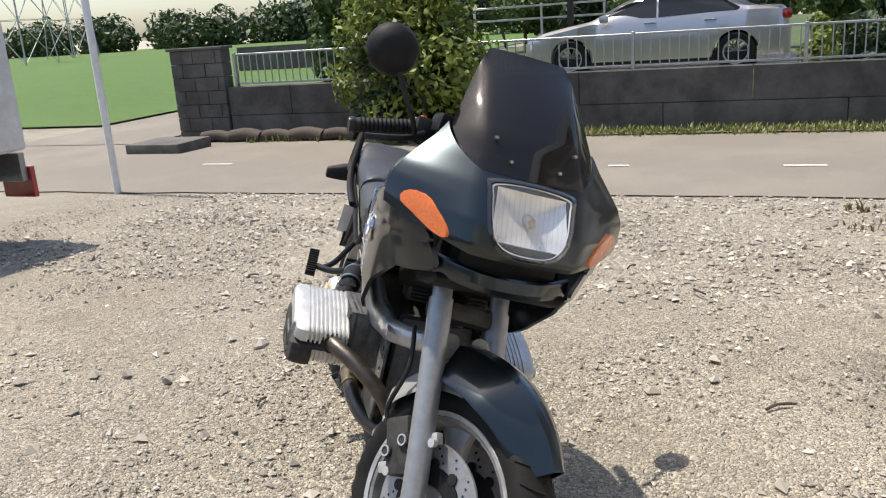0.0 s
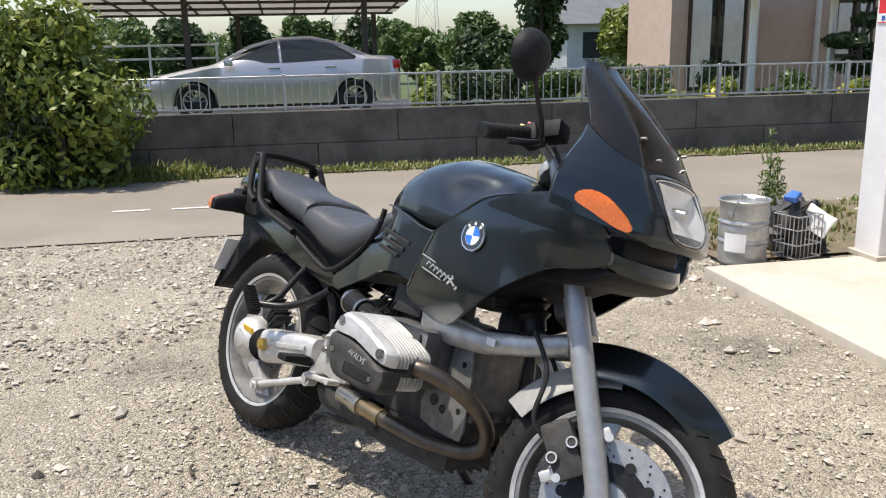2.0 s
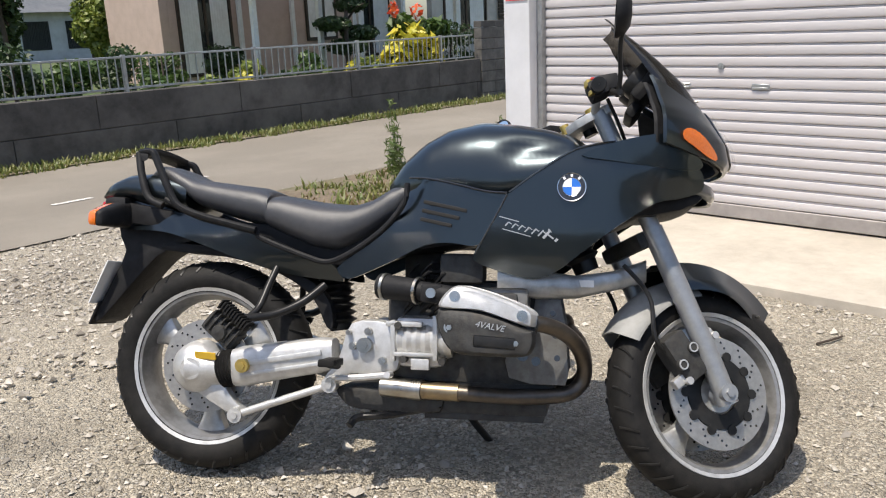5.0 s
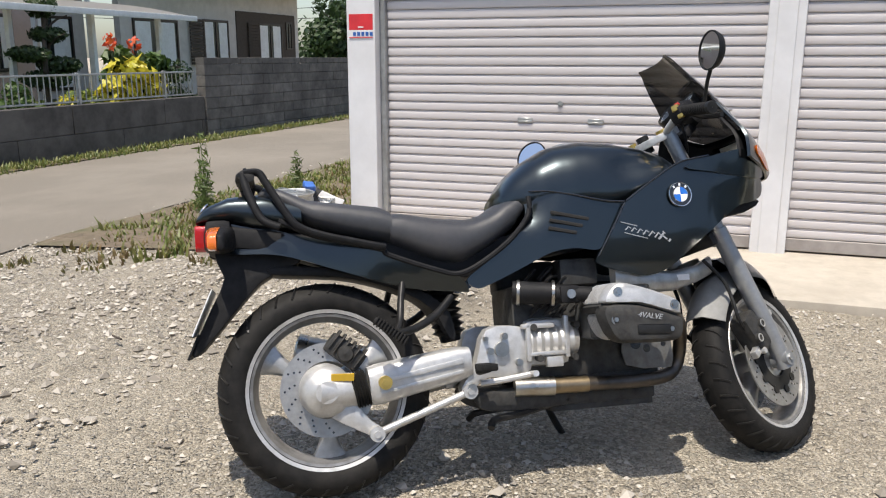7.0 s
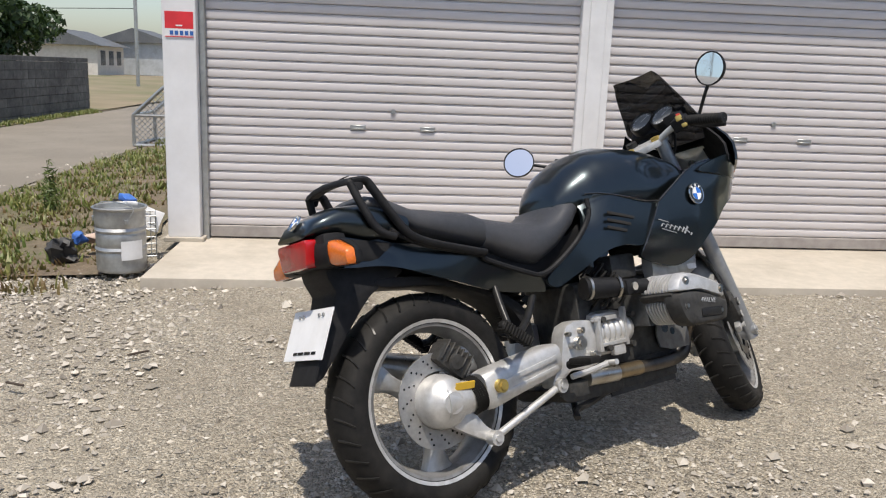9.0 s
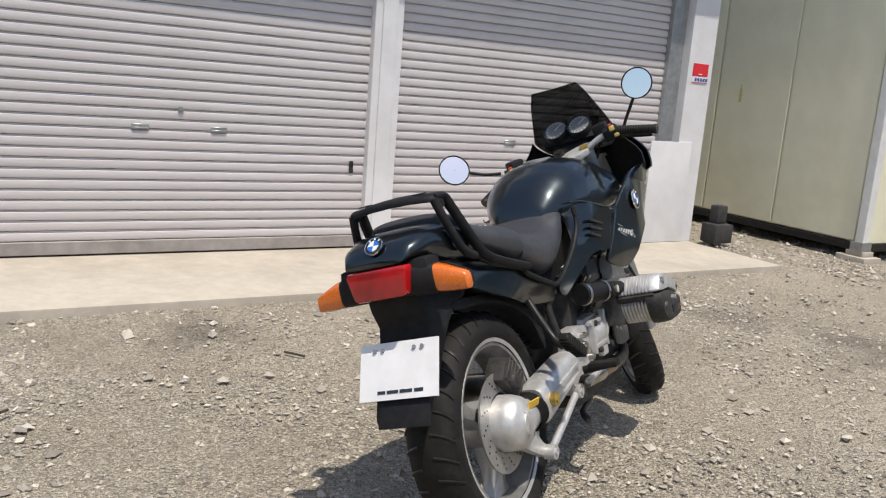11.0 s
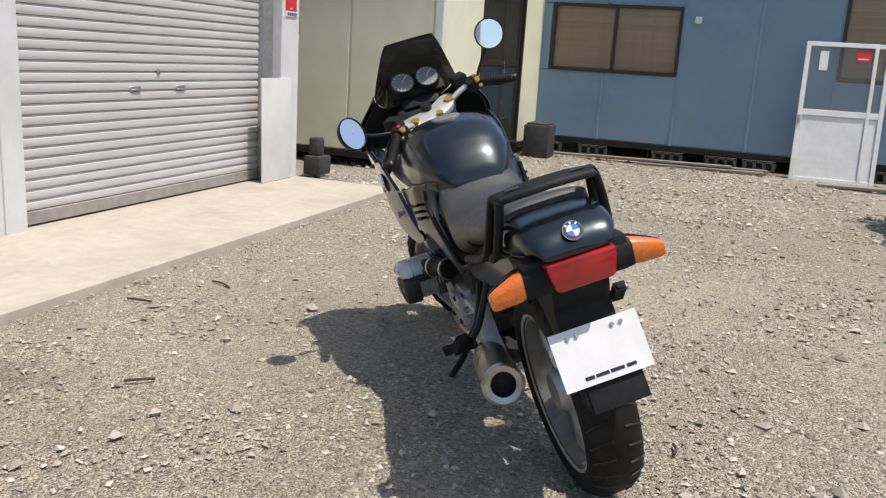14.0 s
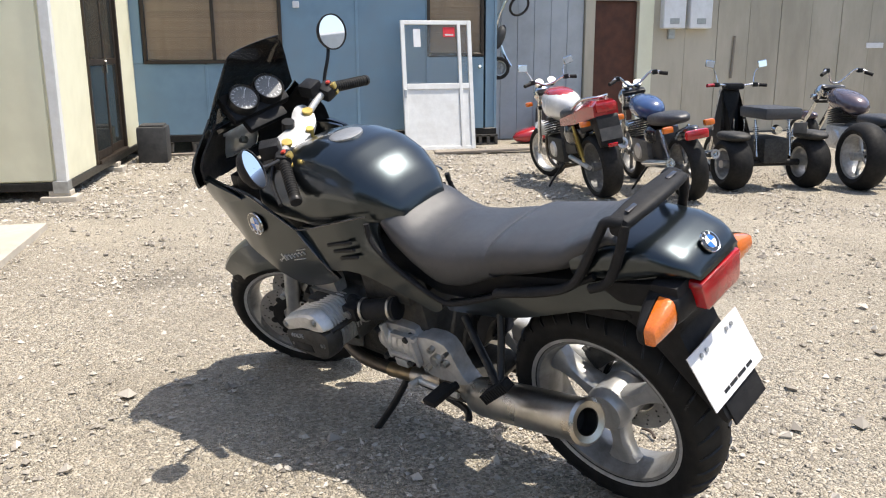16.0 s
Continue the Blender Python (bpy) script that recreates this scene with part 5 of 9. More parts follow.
for k in range(9):
    x = 3.2 + 0.72 * k + 0.2 * rngg.random()
    p = thing("flower_pot", pose(x, 12.0 + 0.3 * rngg.random(), GZ), "small clay flower pot with a leafy plant", "flower pot", "flower pots")
    b = bm_new()
    lathe(b, [(0.001, 0), (0.09, 0), (0.13, 0.2), (0.14, 0.2), (0.14, 0.235), (0.12, 0.235), (0.11, 0.2), (0.001, 0.2)], 16)
    part("pot", b, "pinkplaster" if k % 2 else "whitetrim", p)
    crown("plant", np.random.default_rng(200 + k), [(0, 0, 0.34)], [(0.18, 0.18, 0.16)], 160, 0.045, ("leaf", "leafyellow", "leafbright")[k % 3], p)

# lane side bits: ditch block, log rubble, white pole, weeds
b = bm_new()
box(b, -8.32, -7.45, 9.75, 10.5, -0.3, -0.07, 0.02)
tagged(part("ditch_cover", b, "block"), "concrete ditch cover slab at the corner", "concrete block")
t = thing("log_pile", pose(0, 0, 0), "row of rotting cut logs along the wall", "logs")
for k in range(5):
    b = bm_new()
    x = -7.9 + 0.5 * k
    tube(b, [(x, 10.95, -0.16), (x + 0.25, 10.97, -0.13), (x + 0.52, 10.93, -0.17)], 0.085 + 0.02 * (k % 2), 10, 4)
    part("log", b, "darkwood", t)
b = bm_new()
tube(b, [(-6.17, 7.05, -0.16), (-6.17, 7.05, 1.4), (-6.17, 7.05, 3.6)], 0.036, 12, 2)
tagged(part("white_pole", b, "whitetrim"), "slim white marker pole at the lane edge", "pole")
rngw = np.random.default_rng(21)
def tufts(n, x0, x1, y0, y1, per=26, r=0.07):
    out = []
    for _ in range(n):
        x, y = rngw.uniform(x0, x1), rngw.uniform(y0, y1)
        for _ in range(per):
            q = rngw.normal(scale=r, size=2)
            out.append((x + q[0], y + q[1], ground_z(y + q[1]) - 0.005))
    return out
tagged(grass("grass", rngw, tufts(420, 1.2, 12, 5.2, 6.95), 0.085, "grassblade"), "rank grass beside the lane", "grass", kind="stuff")
tagged(grass("dry_grass", rngw, tufts(170, 0.3, 8, 5.0, 6.8), 0.07, "drygrass"), "dry reddish weeds beside the lane", "grass", kind="stuff")
tagged(grass("grass", rngw, tufts(1000, -7, 20, 10.9, 11.28, 20, 0.07), 0.10, "grassblade"), "grass along the foot of the wall", "grass", kind="stuff")
tagged(grass("grass", rngw, tufts(30, -3.6, -2.7, 10.95, 11.2, 40, 0.1), 0.2, "grassblade"), "thick tuft of grass at the wall", "grass", kind="stuff")
tagged(grass("grass", rngw, tufts(5, 0.55, 1.2, 5.4, 6.3, 24, 0.05), 0.12, "grassblade"), "small green tufts in the gravel", "grass", kind="stuff")
for k, (x, y, h) in enumerate(((1.95, 6.2, 0.75), (2.1, 6.32, 0.5), (3.3, 6.1, 0.45))):
    t = thing("weed", pose(x, y, ground_z(y)), "tall green roadside weed", "weed", "tall weeds")
    b = bm_new()
    tube(b, [(0, 0, -0.02), (0.01, 0.01, h * 0.5), (0.0, 0.03, h)], 0.006, 6, 4, r_end=0.002)
    part("stem", b, "leafweed", t)
    crown("leaves", np.random.default_rng(300 + k), [(0, 0.01, h * q) for q in (0.2, 0.35, 0.5, 0.65, 0.8, 0.95)], [0.085, 0.085, 0.075, 0.06, 0.045, 0.03], 260, 0.040, "leafweed", t, aspect=0.16, hollow=0.1)

# far things
rngt = np.random.default_rng(60)
v, f = leaves(rngt, [(x, 105 + 8 * rngt.random(), 1.4 + 1.0 * rngt.random()) for x in np.linspace(-120, -20, 60)], [(2.5 + 2 * rngt.random(), 2, 1.8 + 2.0 * rngt.random()) for _ in range(60)], 16000, 0.45)
tagged(raw("far_wood", v.tolist(), f.tolist(), "leafdark"), "row of far dark trees behind the fields", "trees", kind="stuff")
v, f = leaves(rngt, [(x, 70 + 10 * rngt.random(), 1.2 + 0.5 * rngt.random()) for x in np.linspace(-25, 40, 50)], [(2.2 + 2 * rngt.random(), 2, 1.2 + 0.9 * rngt.random()) for _ in range(50)], 14000, 0.35)
tagged(raw("far_wood", v.tolist(), f.tolist(), "leaf"), "far trees behind the gardens", "trees", kind="stuff")
v, f = leaves(rngt, [(x, 0.36 * x + 8 + 14 * rngt.random(), 1.6) for x in np.linspace(110, 200, 60)], [(5, 4, 3.0 + 3.5 * rngt.random()) for _ in range(60)], 12000, 0.5)
tagged(raw("far_wood", v.tolist(), f.tolist(), "leafdark"), "far wooded rise beyond the fields", "trees", kind="stuff")


def pylon(x, y, h, w, seed):
    t = thing("pylon", pose(x, y, -0.2), "grey steel lattice power pylon far off", "pylon", "pylons")
    corners = [(-1, -1), (1, -1), (1, 1), (-1, 1)]
    for cx, cy in corners:
        b = bm_new()
        rod(b, (cx * w, cy * w, 0), (cx * w * 0.25, cy * w * 0.25, h), 0.06, 0.05, 6)
        part("leg", b, "galv", t)
    n = 6
    for k in range(n):
        a, c = k / n, (k + 1) / n
        b = bm_new()
        for i in range(4):
            p, q = corners[i], corners[(i + 1) % 4]
            s0, s1 = w * (1 - 0.75 * a), w * (1 - 0.75 * c)
            rod(b, (p[0] * s0, p[1] * s0, h * a), (q[0] * s1, q[1] * s1, h * c), 0.028, None, 5)
            rod(b, (q[0] * s0, q[1] * s0, h * a), (p[0] * s1, p[1] * s1, h * c), 0.028, None, 5)
            rod(b, (p[0] * s1, p[1] * s1, h * c), (q[0] * s1, q[1] * s1, h * c), 0.028, None, 5)
        part("bracing", b, "galv", t)


pylon(-63, 62, 24, 2.0, 1)
pylon(-74, 80, 26, 2.0, 2)
pylon(8, 131, 34, 2.6, 3)
pylon(30, 190, 40, 2.6, 4)
sh = thing("field_shelter", pose(-15.6, 33, -0.14), "open dark timber shelter by the field", "shelter")
for x in (0, 3.4):
    for y in (0, 2):
        piece(sh, "post", "darkwood", x - 0.07, x + 0.07, y - 0.07, y + 0.07, 0, 2.1)
piece(sh, "roof", "darkwood", -0.4, 4.2, -0.4, 2.5, 2.1, 2.22)
cast_wall("field_wall", -20, -12.0, 30.8, 31, -0.2, 0.75, "concrete", "low concrete wall at the field edge", 0.32, 2)
for k, (x, y, w, d, h, mt) in enumerate(((-62, 110, 12, 8, 4.5, "plaster"), (-48, 112, 9, 8, 4, "plaster"), (74, 28, 8, 7, 2.6, "plaster"), (84, 24, 7, 7, 3.2, "bluegrey"), (12.5, 42, 7, 6, 2.6, "bluegrey"))):
    h_ = thing("far_house", pose(x, y, -0.2), "plain far house with a dark low roof", "house", "far houses")
    piece(h_, "wall", mt, 0, w, 0, d, 0, h)
    b = bm_new()
    prism(b, [(-0.6, h), (d + 0.6, h), (d / 2, h + 1.4)], -0.5, w + 0.5, "x")
    part("roof", b, "rooftile", h_, smooth=0)
    for j in range(3):
        piece(h_, "window", "window", w * (0.12 + 0.3 * j), w * (0.12 + 0.3 * j) + 1.3, -0.03, 0.0, 0.9, 2.2)
b = bm_new()
tube(b, [(44.4, 16.5, -0.3), (44.4, 16.5, 4), (44.4, 16.5, 9)], 0.10, 8, 2)
t = tagged(part("utility_pole", b, "galv"), "slim grey utility pole with wires", "utility pole")
for z in (7.2, 7.8, 6.6):
    b = bm_new()
    tube(b, [(44.4, 16.5, z - 2.6), (40, 34, z - 3.2), (30, 60, z - 2)], 0.02, 5, 8)
    tagged(part("overhead_wire", b, "blackmetal"), "thin black overhead power wire", "wire", "overhead wires")

# small lorry at the lot's edge
tr = thing("lorry", pose(-6.9, 2.0, 0), "white light lorry, its corner and tail lamp showing", "lorry")
piece(tr, "bed", "whitepaint", 0.0, 1.85, 0.0, 3.0, 0.62, 1.75, bev=0.02)
piece(tr, "chassis", "blackmetal", 0.2, 1.6, 0.1, 2.9, 0.42, 0.6)
piece(tr, "tail_lamp", "redlens", 1.55, 1.83, 3.0, 3.04, 0.28, 0.5)
piece(tr, "bumper", "galv", 0.1, 1.8, 2.95, 3.0, 0.4, 0.6)
wheel_simple(tr, (1.5, 2.2, 0.31), 0.31, 0.18, 1)
wheel_simple(tr, (0.3, 2.2, 0.31), 0.31, 0.18, -1)


# ---- the sports tourer ----
TRUE = pose(0, -0.042, 0, 0, 0, 1.23) @ pose(0, 0, 0, -2.21, 0, 0)   # squares the middle plane of the bike to both its ends
SQ = TRUE.inverted()   # carries what was laid out on the right flank into that plane
BIKE = Matrix.Translation((-1.800, 3.253, -0.013)) @ pose(0, 0, 0, 0, 0, -59.0) @ pose(0, 0, 0, -16.6, 0, 0) @ TRUE
bike = thing("motorcycle", BIKE, "dark blue-green half-faired touring motorcycle leaning on its side stand", "motorcycle")
FC = Vector((1.442, 0.004, 0.276))      # front axle
RC = Vector((0.052, -0.006, 0.311))     # rear axle
RAKE = radians(24)
AX = Vector((-math.sin(RAKE), 0, math.cos(RAKE)))
STEER = Matrix.Translation(FC) @ Matrix.Rotation(radians(29.3), 4, AX) @ Matrix.Translation(-FC)
# frame of the fork: z runs up along the steering axis
FORK = Matrix.Translation(FC) @ AX.to_track_quat("Z", "Y").to_matrix().to_4x4()


SINGLE = {"cooling_ribs": "cooling_rib", "plate_bolts": "plate_bolt", "hose_clamps": "hose_clamp", "strap_slots": "strap_slot", "yoke_bolts": "yoke_bolt", "caliper_bolts": "caliper_bolt", "cover_bolts": "cover_bolt", "drive_bolts": "drive_bolt", "screen_screws": "screen_screw", "vent_slots": "vent_slot", "swingarm_ribs": "swingarm_rib", "print_bars": "print_bar", "tread_cuts": "tread_cut", "disc_holes": "disc_hole"}


def islands(bm):
    """The loose pieces of a bmesh, each as a bmesh of its own."""
    left, out = set(bm.verts), []
    while left:
        todo, seen = [left.pop()], set()
        while todo:
            v = todo.pop()
            seen.add(v)
            for e in v.link_edges:
                w = e.other_vert(v)
                if w in left:
                    left.discard(w)
                    todo.append(w)
        c = bm_new()
        new_v = {v: c.verts.new(v.co) for v in sorted(seen, key=lambda q: q.index)}
        done = set()
        for v in seen:
            for f in v.link_faces:
                if f not in done:
                    done.add(f)
                    c.faces.new([new_v[q] for q in f.verts])
        out.append(c)
    return out


def bpart(name, bm, mat, parent=None, label="", smooth=0.7, m=None):
    if m is not None:
        bm.transform(m)
    if name in SINGLE:
        bm.verts.index_update()
        pieces = sorted(islands(bm), key=lambda c: tuple(sum((v.co for v in c.verts), Vector()) / len(c.verts)))
        bm.free()
        return [part(SINGLE[name], c, mat, parent or bike, label, smooth) for c in pieces][0]
    return part(name, bm, mat, parent or bike, label, smooth)


def both(name, bm, mat, parent=None, label="", smooth=0.7, m=None):
    bm.transform(SQ)
    o = mirrored(bm)
    return bpart(name, bm, mat, parent, label, smooth, m), bpart(name, o, mat, parent, label, smooth, m)


WH = pose(0, 0, 0, 90, 0, 0)   # wheel axis along y


def tyre_mesh(r, w, rimr, grooves):
    b = bm_new()
    prof = []
    for k in range(15):
        a = math.pi * (k / 14 - 0.5)
        prof.append((rimr + (r - rimr) * (0.30 + 0.70 * math.cos(a) ** 0.75), w / 2 * math.sin(a)))
    prof = [(rimr - 0.004, -w * 0.40), (rimr + 0.012, -w * 0.45)] + prof + [(rimr + 0.012, w * 0.45), (rimr - 0.004, w * 0.40)]
    lathe(b, prof, 72, WH, True)
    bmesh.ops.recalc_face_normals(b, faces=b.faces)
    return b


def tread(r, w, rimr, n):
    """Dark slanting tread cuts as slim raised lips along the shoulders."""
    b = bm_new()
    for k in range(n):
        for s in (-1, 1):
            pts = []
            for q in range(5):
                u = 0.16 + 0.6 * q / 4
                a = math.pi / 2 * u * s
                rr = rimr + (r - rimr) * (0.30 + 0.70 * math.cos(a) ** 0.75) + 0.0006
                th = 2 * math.pi * (k + (0.5 if s > 0 else 0)) / n + 0.16 * u * u + 0.05
                pts.append(WH @ Vector((rr * math.cos(th), rr * math.sin(th), w / 2 * math.sin(a))))
            tube(b, pts, 0.0036, 4, 1)
    return b


def rim_mesh(r, w, spokes, sw, off=0.0):
    b = bm_new()
    lathe(b, [(r + 0.008, -w / 2), (r + 0.010, -w / 2 + 0.006), (r - 0.004, -w / 2 + 0.014), (r - 0.014, -w * 0.22), (r - 0.018, 0), (r - 0.014, w * 0.22), (r - 0.004, w / 2 - 0.014), (r + 0.010, w / 2 - 0.006), (r + 0.008, w / 2), (r - 0.012, w / 2 - 0.004), (r - 0.024, w * 0.2), (r - 0.028, 0), (r - 0.024, -w * 0.2), (r - 0.012, -w / 2 + 0.004)], 64, WH, True)
    bmesh.ops.recalc_face_normals(b, faces=b.faces)
    return b


def spoke_mesh(r, sw, th, a):
    """One broad hollow-backed spoke that widens to the rim."""
    b = bm_new()
    ra, rb = 0.045, r - 0.020
    rings = []
    for k in range(7):
        t = k / 6
        rr = ra + (rb - ra) * t
        hw = sw * (0.62 - 0.25 * math.sin(math.pi * t) + 0.42 * t ** 3)
        hz = th * (0.62 - 0.2 * t)
        ring = []
        for q in range(12):
            an = 2 * math.pi * q / 12
            c, s = math.cos(an), math.sin(an)
            ring.append(Vector((rr, hw * math.copysign(abs(c) ** 0.6, c), hz * math.copysign(abs(s) ** 0.6, s))))
        rings.append(ring)
    loft(b, rings)
    bmesh.ops.recalc_face_normals(b, faces=b.faces)
    b.transform(WH @ pose(0, 0, 0, 0, 0, a))
    return b


def disc_mesh(r, ri, y, holes=15):
    b = bm_new()
    m = WH @ pose(0, 0, -y)
    lathe(b, [(ri, -0.0025), (r, -0.0025), (r, 0.0025), (ri, 0.0025)], 64, m, True)
    bmesh.ops.recalc_face_normals(b, faces=b.faces)
    h = bm_new()
    for k in range(holes):
        for j in range(3):
            a = 2 * math.pi * (k + j * 0.22) / holes
            rr = ri + (r - ri) * (0.25 + 0.25 * j)
            rod(h, m @ Vector((rr * math.cos(a), rr * math.sin(a), -0.0033)), m @ Vector((rr * math.cos(a), rr * math.sin(a), 0.0033)), 0.0032, None, 8)
    return b, h


def make_wheel(name, c, r, w, rimr, rw, n, m, front):
    t = new(name)
    t.parent = bike
    t.empty_display_size = 0.05
    mm = m @ Matrix.Translation(c)
    ty = bpart("tyre", tyre_mesh(r, w, rimr, n), "rubber", t, m=mm)
    bpart("tread_cuts", tread(r, w, rimr, n), "blackmetal", ty, m=mm)
    rm = bpart("rim", rim_mesh(rimr, rw, 3, 0.05), "rimdirty", t, m=mm)
    for q in (-1, 1):
        b = bm_new()
        lathe(b, [(rimr - 0.002, q * (rw / 2 + 0.0008)), (rimr + 0.008, q * (rw / 2 + 0.004)), (rimr + 0.012, q * (rw / 2 - 0.003)), (rimr - 0.001, q * (rw / 2 - 0.005))], 64, WH, True)
        bmesh.ops.recalc_face_normals(b, faces=b.faces)
        bpart("rim_lip", b, "alu", rm, "bright rim edge", m=mm)
    for k in range(3):
        bpart("spoke", spoke_mesh(rimr, 0.052, 0.042 if front else 0.055, (110 if front else 30) + 120 * k), "rim", t, m=mm)
    b = bm_new()
    lathe(b, [(0.001, -0.06), (0.05, -0.06), (0.062, -0.04), (0.062, 0.04), (0.05, 0.06), (0.001, 0.06)], 32, WH)
    bpart("hub", b, "rim", t, m=mm)
    for s in ((-1, 1) if front else (-1,)):
        b, h = disc_mesh(0.146 if front else 0.132, 0.096 if front else 0.08, s * 0.062)
        d = bpart("brake_disc", b, "disc", t, m=mm)
        bpart("disc_holes", h, "blackemb", d, m=mm)
        if front:
            b = bm_new()
            for k in range(10):
                a = 2 * math.pi * k / 10
                rod(b, WH @ Vector((0.099 * math.cos(a), 0.099 * math.sin(a), -s * 0.062 - 0.007)), WH @ Vector((0.099 * math.cos(a), 0.099 * math.sin(a), -s * 0.062 + 0.007)), 0.013, None, 10)
            lathe(b, [(0.055, -s * 0.062 - 0.005), (0.094, -s * 0.062 - 0.005), (0.094, -s * 0.062 + 0.005), (0.055, -s * 0.062 + 0.005)], 40, WH, True)
            bmesh.ops.recalc_face_normals(b, faces=b.faces)
            bpart("disc_carrier", b, "blackmetal", d, m=mm)
    return t


make_wheel("rear_wheel", RC, 0.302, 0.148, 0.217, 0.122, 34, Matrix(), False)
make_wheel("front_wheel", FC, 0.281, 0.116, 0.206, 0.098, 34, STEER, True)

# --- front end, turned with the bars ---
def fk(x, y, z):
    """A point of the fork, z along the steering axis from the axle."""
    return FC + AX * z + Vector((math.cos(RAKE), 0, math.sin(RAKE))) * x + Vector((0, y, 0))
for s in (-1, 1):
    t = new("fork_leg")
    t.parent = bike
    b = bm_new()
    tube(b, [fk(-0.012, s * 0.100, -0.028), fk(-0.008, s * 0.100, 0.05), fk(-0.006, s * 0.102, 0.2), fk(-0.006, s * 0.102, 0.46)], 0.0275, 20, 4)
    bpart("slider", b, "fork", t, m=STEER)
    b = bm_new()
    rod(b, fk(-0.006, s * 0.102, 0.46), fk(-0.006, s * 0.102, 0.80), 0.0235, None, 20)
    bpart("stanchion", b, "fork", t, m=STEER)
    b = bm_new()
    rod(b, fk(-0.012, s * 0.128, 0.0), fk(-0.012, s * 0.07, 0.0), 0.024, None, 18)
    rod(b, fk(-0.012, s * 0.134, 0.0), fk(-0.012, s * 0.12, 0.0), 0.012, None, 6)
    bpart("axle_clamp", b, "fork", t, m=STEER)
    b = bm_new()
    cal = STEER @ Matrix.Translation(FC) @ pose(0, s * 0.078, 0)
    tbox(b, pose(-0.118, 0, 0.085, 0, -35, 0), 0.072, 0.066, 0.130, 0.014)
    for q in (-0.028, 0.028):
        rod(b, Vector((-0.118, 0, 0.085)) + Vector((q * 0.57, s * 0.03, q * 0.82)), Vector((-0.118, 0, 0.085)) + Vector((q * 0.57, s * 0.040, q * 0.82)), 0.015, None, 18)
    c = bpart("brake_caliper", b, "iron", bike, m=cal)
    b = bm_new()
    for q in (-0.028, 0.028):
        lathe(b, [(0.0095, 0), (0.013, 0), (0.013, 0.002), (0.0095, 0.002)], 20, pose(-0.118 + q * 0.57, s * 0.0405, 0.085 + q * 0.82, -90 * s, 0, 0), True)
    for q in (-0.075, 0.072):
        tbox(b, pose(-0.118 + q * 0.57 + 0.03, s * 0.012, 0.085 + q * 0.82, 0, -35, 0), 0.045, 0.022, 0.026, 0.006)
        rod(b, (-0.10 + q * 0.57 + 0.03, s * 0.022, 0.085 + q * 0.82), (-0.10 + q * 0.57 + 0.03, s * 0.034, 0.085 + q * 0.82), 0.010, None, 10)
    bpart("caliper_bolts", b, "alu", c, m=cal)
    b = bm_new()
    tube(b, [fk(-0.10, s * 0.085, 0.14), fk(-0.13, s * 0.10, 0.2), fk(-0.09, s * 0.09, 0.3), fk(-0.11, s * 0.07, 0.40)], 0.006, 8)
    bpart("brake_hose", b, "blackmetal", bike, m=STEER)
b = bm_new()
tbox(b, Matrix.Translation(fk(-0.03, 0, 0.44)) @ pose(0, 0, 0, 0, -24, 0), 0.06, 0.20, 0.045, 0.015)
bpart("fork_bridge", b, "iron", m=STEER)


def fender_rings(r_in, a0, a1, hw, drop, steps=18, lift=0.0, peak=0.012):
    rings = []
    for k in range(steps + 1):
        a = radians(a0 + (a1 - a0) * k / steps)
        t = k / steps
        rr = r_in + lift * t
        h = hw(t) if callable(hw) else hw
        ring_o, ring_i = [], []
        for q in range(11):
            u = q / 10 * 2 - 1
            off = -drop * max(0, abs(u) - 0.42) / 0.58 + peak * (1 - abs(u))
            for lst, d in ((ring_o, 0.0), (ring_i, -0.006)):
                p = rr + off + d
                lst.append(Vector((p * math.cos(a), h * u, p * math.sin(a))))
        rings.append(ring_o + ring_i[::-1])
    return rings


b = bm_new()
loft(b, fender_rings(0.306, 47, 112, lambda t: 0.040 + 0.058 * min(1, t * 1.7), 0.070, lift=0.048, peak=0.018))
bmesh.ops.recalc_face_normals(b, faces=b.faces)
bpart("front_fender", b, "paint", m=STEER @ Matrix.Translation(FC))
b = bm_new()
loft(b, fender_rings(0.306, 98, 152, 0.074, 0.045, lift=0.006))
bmesh.ops.recalc_face_normals(b, faces=b.faces)
bpart("inner_fender", b, "greyplastic", label="grey plastic rear half of the mudguard", m=STEER @ Matrix.Translation(FC))

# telelever arm, fixed to the engine
for s in (-1, 1):
    b = bm_new()
    pts = [(0.90, s * 0.15, 0.585, 0.05), (1.0, s * 0.150, 0.562, 0.038), (1.10, s * 0.13, 0.556, 0.030), (1.20, s * 0.095, 0.575, 0.026), (1.285, s * 0.035, 0.603, 0.03)]
    rings = []
    for x, y, z, h in pts:
        rings.append([Vector((x, y + math.cos(a) * 0.022, z + math.copysign(abs(math.sin(a)) ** 0.7, math.sin(a)) * h)) for a in np.linspace(0, 2 * math.pi, 13)[:-1]])
    loft(b, rings)
    bmesh.ops.recalc_face_normals(b, faces=b.faces)
    bpart("control_arm", b, "rim", label="silver painted suspension arm")
    b = bm_new()
    tbox(b, pose(1.125, s * 0.149, 0.565, 0, 0, s * 14), 0.045, 0.002, 0.018)
    bpart("arm_label", b, "white", smooth=0)
b = bm_new()
m, ln = axis_to((1.13, 0, 0.60), (1.02, 0, 0.86))
lathe(b, [(0.001, 0), (0.034, 0)] + [(0.050 if k % 2 else 0.036, 0.03 + 0.012 * k) for k in range(19)] + [(0.034, ln), (0.001, ln)], 18, m)
bpart("shock_absorber", b, "blackmetal")

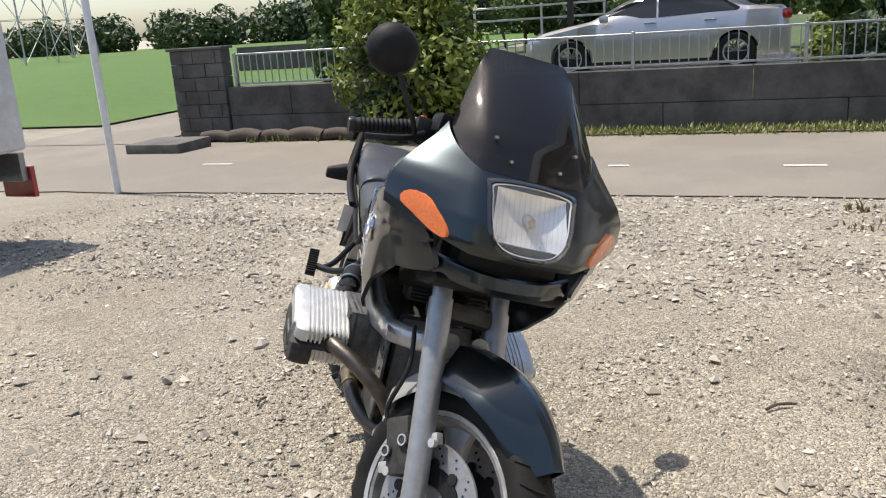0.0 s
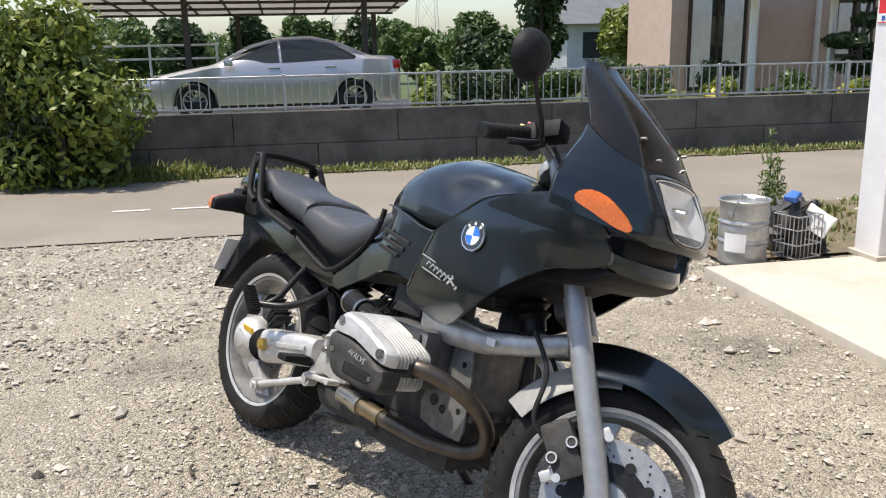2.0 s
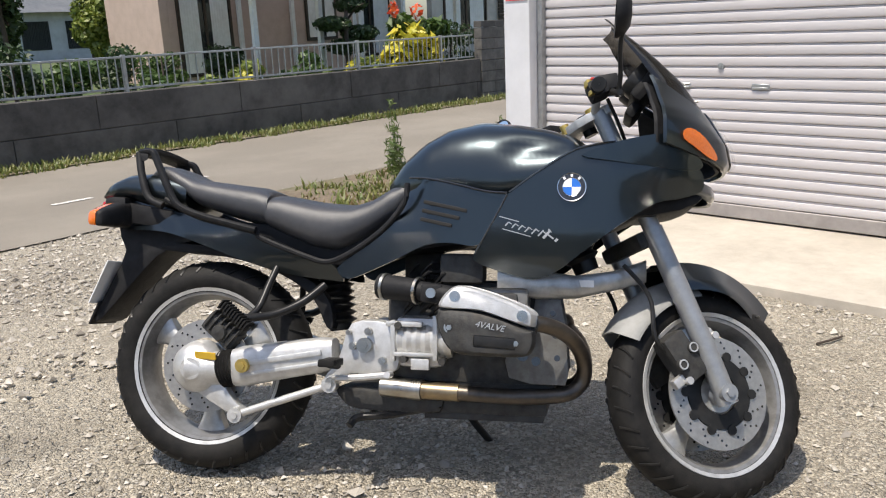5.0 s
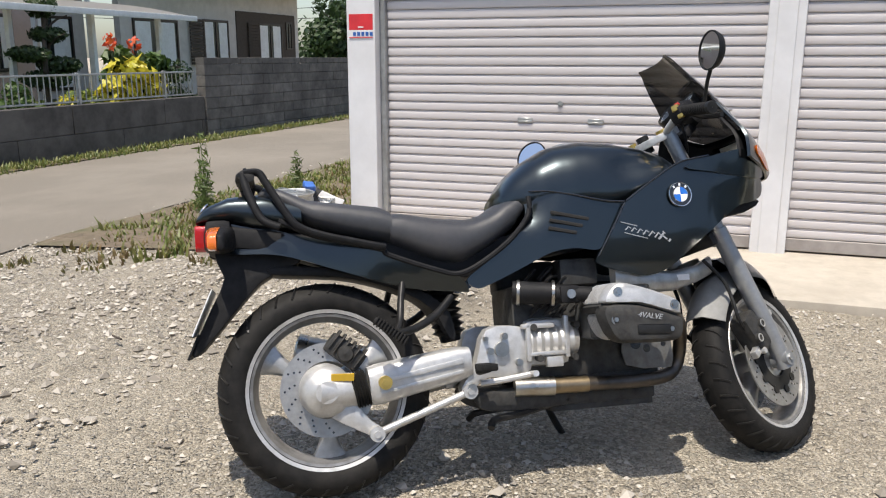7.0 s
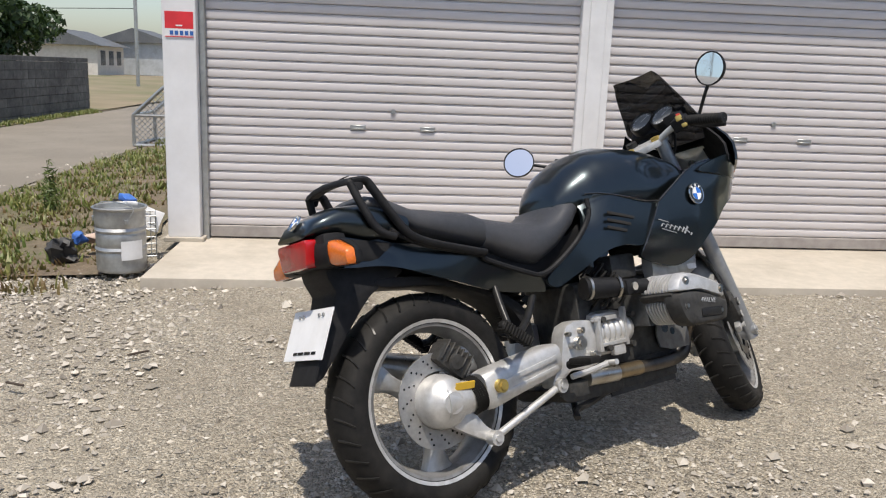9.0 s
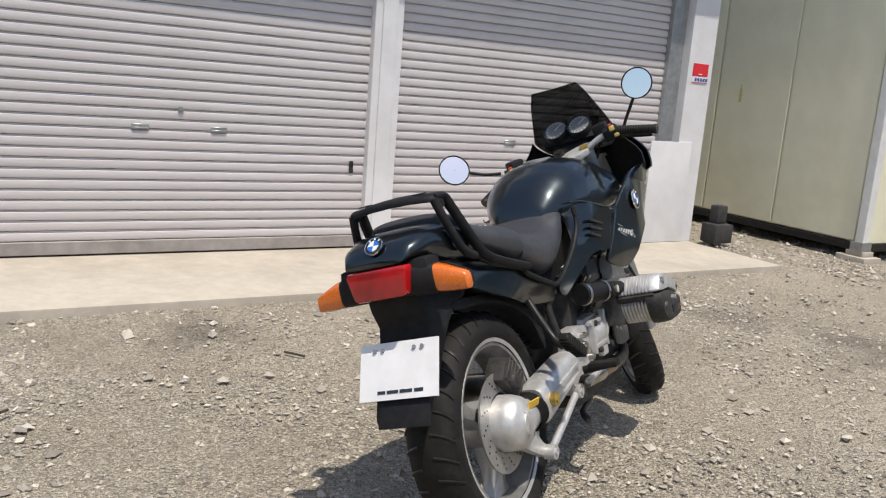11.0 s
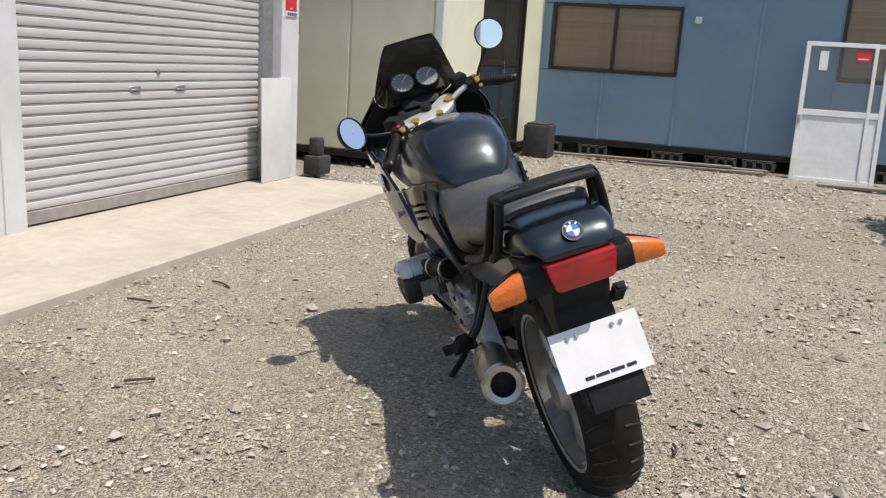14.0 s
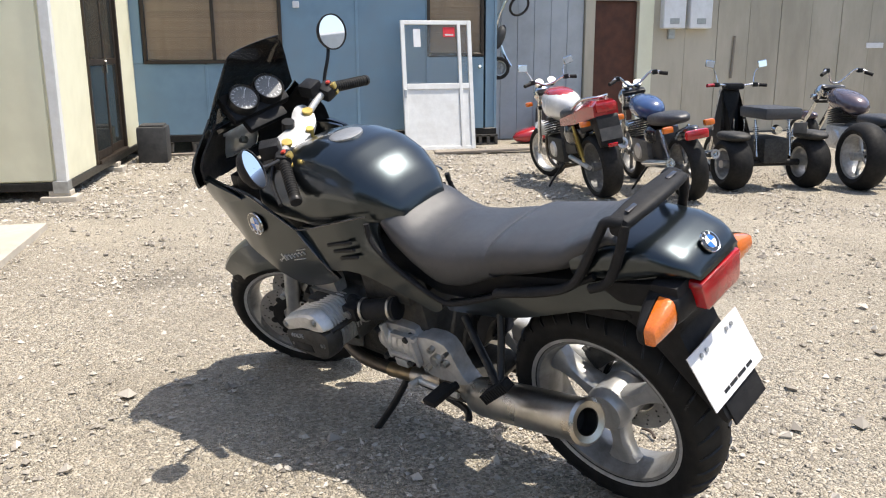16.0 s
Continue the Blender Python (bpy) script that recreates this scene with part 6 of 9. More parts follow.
# --- bodywork ---
def fairing_y(x, z):
    """The flank: it draws in towards the nose low down and flares out under the wing."""
    low = interp([(0.80, -0.190), (0.95, -0.214), (1.10, -0.231), (1.20, -0.227), (1.30, -0.199), (1.38, -0.152), (1.43, -0.115), (1.50, -0.08)], x)
    high = interp([(0.80, -0.190), (0.95, -0.214), (1.10, -0.231), (1.22, -0.235), (1.31, -0.226), (1.36, -0.205), (1.40, -0.172), (1.43, -0.148), (1.50, -0.10)], x)
    w = min(1.0, max(0.0, (z - 0.725) / 0.185))
    y = low + (high - low) * w * w * (3 - 2 * w)
    return y + interp([(0.55, 0.035), (0.62, 0.012), (0.70, 0.0), (0.85, 0.0), (0.95, 0.012), (1.0, 0.03)], z)
side_poly = smooth_poly([(0.935, 0.800), (1.02, 0.858), (1.105, 0.906), (1.22, 0.926), (1.31, 0.936), (1.35, 0.925), (1.385, 0.885), (1.415, 0.850), (1.415, 0.810), (1.36, 0.788), (1.30, 0.775), (1.21, 0.718), (1.12, 0.650), (1.055, 0.600), (0.995, 0.582), (0.915, 0.598), (0.850, 0.622), (0.842, 0.640), (0.87, 0.69), (0.905, 0.75)], 3)
b = panel(side_poly, fairing_y, 0.01, 0.022)
fr_, fl_ = both("side_fairing", b, "paint")
# wedge-shaped wing that overhangs the flank and runs into the nose
wing_poly = smooth_poly([(1.118, 0.892), (1.20, 0.922), (1.30, 0.942), (1.36, 0.935), (1.395, 0.900), (1.415, 0.872), (1.395, 0.858), (1.34, 0.858), (1.27, 0.866), (1.19, 0.878)], 3)
b = panel(wing_poly, lambda x, z: fairing_y(x, z) - 0.004 - 0.17 * max(0.0, z - 0.855), 0.010, 0.03)
both("fairing_wing", b, "paint")


NOSE = ((0.79, 1.405, 0.110, 1.265, 0.200), (0.83, 1.470, 0.120, 1.300, 0.246), (0.88, 1.500, 0.125, 1.315, 0.272), (0.93, 1.492, 0.124, 1.315, 0.279), (0.97, 1.468, 0.120, 1.315, 0.275),
        (1.00, 1.450, 0.117, 1.312, 0.258), (1.03, 1.428, 0.114, 1.305, 0.232), (1.07, 1.402, 0.110, 1.298, 0.195), (1.11, 1.375, 0.106, 1.285, 0.166))
SCREEN = ((1.02, 1.436, 0.114, 1.312, 0.222), (1.06, 1.410, 0.110, 1.302, 0.190), (1.10, 1.384, 0.107, 1.292, 0.166), (1.16, 1.326, 0.103, 1.255, 0.145), (1.20, 1.283, 0.100, 1.226, 0.130), (1.24, 1.236, 0.097, 1.200, 0.114), (1.276, 1.192, 0.092, 1.178, 0.098))


def shell(table, zb, zt, nv=16, n=33, thick=0.008, inset=0.0, lamp=False):
    """A faceted shell: a middle plane and two side planes, from height zb(u) to zt(u)."""
    def at(z, u):
        xc, yc, xs_, h = (float(np.interp(z, [r[0] for r in table], [r[k] for r in table])) for k in (1, 2, 3, 4))
        h, yc = h - inset, yc - inset * 0.5
        w = abs(u)
        if w < 0.45:
            t = w / 0.45
            x, y = xc - inset - 0.022 * t ** 2, yc * t
        else:
            t = (w - 0.45) / 0.55
            x, y = xc - inset - 0.022 + (xs_ - xc + 0.022) * t, yc + (h - yc) * (t + 0.28 * t * (1 - t))
        return Vector((x, math.copysign(y, u), z))
    b = bm_new()
    rows = []
    for j in range(nv):
        row = []
        for k in range(n):
            u = k / (n - 1) * 2 - 1
            lo, hi = zb(abs(u)), zt(abs(u))
            row.append(b.verts.new(at(lo + (hi - lo) * j / (nv - 1), u)))
        rows.append(row)
    for a, c in zip(rows, rows[1:]):
        for i in range(n - 1):
            mid = (a[i].co + c[i + 1].co) / 2
            if not (lamp and abs(mid.y) < 0.078 and 0.902 < mid.z < 1.004):
                b.faces.new((a[i], a[i + 1], c[i + 1], c[i]))
    ext = bmesh.ops.extrude_face_region(b, geom=list(b.faces))
    for v in [g for g in ext["geom"] if isinstance(g, bmesh.types.BMVert)]:
        v.co.x -= thick
        v.co.y *= 0.985
    bmesh.ops.recalc_face_normals(b, faces=b.faces)
    return b


def scuttle(w):
    return 1.032 + 0.072 * max(0.0, (w - 0.45) / 0.55)


b = shell(NOSE, lambda w: 0.862 + 0.046 * max(0.0, (w - 0.40) / 0.60), lambda w: scuttle(w) - 0.003, 22, 41, lamp=True)
nose = bpart("nose_fairing", b, "paint", smooth=0.6)
b = shell(NOSE, lambda w: 0.868 + 0.044 * max(0.0, (w - 0.40) / 0.60), lambda w: scuttle(w) - 0.02, 22, 41, inset=0.02, lamp=True)
bpart("cockpit_liner", b, "matte", nose)
b = shell(SCREEN, lambda w: scuttle(w) - 0.004, lambda w: 1.279 - 0.035 * w ** 4, 18, 33, 0.004)
bpart("windscreen", b, "screen", label="dark smoked windscreen", smooth=0.5)
b = bm_new()
for y, z in ((-0.09, 1.095), (-0.055, 1.055), (0.055, 1.055), (0.09, 1.095)):
    x = interp([(1.05, 1.416), (1.10, 1.382)], z)
    rod(b, (x - 0.01, y, z), (x + 0.003, y, z + 0.002), 0.0035, None, 8)
bpart("screen_screws", b, "steel")

# headlight: bowl, reflector, ribbed lens
def nose_x(z):
    return float(np.interp(z, [r[0] for r in NOSE], [r[1] for r in NOSE]))
hl = new("headlight")
hl.parent = bike
b = bm_new()
hpoly = smooth_poly([(-0.088, 1.014), (0.0, 1.022), (0.088, 1.014), (0.094, 0.99), (0.086, 0.922), (0.058, 0.886), (0.0, 0.878), (-0.058, 0.886), (-0.086, 0.922), (-0.094, 0.99)], 3)
rows = []
for q, d in ((1.06, -0.010), (1.05, 0.004), (0.97, 0.006), (0.93, -0.004)):
    rows.append([Vector((nose_x(0.95 + (z - 0.95) * q) + d - 1.5 * (y * q) ** 2, y * q, 0.95 + (z - 0.95) * q)) for y, z in hpoly])
loft(b, rows, caps=False)
bmesh.ops.recalc_face_normals(b, faces=b.faces)
bpart("lamp_surround", b, "blackemb", hl)
b = bm_new()
rows = []
for k in range(9):   # a dished reflector behind the lens
    q = 0.93 * (1 - k / 8.5)
    rows.append([Vector((nose_x(0.95 + (z - 0.95) * q) + 0.002 - 0.034 * (1 - (q / 0.93) ** 2) - 1.5 * (y * q) ** 2, y * q, 0.95 + (z - 0.95) * q)) for y, z in hpoly])
loft(b, rows, caps=False)
b.faces.new([b.verts.new(p) for p in rows[-1]])
bpart("reflector", b, "lampbowl", hl)
b = bm_new()
lathe(b, [(0.001, 0.030), (0.010, 0.028), (0.013, 0.010), (0.013, -0.02)], 20, pose(nose_x(0.95) - 0.032, 0.0, 0.95, 0, 90, 0))
bpart("bulb_shield", b, "steel", hl)
for k in range(15):
    b = bm_new()
    y = -0.077 + 0.011 * k
    zt, zb = 1.006 - 0.06 * abs(y), 0.892 + 0.30 * abs(y)
    box(b, 1.5125, 1.5138, y - 0.0006, y + 0.0006, zb, zt)
    for v in b.verts:
        v.co.x += nose_x(v.co.z) - 1.501 - 1.5 * v.co.y ** 2
    bpart("lens_rib", b, "lens", hl, "moulded rib of the lens", smooth=0)
b = bm_new()
prism(b, [(y * 0.95, 0.95 + (z - 0.95) * 0.95) for y, z in hpoly], 1.513, 1.518, "x")
for v in b.verts:
    v.co.x += nose_x(v.co.z) - 1.501 - 1.5 * v.co.y ** 2
bpart("lens", b, "lens", hl)

# front indicators, set flush in the nose
def ind_y(x, z):
    xc, yc, xs_, h = (float(np.interp(z, [r[0] for r in NOSE], [r[k] for r in NOSE])) for k in (1, 2, 3, 4))
    t = min(1.0, max(0.0, (xc - 0.022 - x) / (xc - 0.022 - xs_)))
    return -(yc + (h - yc) * (t + 0.28 * t * (1 - t))) - 0.006


ipoly = smooth_poly([(1.358, 0.942), (1.376, 0.952), (1.401, 0.945), (1.429, 0.920), (1.449, 0.892), (1.444, 0.879), (1.418, 0.888), (1.383, 0.908), (1.358, 0.922)], 2)
b = panel(ipoly, ind_y, 0.012, 0.015)
o = mirrored(b)
bpart("front_indicator", b, "amber", nose, "amber indicator lens")
bpart("front_indicator", o, "amber", nose, "amber indicator lens")
b = bm_new()
prism(b, smooth_poly([(1.20, 0.80), (1.36, 0.80), (1.42, 0.79), (1.36, 0.755), (1.22, 0.74)], 2), -0.15, 0.15, "y", 0.01)
bpart("lower_cowl", b, "matte")
# added black block: paints the dark of the recess between nose and lip
b = bm_new()
tbox(b, pose(1.33, 0, 0.835), 0.17, 0.23, 0.08, 0.02)
bpart("chin_duct", b, "matte")
b = bm_new()
rows = []
for k in range(17):   # painted lip under the nose, from flank to flank
    u = k / 8 - 1
    x, y, z = 1.392 + 0.062 * (1 - abs(u) ** 2.2), 0.152 * u, 0.800 + 0.012 * u * u
    rows.append([Vector((x, y, z - 0.018)), Vector((x + 0.010, y, z - 0.004)), Vector((x + 0.006, y, z + 0.020)), Vector((x - 0.004, y, z + 0.024)), Vector((x - 0.008, y, z - 0.014))])
loft(b, rows)
bmesh.ops.recalc_face_normals(b, faces=b.faces)
bpart("chin_lip", b, "paint")

# tank
rings = []
tops = [(0.585, 0.845), (0.626, 0.905), (0.681, 0.952), (0.755, 0.992), (0.847, 1.008), (0.937, 1.003), (1.028, 0.985), (1.092, 0.965), (1.13, 0.94)]
halfs = [(0.585, 0.08), (0.626, 0.118), (0.70, 0.158), (0.80, 0.180), (0.92, 0.193), (1.02, 0.203), (1.09, 0.203), (1.13, 0.18)]
bots = [(0.585, 0.80), (0.65, 0.79), (0.9, 0.77), (1.13, 0.80)]
for x in np.linspace(0.585, 1.13, 34):
    zt, h, zb = interp(tops, x), interp(halfs, x), interp(bots, x)
    ring = []
    for k in range(44):
        a = 2 * math.pi * k / 44
        c, s = math.cos(a), math.sin(a)
        zm = zb + 0.35 * (zt - zb)   # the shoulder
        yy = h * math.copysign(abs(c) ** (0.8 if s > 0 else 0.25), c)
        zz = zm + (zt - zm) * s ** 0.8 if s > 0 else zm - (zm - zb) * abs(s) ** 0.8
        dent = 0.024 * math.exp(-((x - 1.00) / 0.085) ** 4 - ((zz - 0.915 - 0.10 * (x - 1.0)) / 0.030) ** 2)
        ring.append(Vector((x, yy - math.copysign(dent, yy) * (abs(yy) > 0.05), zz)))
    rings.append(ring)
b = bm_new()
loft(b, rings)
bmesh.ops.recalc_face_normals(b, faces=b.faces)
tank = bpart("fuel_tank", b, "paint", smooth=1.0)
b = bm_new()
capm = pose(0.85, 0, 1.004, 0, -1, 0)
lathe(b, [(0.001, 0.006), (0.044, 0.0055), (0.050, 0.003), (0.050, -0.004)], 28, capm)
bpart("filler_cap", b, "disc", tank, "dull silver filler cap")

# side panels under the tank with vents, running into the tail
mid_poly = smooth_poly([(0.625, 0.850), (0.71, 0.842), (0.79, 0.826), (0.87, 0.806), (0.93, 0.800), (0.90, 0.742), (0.868, 0.684), (0.842, 0.664), (0.78, 0.672), (0.71, 0.664), (0.627, 0.626), (0.541, 0.588), (0.49, 0.572), (0.46, 0.60), (0.52, 0.645), (0.60, 0.712), (0.648, 0.775), (0.648, 0.83)], 3)
b = panel(mid_poly, lambda x, z: interp([(0.45, -0.15), (0.62, -0.165), (0.75, -0.187), (0.93, -0.198)], x) + 0.15 * max(0, z - 0.81) + 0.75 * max(0, 0.73 - x) * min(1, max(0, (z - 0.73) / 0.10)), 0.012, 0.03)
both("side_panel", b, "paint")
b = bm_new()
for k in range(3):
    x0, z0 = 0.716 - 0.012 * k, 0.777 - 0.021 * k
    m = pose(x0 + 0.05, -0.1915, z0 - 0.010, 0, 12, 0)
    tbox(b, m, 0.118 - 0.016 * k, 0.008, 0.010, 0.003)
both("vent_slots", b, "darkin")
for pts in ([(0.66, 0.846), (0.71, 0.842), (0.79, 0.826), (0.87, 0.806), (0.93, 0.800)], [(0.93, 0.797), (0.903, 0.746), (0.87, 0.688), (0.846, 0.645)], [(0.935, 0.802), (1.02, 0.860), (1.105, 0.908), (1.20, 0.926)]):
    b = bm_new()
    tube(b, [(x, fairing_y(x, z) - 0.0005 if x > 0.8 else interp([(0.62, -0.130), (0.70, -0.172), (0.75, -0.187), (0.80, -0.190)], x), z) for x, z in pts], 0.0028, 6, 4)
    both("panel_gap", b, "blackemb")
tail_poly = smooth_poly([(0.47, 0.568), (0.44, 0.566), (0.29, 0.585), (0.13, 0.634), (-0.025, 0.686), (-0.10, 0.700), (-0.19, 0.705), (-0.245, 0.725), (-0.255, 0.79), (-0.19, 0.795), (-0.10, 0.776), (0.01, 0.742), (0.12, 0.722), (0.25, 0.684), (0.376, 0.632), (0.44, 0.612)], 3)
b = panel(tail_poly, lambda x, z: interp([(-0.26, -0.105), (-0.1, -0.125), (0.1, -0.14), (0.47, -0.152)], x) + interp([(0.56, 0.03), (0.62, 0.006), (0.70, 0.0), (0.80, 0.02)], z), 0.012, 0.035)
both("tail_panel", b, "paint")
# tail cowl
rings = []
for x in np.linspace(-0.285, 0.0, 14):
    zt = interp([(-0.285, 0.805), (-0.262, 0.838), (-0.195, 0.866), (-0.10, 0.872), (0.0, 0.85)], x)
    h = interp([(-0.285, 0.082), (-0.24, 0.108), (-0.1, 0.128), (0.0, 0.13)], x)
    zb = interp([(-0.285, 0.790), (-0.20, 0.786), (-0.12, 0.76), (0.0, 0.75)], x)
    ring = []
    for k in range(24):
        a = 2 * math.pi * k / 24
        c, s = math.cos(a), math.sin(a)
        ring.append(Vector((x, h * math.copysign(abs(c) ** 0.55, c), (zt + zb) / 2 + (zt - zb) / 2 * math.copysign(abs(s) ** 0.75, s))))
    rings.append(ring)
b = bm_new()
loft(b, rings)
bmesh.ops.recalc_face_normals(b, faces=b.faces)
bpart("tail_cowl", b, "paint", smooth=1.0)
b = bm_new()
prism(b, [(0.5, 0.60), (0.2, 0.62), (-0.05, 0.70), (-0.2, 0.72), (-0.2, 0.78), (0.2, 0.72), (0.6, 0.72), (0.75, 0.80), (0.9, 0.80), (0.9, 0.68), (0.6, 0.64)], -0.105, 0.105, "y", 0.01)
bpart("subframe_tray", b, "matte")


def seat_mesh(tops, bots, halfs, x0, x1, n=22):
    rings = []
    for x in np.linspace(x0, x1, n):
        zt, zb, h = interp(tops, x), interp(bots, x), interp(halfs, x)
        ring = []
        for k in range(26):
            a = 2 * math.pi * k / 26
            c, s = math.cos(a), math.sin(a)
            ring.append(Vector((x, h * math.copysign(abs(c) ** 0.6, c) * (1 - 0.18 * max(0, s) ** 2), (zt + zb) / 2 + (zt - zb) / 2 * math.copysign(abs(s) ** 0.62, s))))
        rings.append(ring)
    b = bm_new()
    loft(b, rings)
    bmesh.ops.recalc_face_normals(b, faces=b.faces)
    return b


b = seat_mesh([(0.245, 0.800), (0.275, 0.806), (0.388, 0.786), (0.49, 0.778), (0.545, 0.795), (0.59, 0.826), (0.635, 0.842), (0.655, 0.835)], [(0.245, 0.705), (0.30, 0.68), (0.376, 0.648), (0.45, 0.637), (0.54, 0.682), (0.62, 0.738), (0.655, 0.785)], [(0.245, 0.145), (0.38, 0.150), (0.50, 0.145), (0.60, 0.135), (0.655, 0.12)], 0.245, 0.655)
bpart("rider_seat", b, "seat", smooth=1.2)
b = seat_mesh([(-0.115, 0.872), (-0.10, 0.892), (-0.057, 0.886), (0.023, 0.850), (0.122, 0.838), (0.22, 0.826), (0.25, 0.812)], [(-0.115, 0.85), (-0.063, 0.83), (0.028, 0.768), (0.122, 0.738), (0.217, 0.714), (0.25, 0.71)], [(-0.115, 0.105), (-0.05, 0.122), (0.05, 0.138), (0.25, 0.146)], -0.115, 0.25)
bpart("pillion_seat", b, "seat", smooth=1.2)
# lip between seat and tail
b = bm_new()
tube(b, [(-0.06, -0.142, 0.79), (0.03, -0.148, 0.745), (0.12, -0.15, 0.722), (0.22, -0.153, 0.697), (0.24, -0.153, 0.680), (0.37, -0.157, 0.632), (0.44, -0.157, 0.618), (0.52, -0.160, 0.655), (0.60, -0.165, 0.715), (0.65, -0.167, 0.78), (0.655, -0.16, 0.83)], 0.008, 8, 4)
both("seat_trim", b, "matte")

# grab rail
for s in (-1, 1):
    b = bm_new()
    tube(b, [(-0.150, s * 0.115, 0.922), (-0.112, s * 0.122, 0.922), (-0.092, s * 0.128, 0.892), (-0.034, s * 0.145, 0.790), (0.0, s * 0.150, 0.758), (0.06, s * 0.154, 0.735), (0.14, s * 0.156, 0.715), (0.225, s * 0.156, 0.695)], 0.0135, 10, 5, flat=0.8)
    bpart("grab_rail", b, "matte")
    b = bm_new()
    tube(b, [(-0.155, s * 0.118, 0.92), (-0.14, s * 0.13, 0.862), (-0.108, s * 0.143, 0.79), (-0.06, s * 0.147, 0.765)], 0.011, 10, 5)
    bpart("rail_stay", b, "matte")
b = bm_new()
rings = []
for y, x, z, w, h in ((-0.128, -0.138, 0.908, 0.016, 0.012), (-0.118, -0.142, 0.924, 0.022, 0.009), (-0.06, -0.148, 0.930, 0.026, 0.009), (0, -0.15, 0.932, 0.027, 0.009), (0.06, -0.148, 0.930, 0.026, 0.009), (0.118, -0.142, 0.924, 0.022, 0.009), (0.128, -0.138, 0.908, 0.016, 0.012)):
    rings.append([Vector((x + w * math.copysign(abs(math.cos(a)) ** 0.5, math.cos(a)), y, z + h * math.copysign(abs(math.sin(a)) ** 0.5, math.sin(a)) + 0.25 * w * math.cos(a))) for a in np.linspace(0, 2 * math.pi, 17)[:-1]])
loft(b, rings)
bmesh.ops.recalc_face_normals(b, faces=b.faces)
gb = bpart("rail_bridge", b, "matte")
b = bm_new()
for y in (-0.08, 0.08):
    tbox(b, pose(-0.148, y, 0.9395, 0, -14, 0), 0.01, 0.035, 0.003, 0.001)
bpart("strap_slots", b, "blackemb", gb)

# tail lamp, indicators, number plate
b = bm_new()
prism(b, [(-0.079, 0.786), (0.079, 0.786), (0.084, 0.776), (0.072, 0.722), (0.064, 0.714), (-0.064, 0.714), (-0.072, 0.722), (-0.084, 0.776)], -0.290, -0.215, "x", 0.006)
bpart("tail_lamp", b, "redlens", label="red tail lamp lens")
b = bm_new()
tbox(b, pose(-0.225, 0, 0.752), 0.07, 0.25, 0.086, 0.018)
bpart("lamp_housing", b, "matte")
for s in (-1, 1):
    t = new("rear_indicator")
    t.parent = bike
    b = bm_new()
    rings = []
    for y, hx, hz in ((0.07, 0.045, 0.040), (0.115, 0.040, 0.037), (0.132, 0.036, 0.034)):
        rings.append([Vector((-0.222 + hx * math.copysign(abs(math.cos(a)) ** 0.5, math.cos(a)), s * y, 0.746 - 0.10 * (y - 0.07) + hz * math.copysign(abs(math.sin(a)) ** 0.5, math.sin(a)))) for a in np.linspace(0, 2 * math.pi, 17)[:-1]])
    loft(b, rings)
    bmesh.ops.recalc_face_normals(b, faces=b.faces)
    bpart("stalk", b, "matte", t)
    b = bm_new()
    rings = []
    for y, hx, hz in ((0.131, 0.034, 0.033), (0.150, 0.034, 0.032), (0.195, 0.024, 0.024), (0.209, 0.021, 0.020), (0.213, 0.015, 0.014)):
        rings.append([Vector((-0.222 - 0.10 * (y - 0.131) + hx * math.copysign(abs(math.cos(a)) ** 0.5, math.cos(a)), s * y, 0.741 - 0.22 * (y - 0.131) + hz * math.copysign(abs(math.sin(a)) ** 0.5, math.sin(a)))) for a in np.linspace(0, 2 * math.pi, 17)[:-1]])
    loft(b, rings)
    bmesh.ops.recalc_face_normals(b, faces=b.faces)
    o = b.copy()
    for v in b.verts:
        v.co.x = min(v.co.x, -0.219 - 0.10 * (abs(v.co.y) - 0.131))
    for v in o.verts:
        v.co.x = max(v.co.x * 1.0, -0.2185 - 0.10 * (abs(v.co.y) - 0.131)) + 0.002
        v.co.z = 0.738 + (v.co.z - 0.738) * 1.04
    bpart("lens", b, "amber", t, "amber indicator lens")
    bpart("indicator_shell", o, "matte", t)
b = bm_new()
hold = smooth_poly([(-0.24, 0.712), (-0.10, 0.71), (0.0, 0.68), (-0.05, 0.655), (-0.115, 0.622), (-0.185, 0.548), (-0.285, 0.435), (-0.308, 0.44), (-0.252, 0.56), (-0.215, 0.64)], 2)
prism(b, hold, -0.072, 0.072, "y", 0.008)
bpart("rear_mudguard", b, "matte")
PL = Matrix.Translation((-0.276, 0.0, 0.546)) @ pose(0, 0, 0, 0, 24, 0)
plate = new("number_plate")
plate.parent = bike
b = bm_new()
tbox(b, PL, 0.003, 0.218, 0.136, 0.0)
bpart("plate_sheet", b, "white", plate, "white blank number plate", smooth=0)
b = bm_new()
for y in (-0.066, -0.044, 0.044, 0.066):
    rod(b, PL @ Vector((-0.0015, y, 0.050)), PL @ Vector((-0.006, y, 0.050)), 0.005, None, 10)
bpart("plate_bolts", b, "galv", plate)
b = bm_new()
for y0, y1 in ((-0.092, -0.070), (-0.066, -0.034), (-0.030, 0.004), (0.010, 0.034)):
    tbox(b, PL @ pose(-0.0022, -(y0 + y1) / 2 - 0.035, -0.050), 0.0008, y1 - y0, 0.008)
bpart("print_bars", b, "blackemb", plate, smooth=0)
b = bm_new()
tbox(b, PL @ pose(0.012, -0.01, -0.095), 0.006, 0.14, 0.075, 0.002)
bpart("mud_flap", b, "matte", plate)


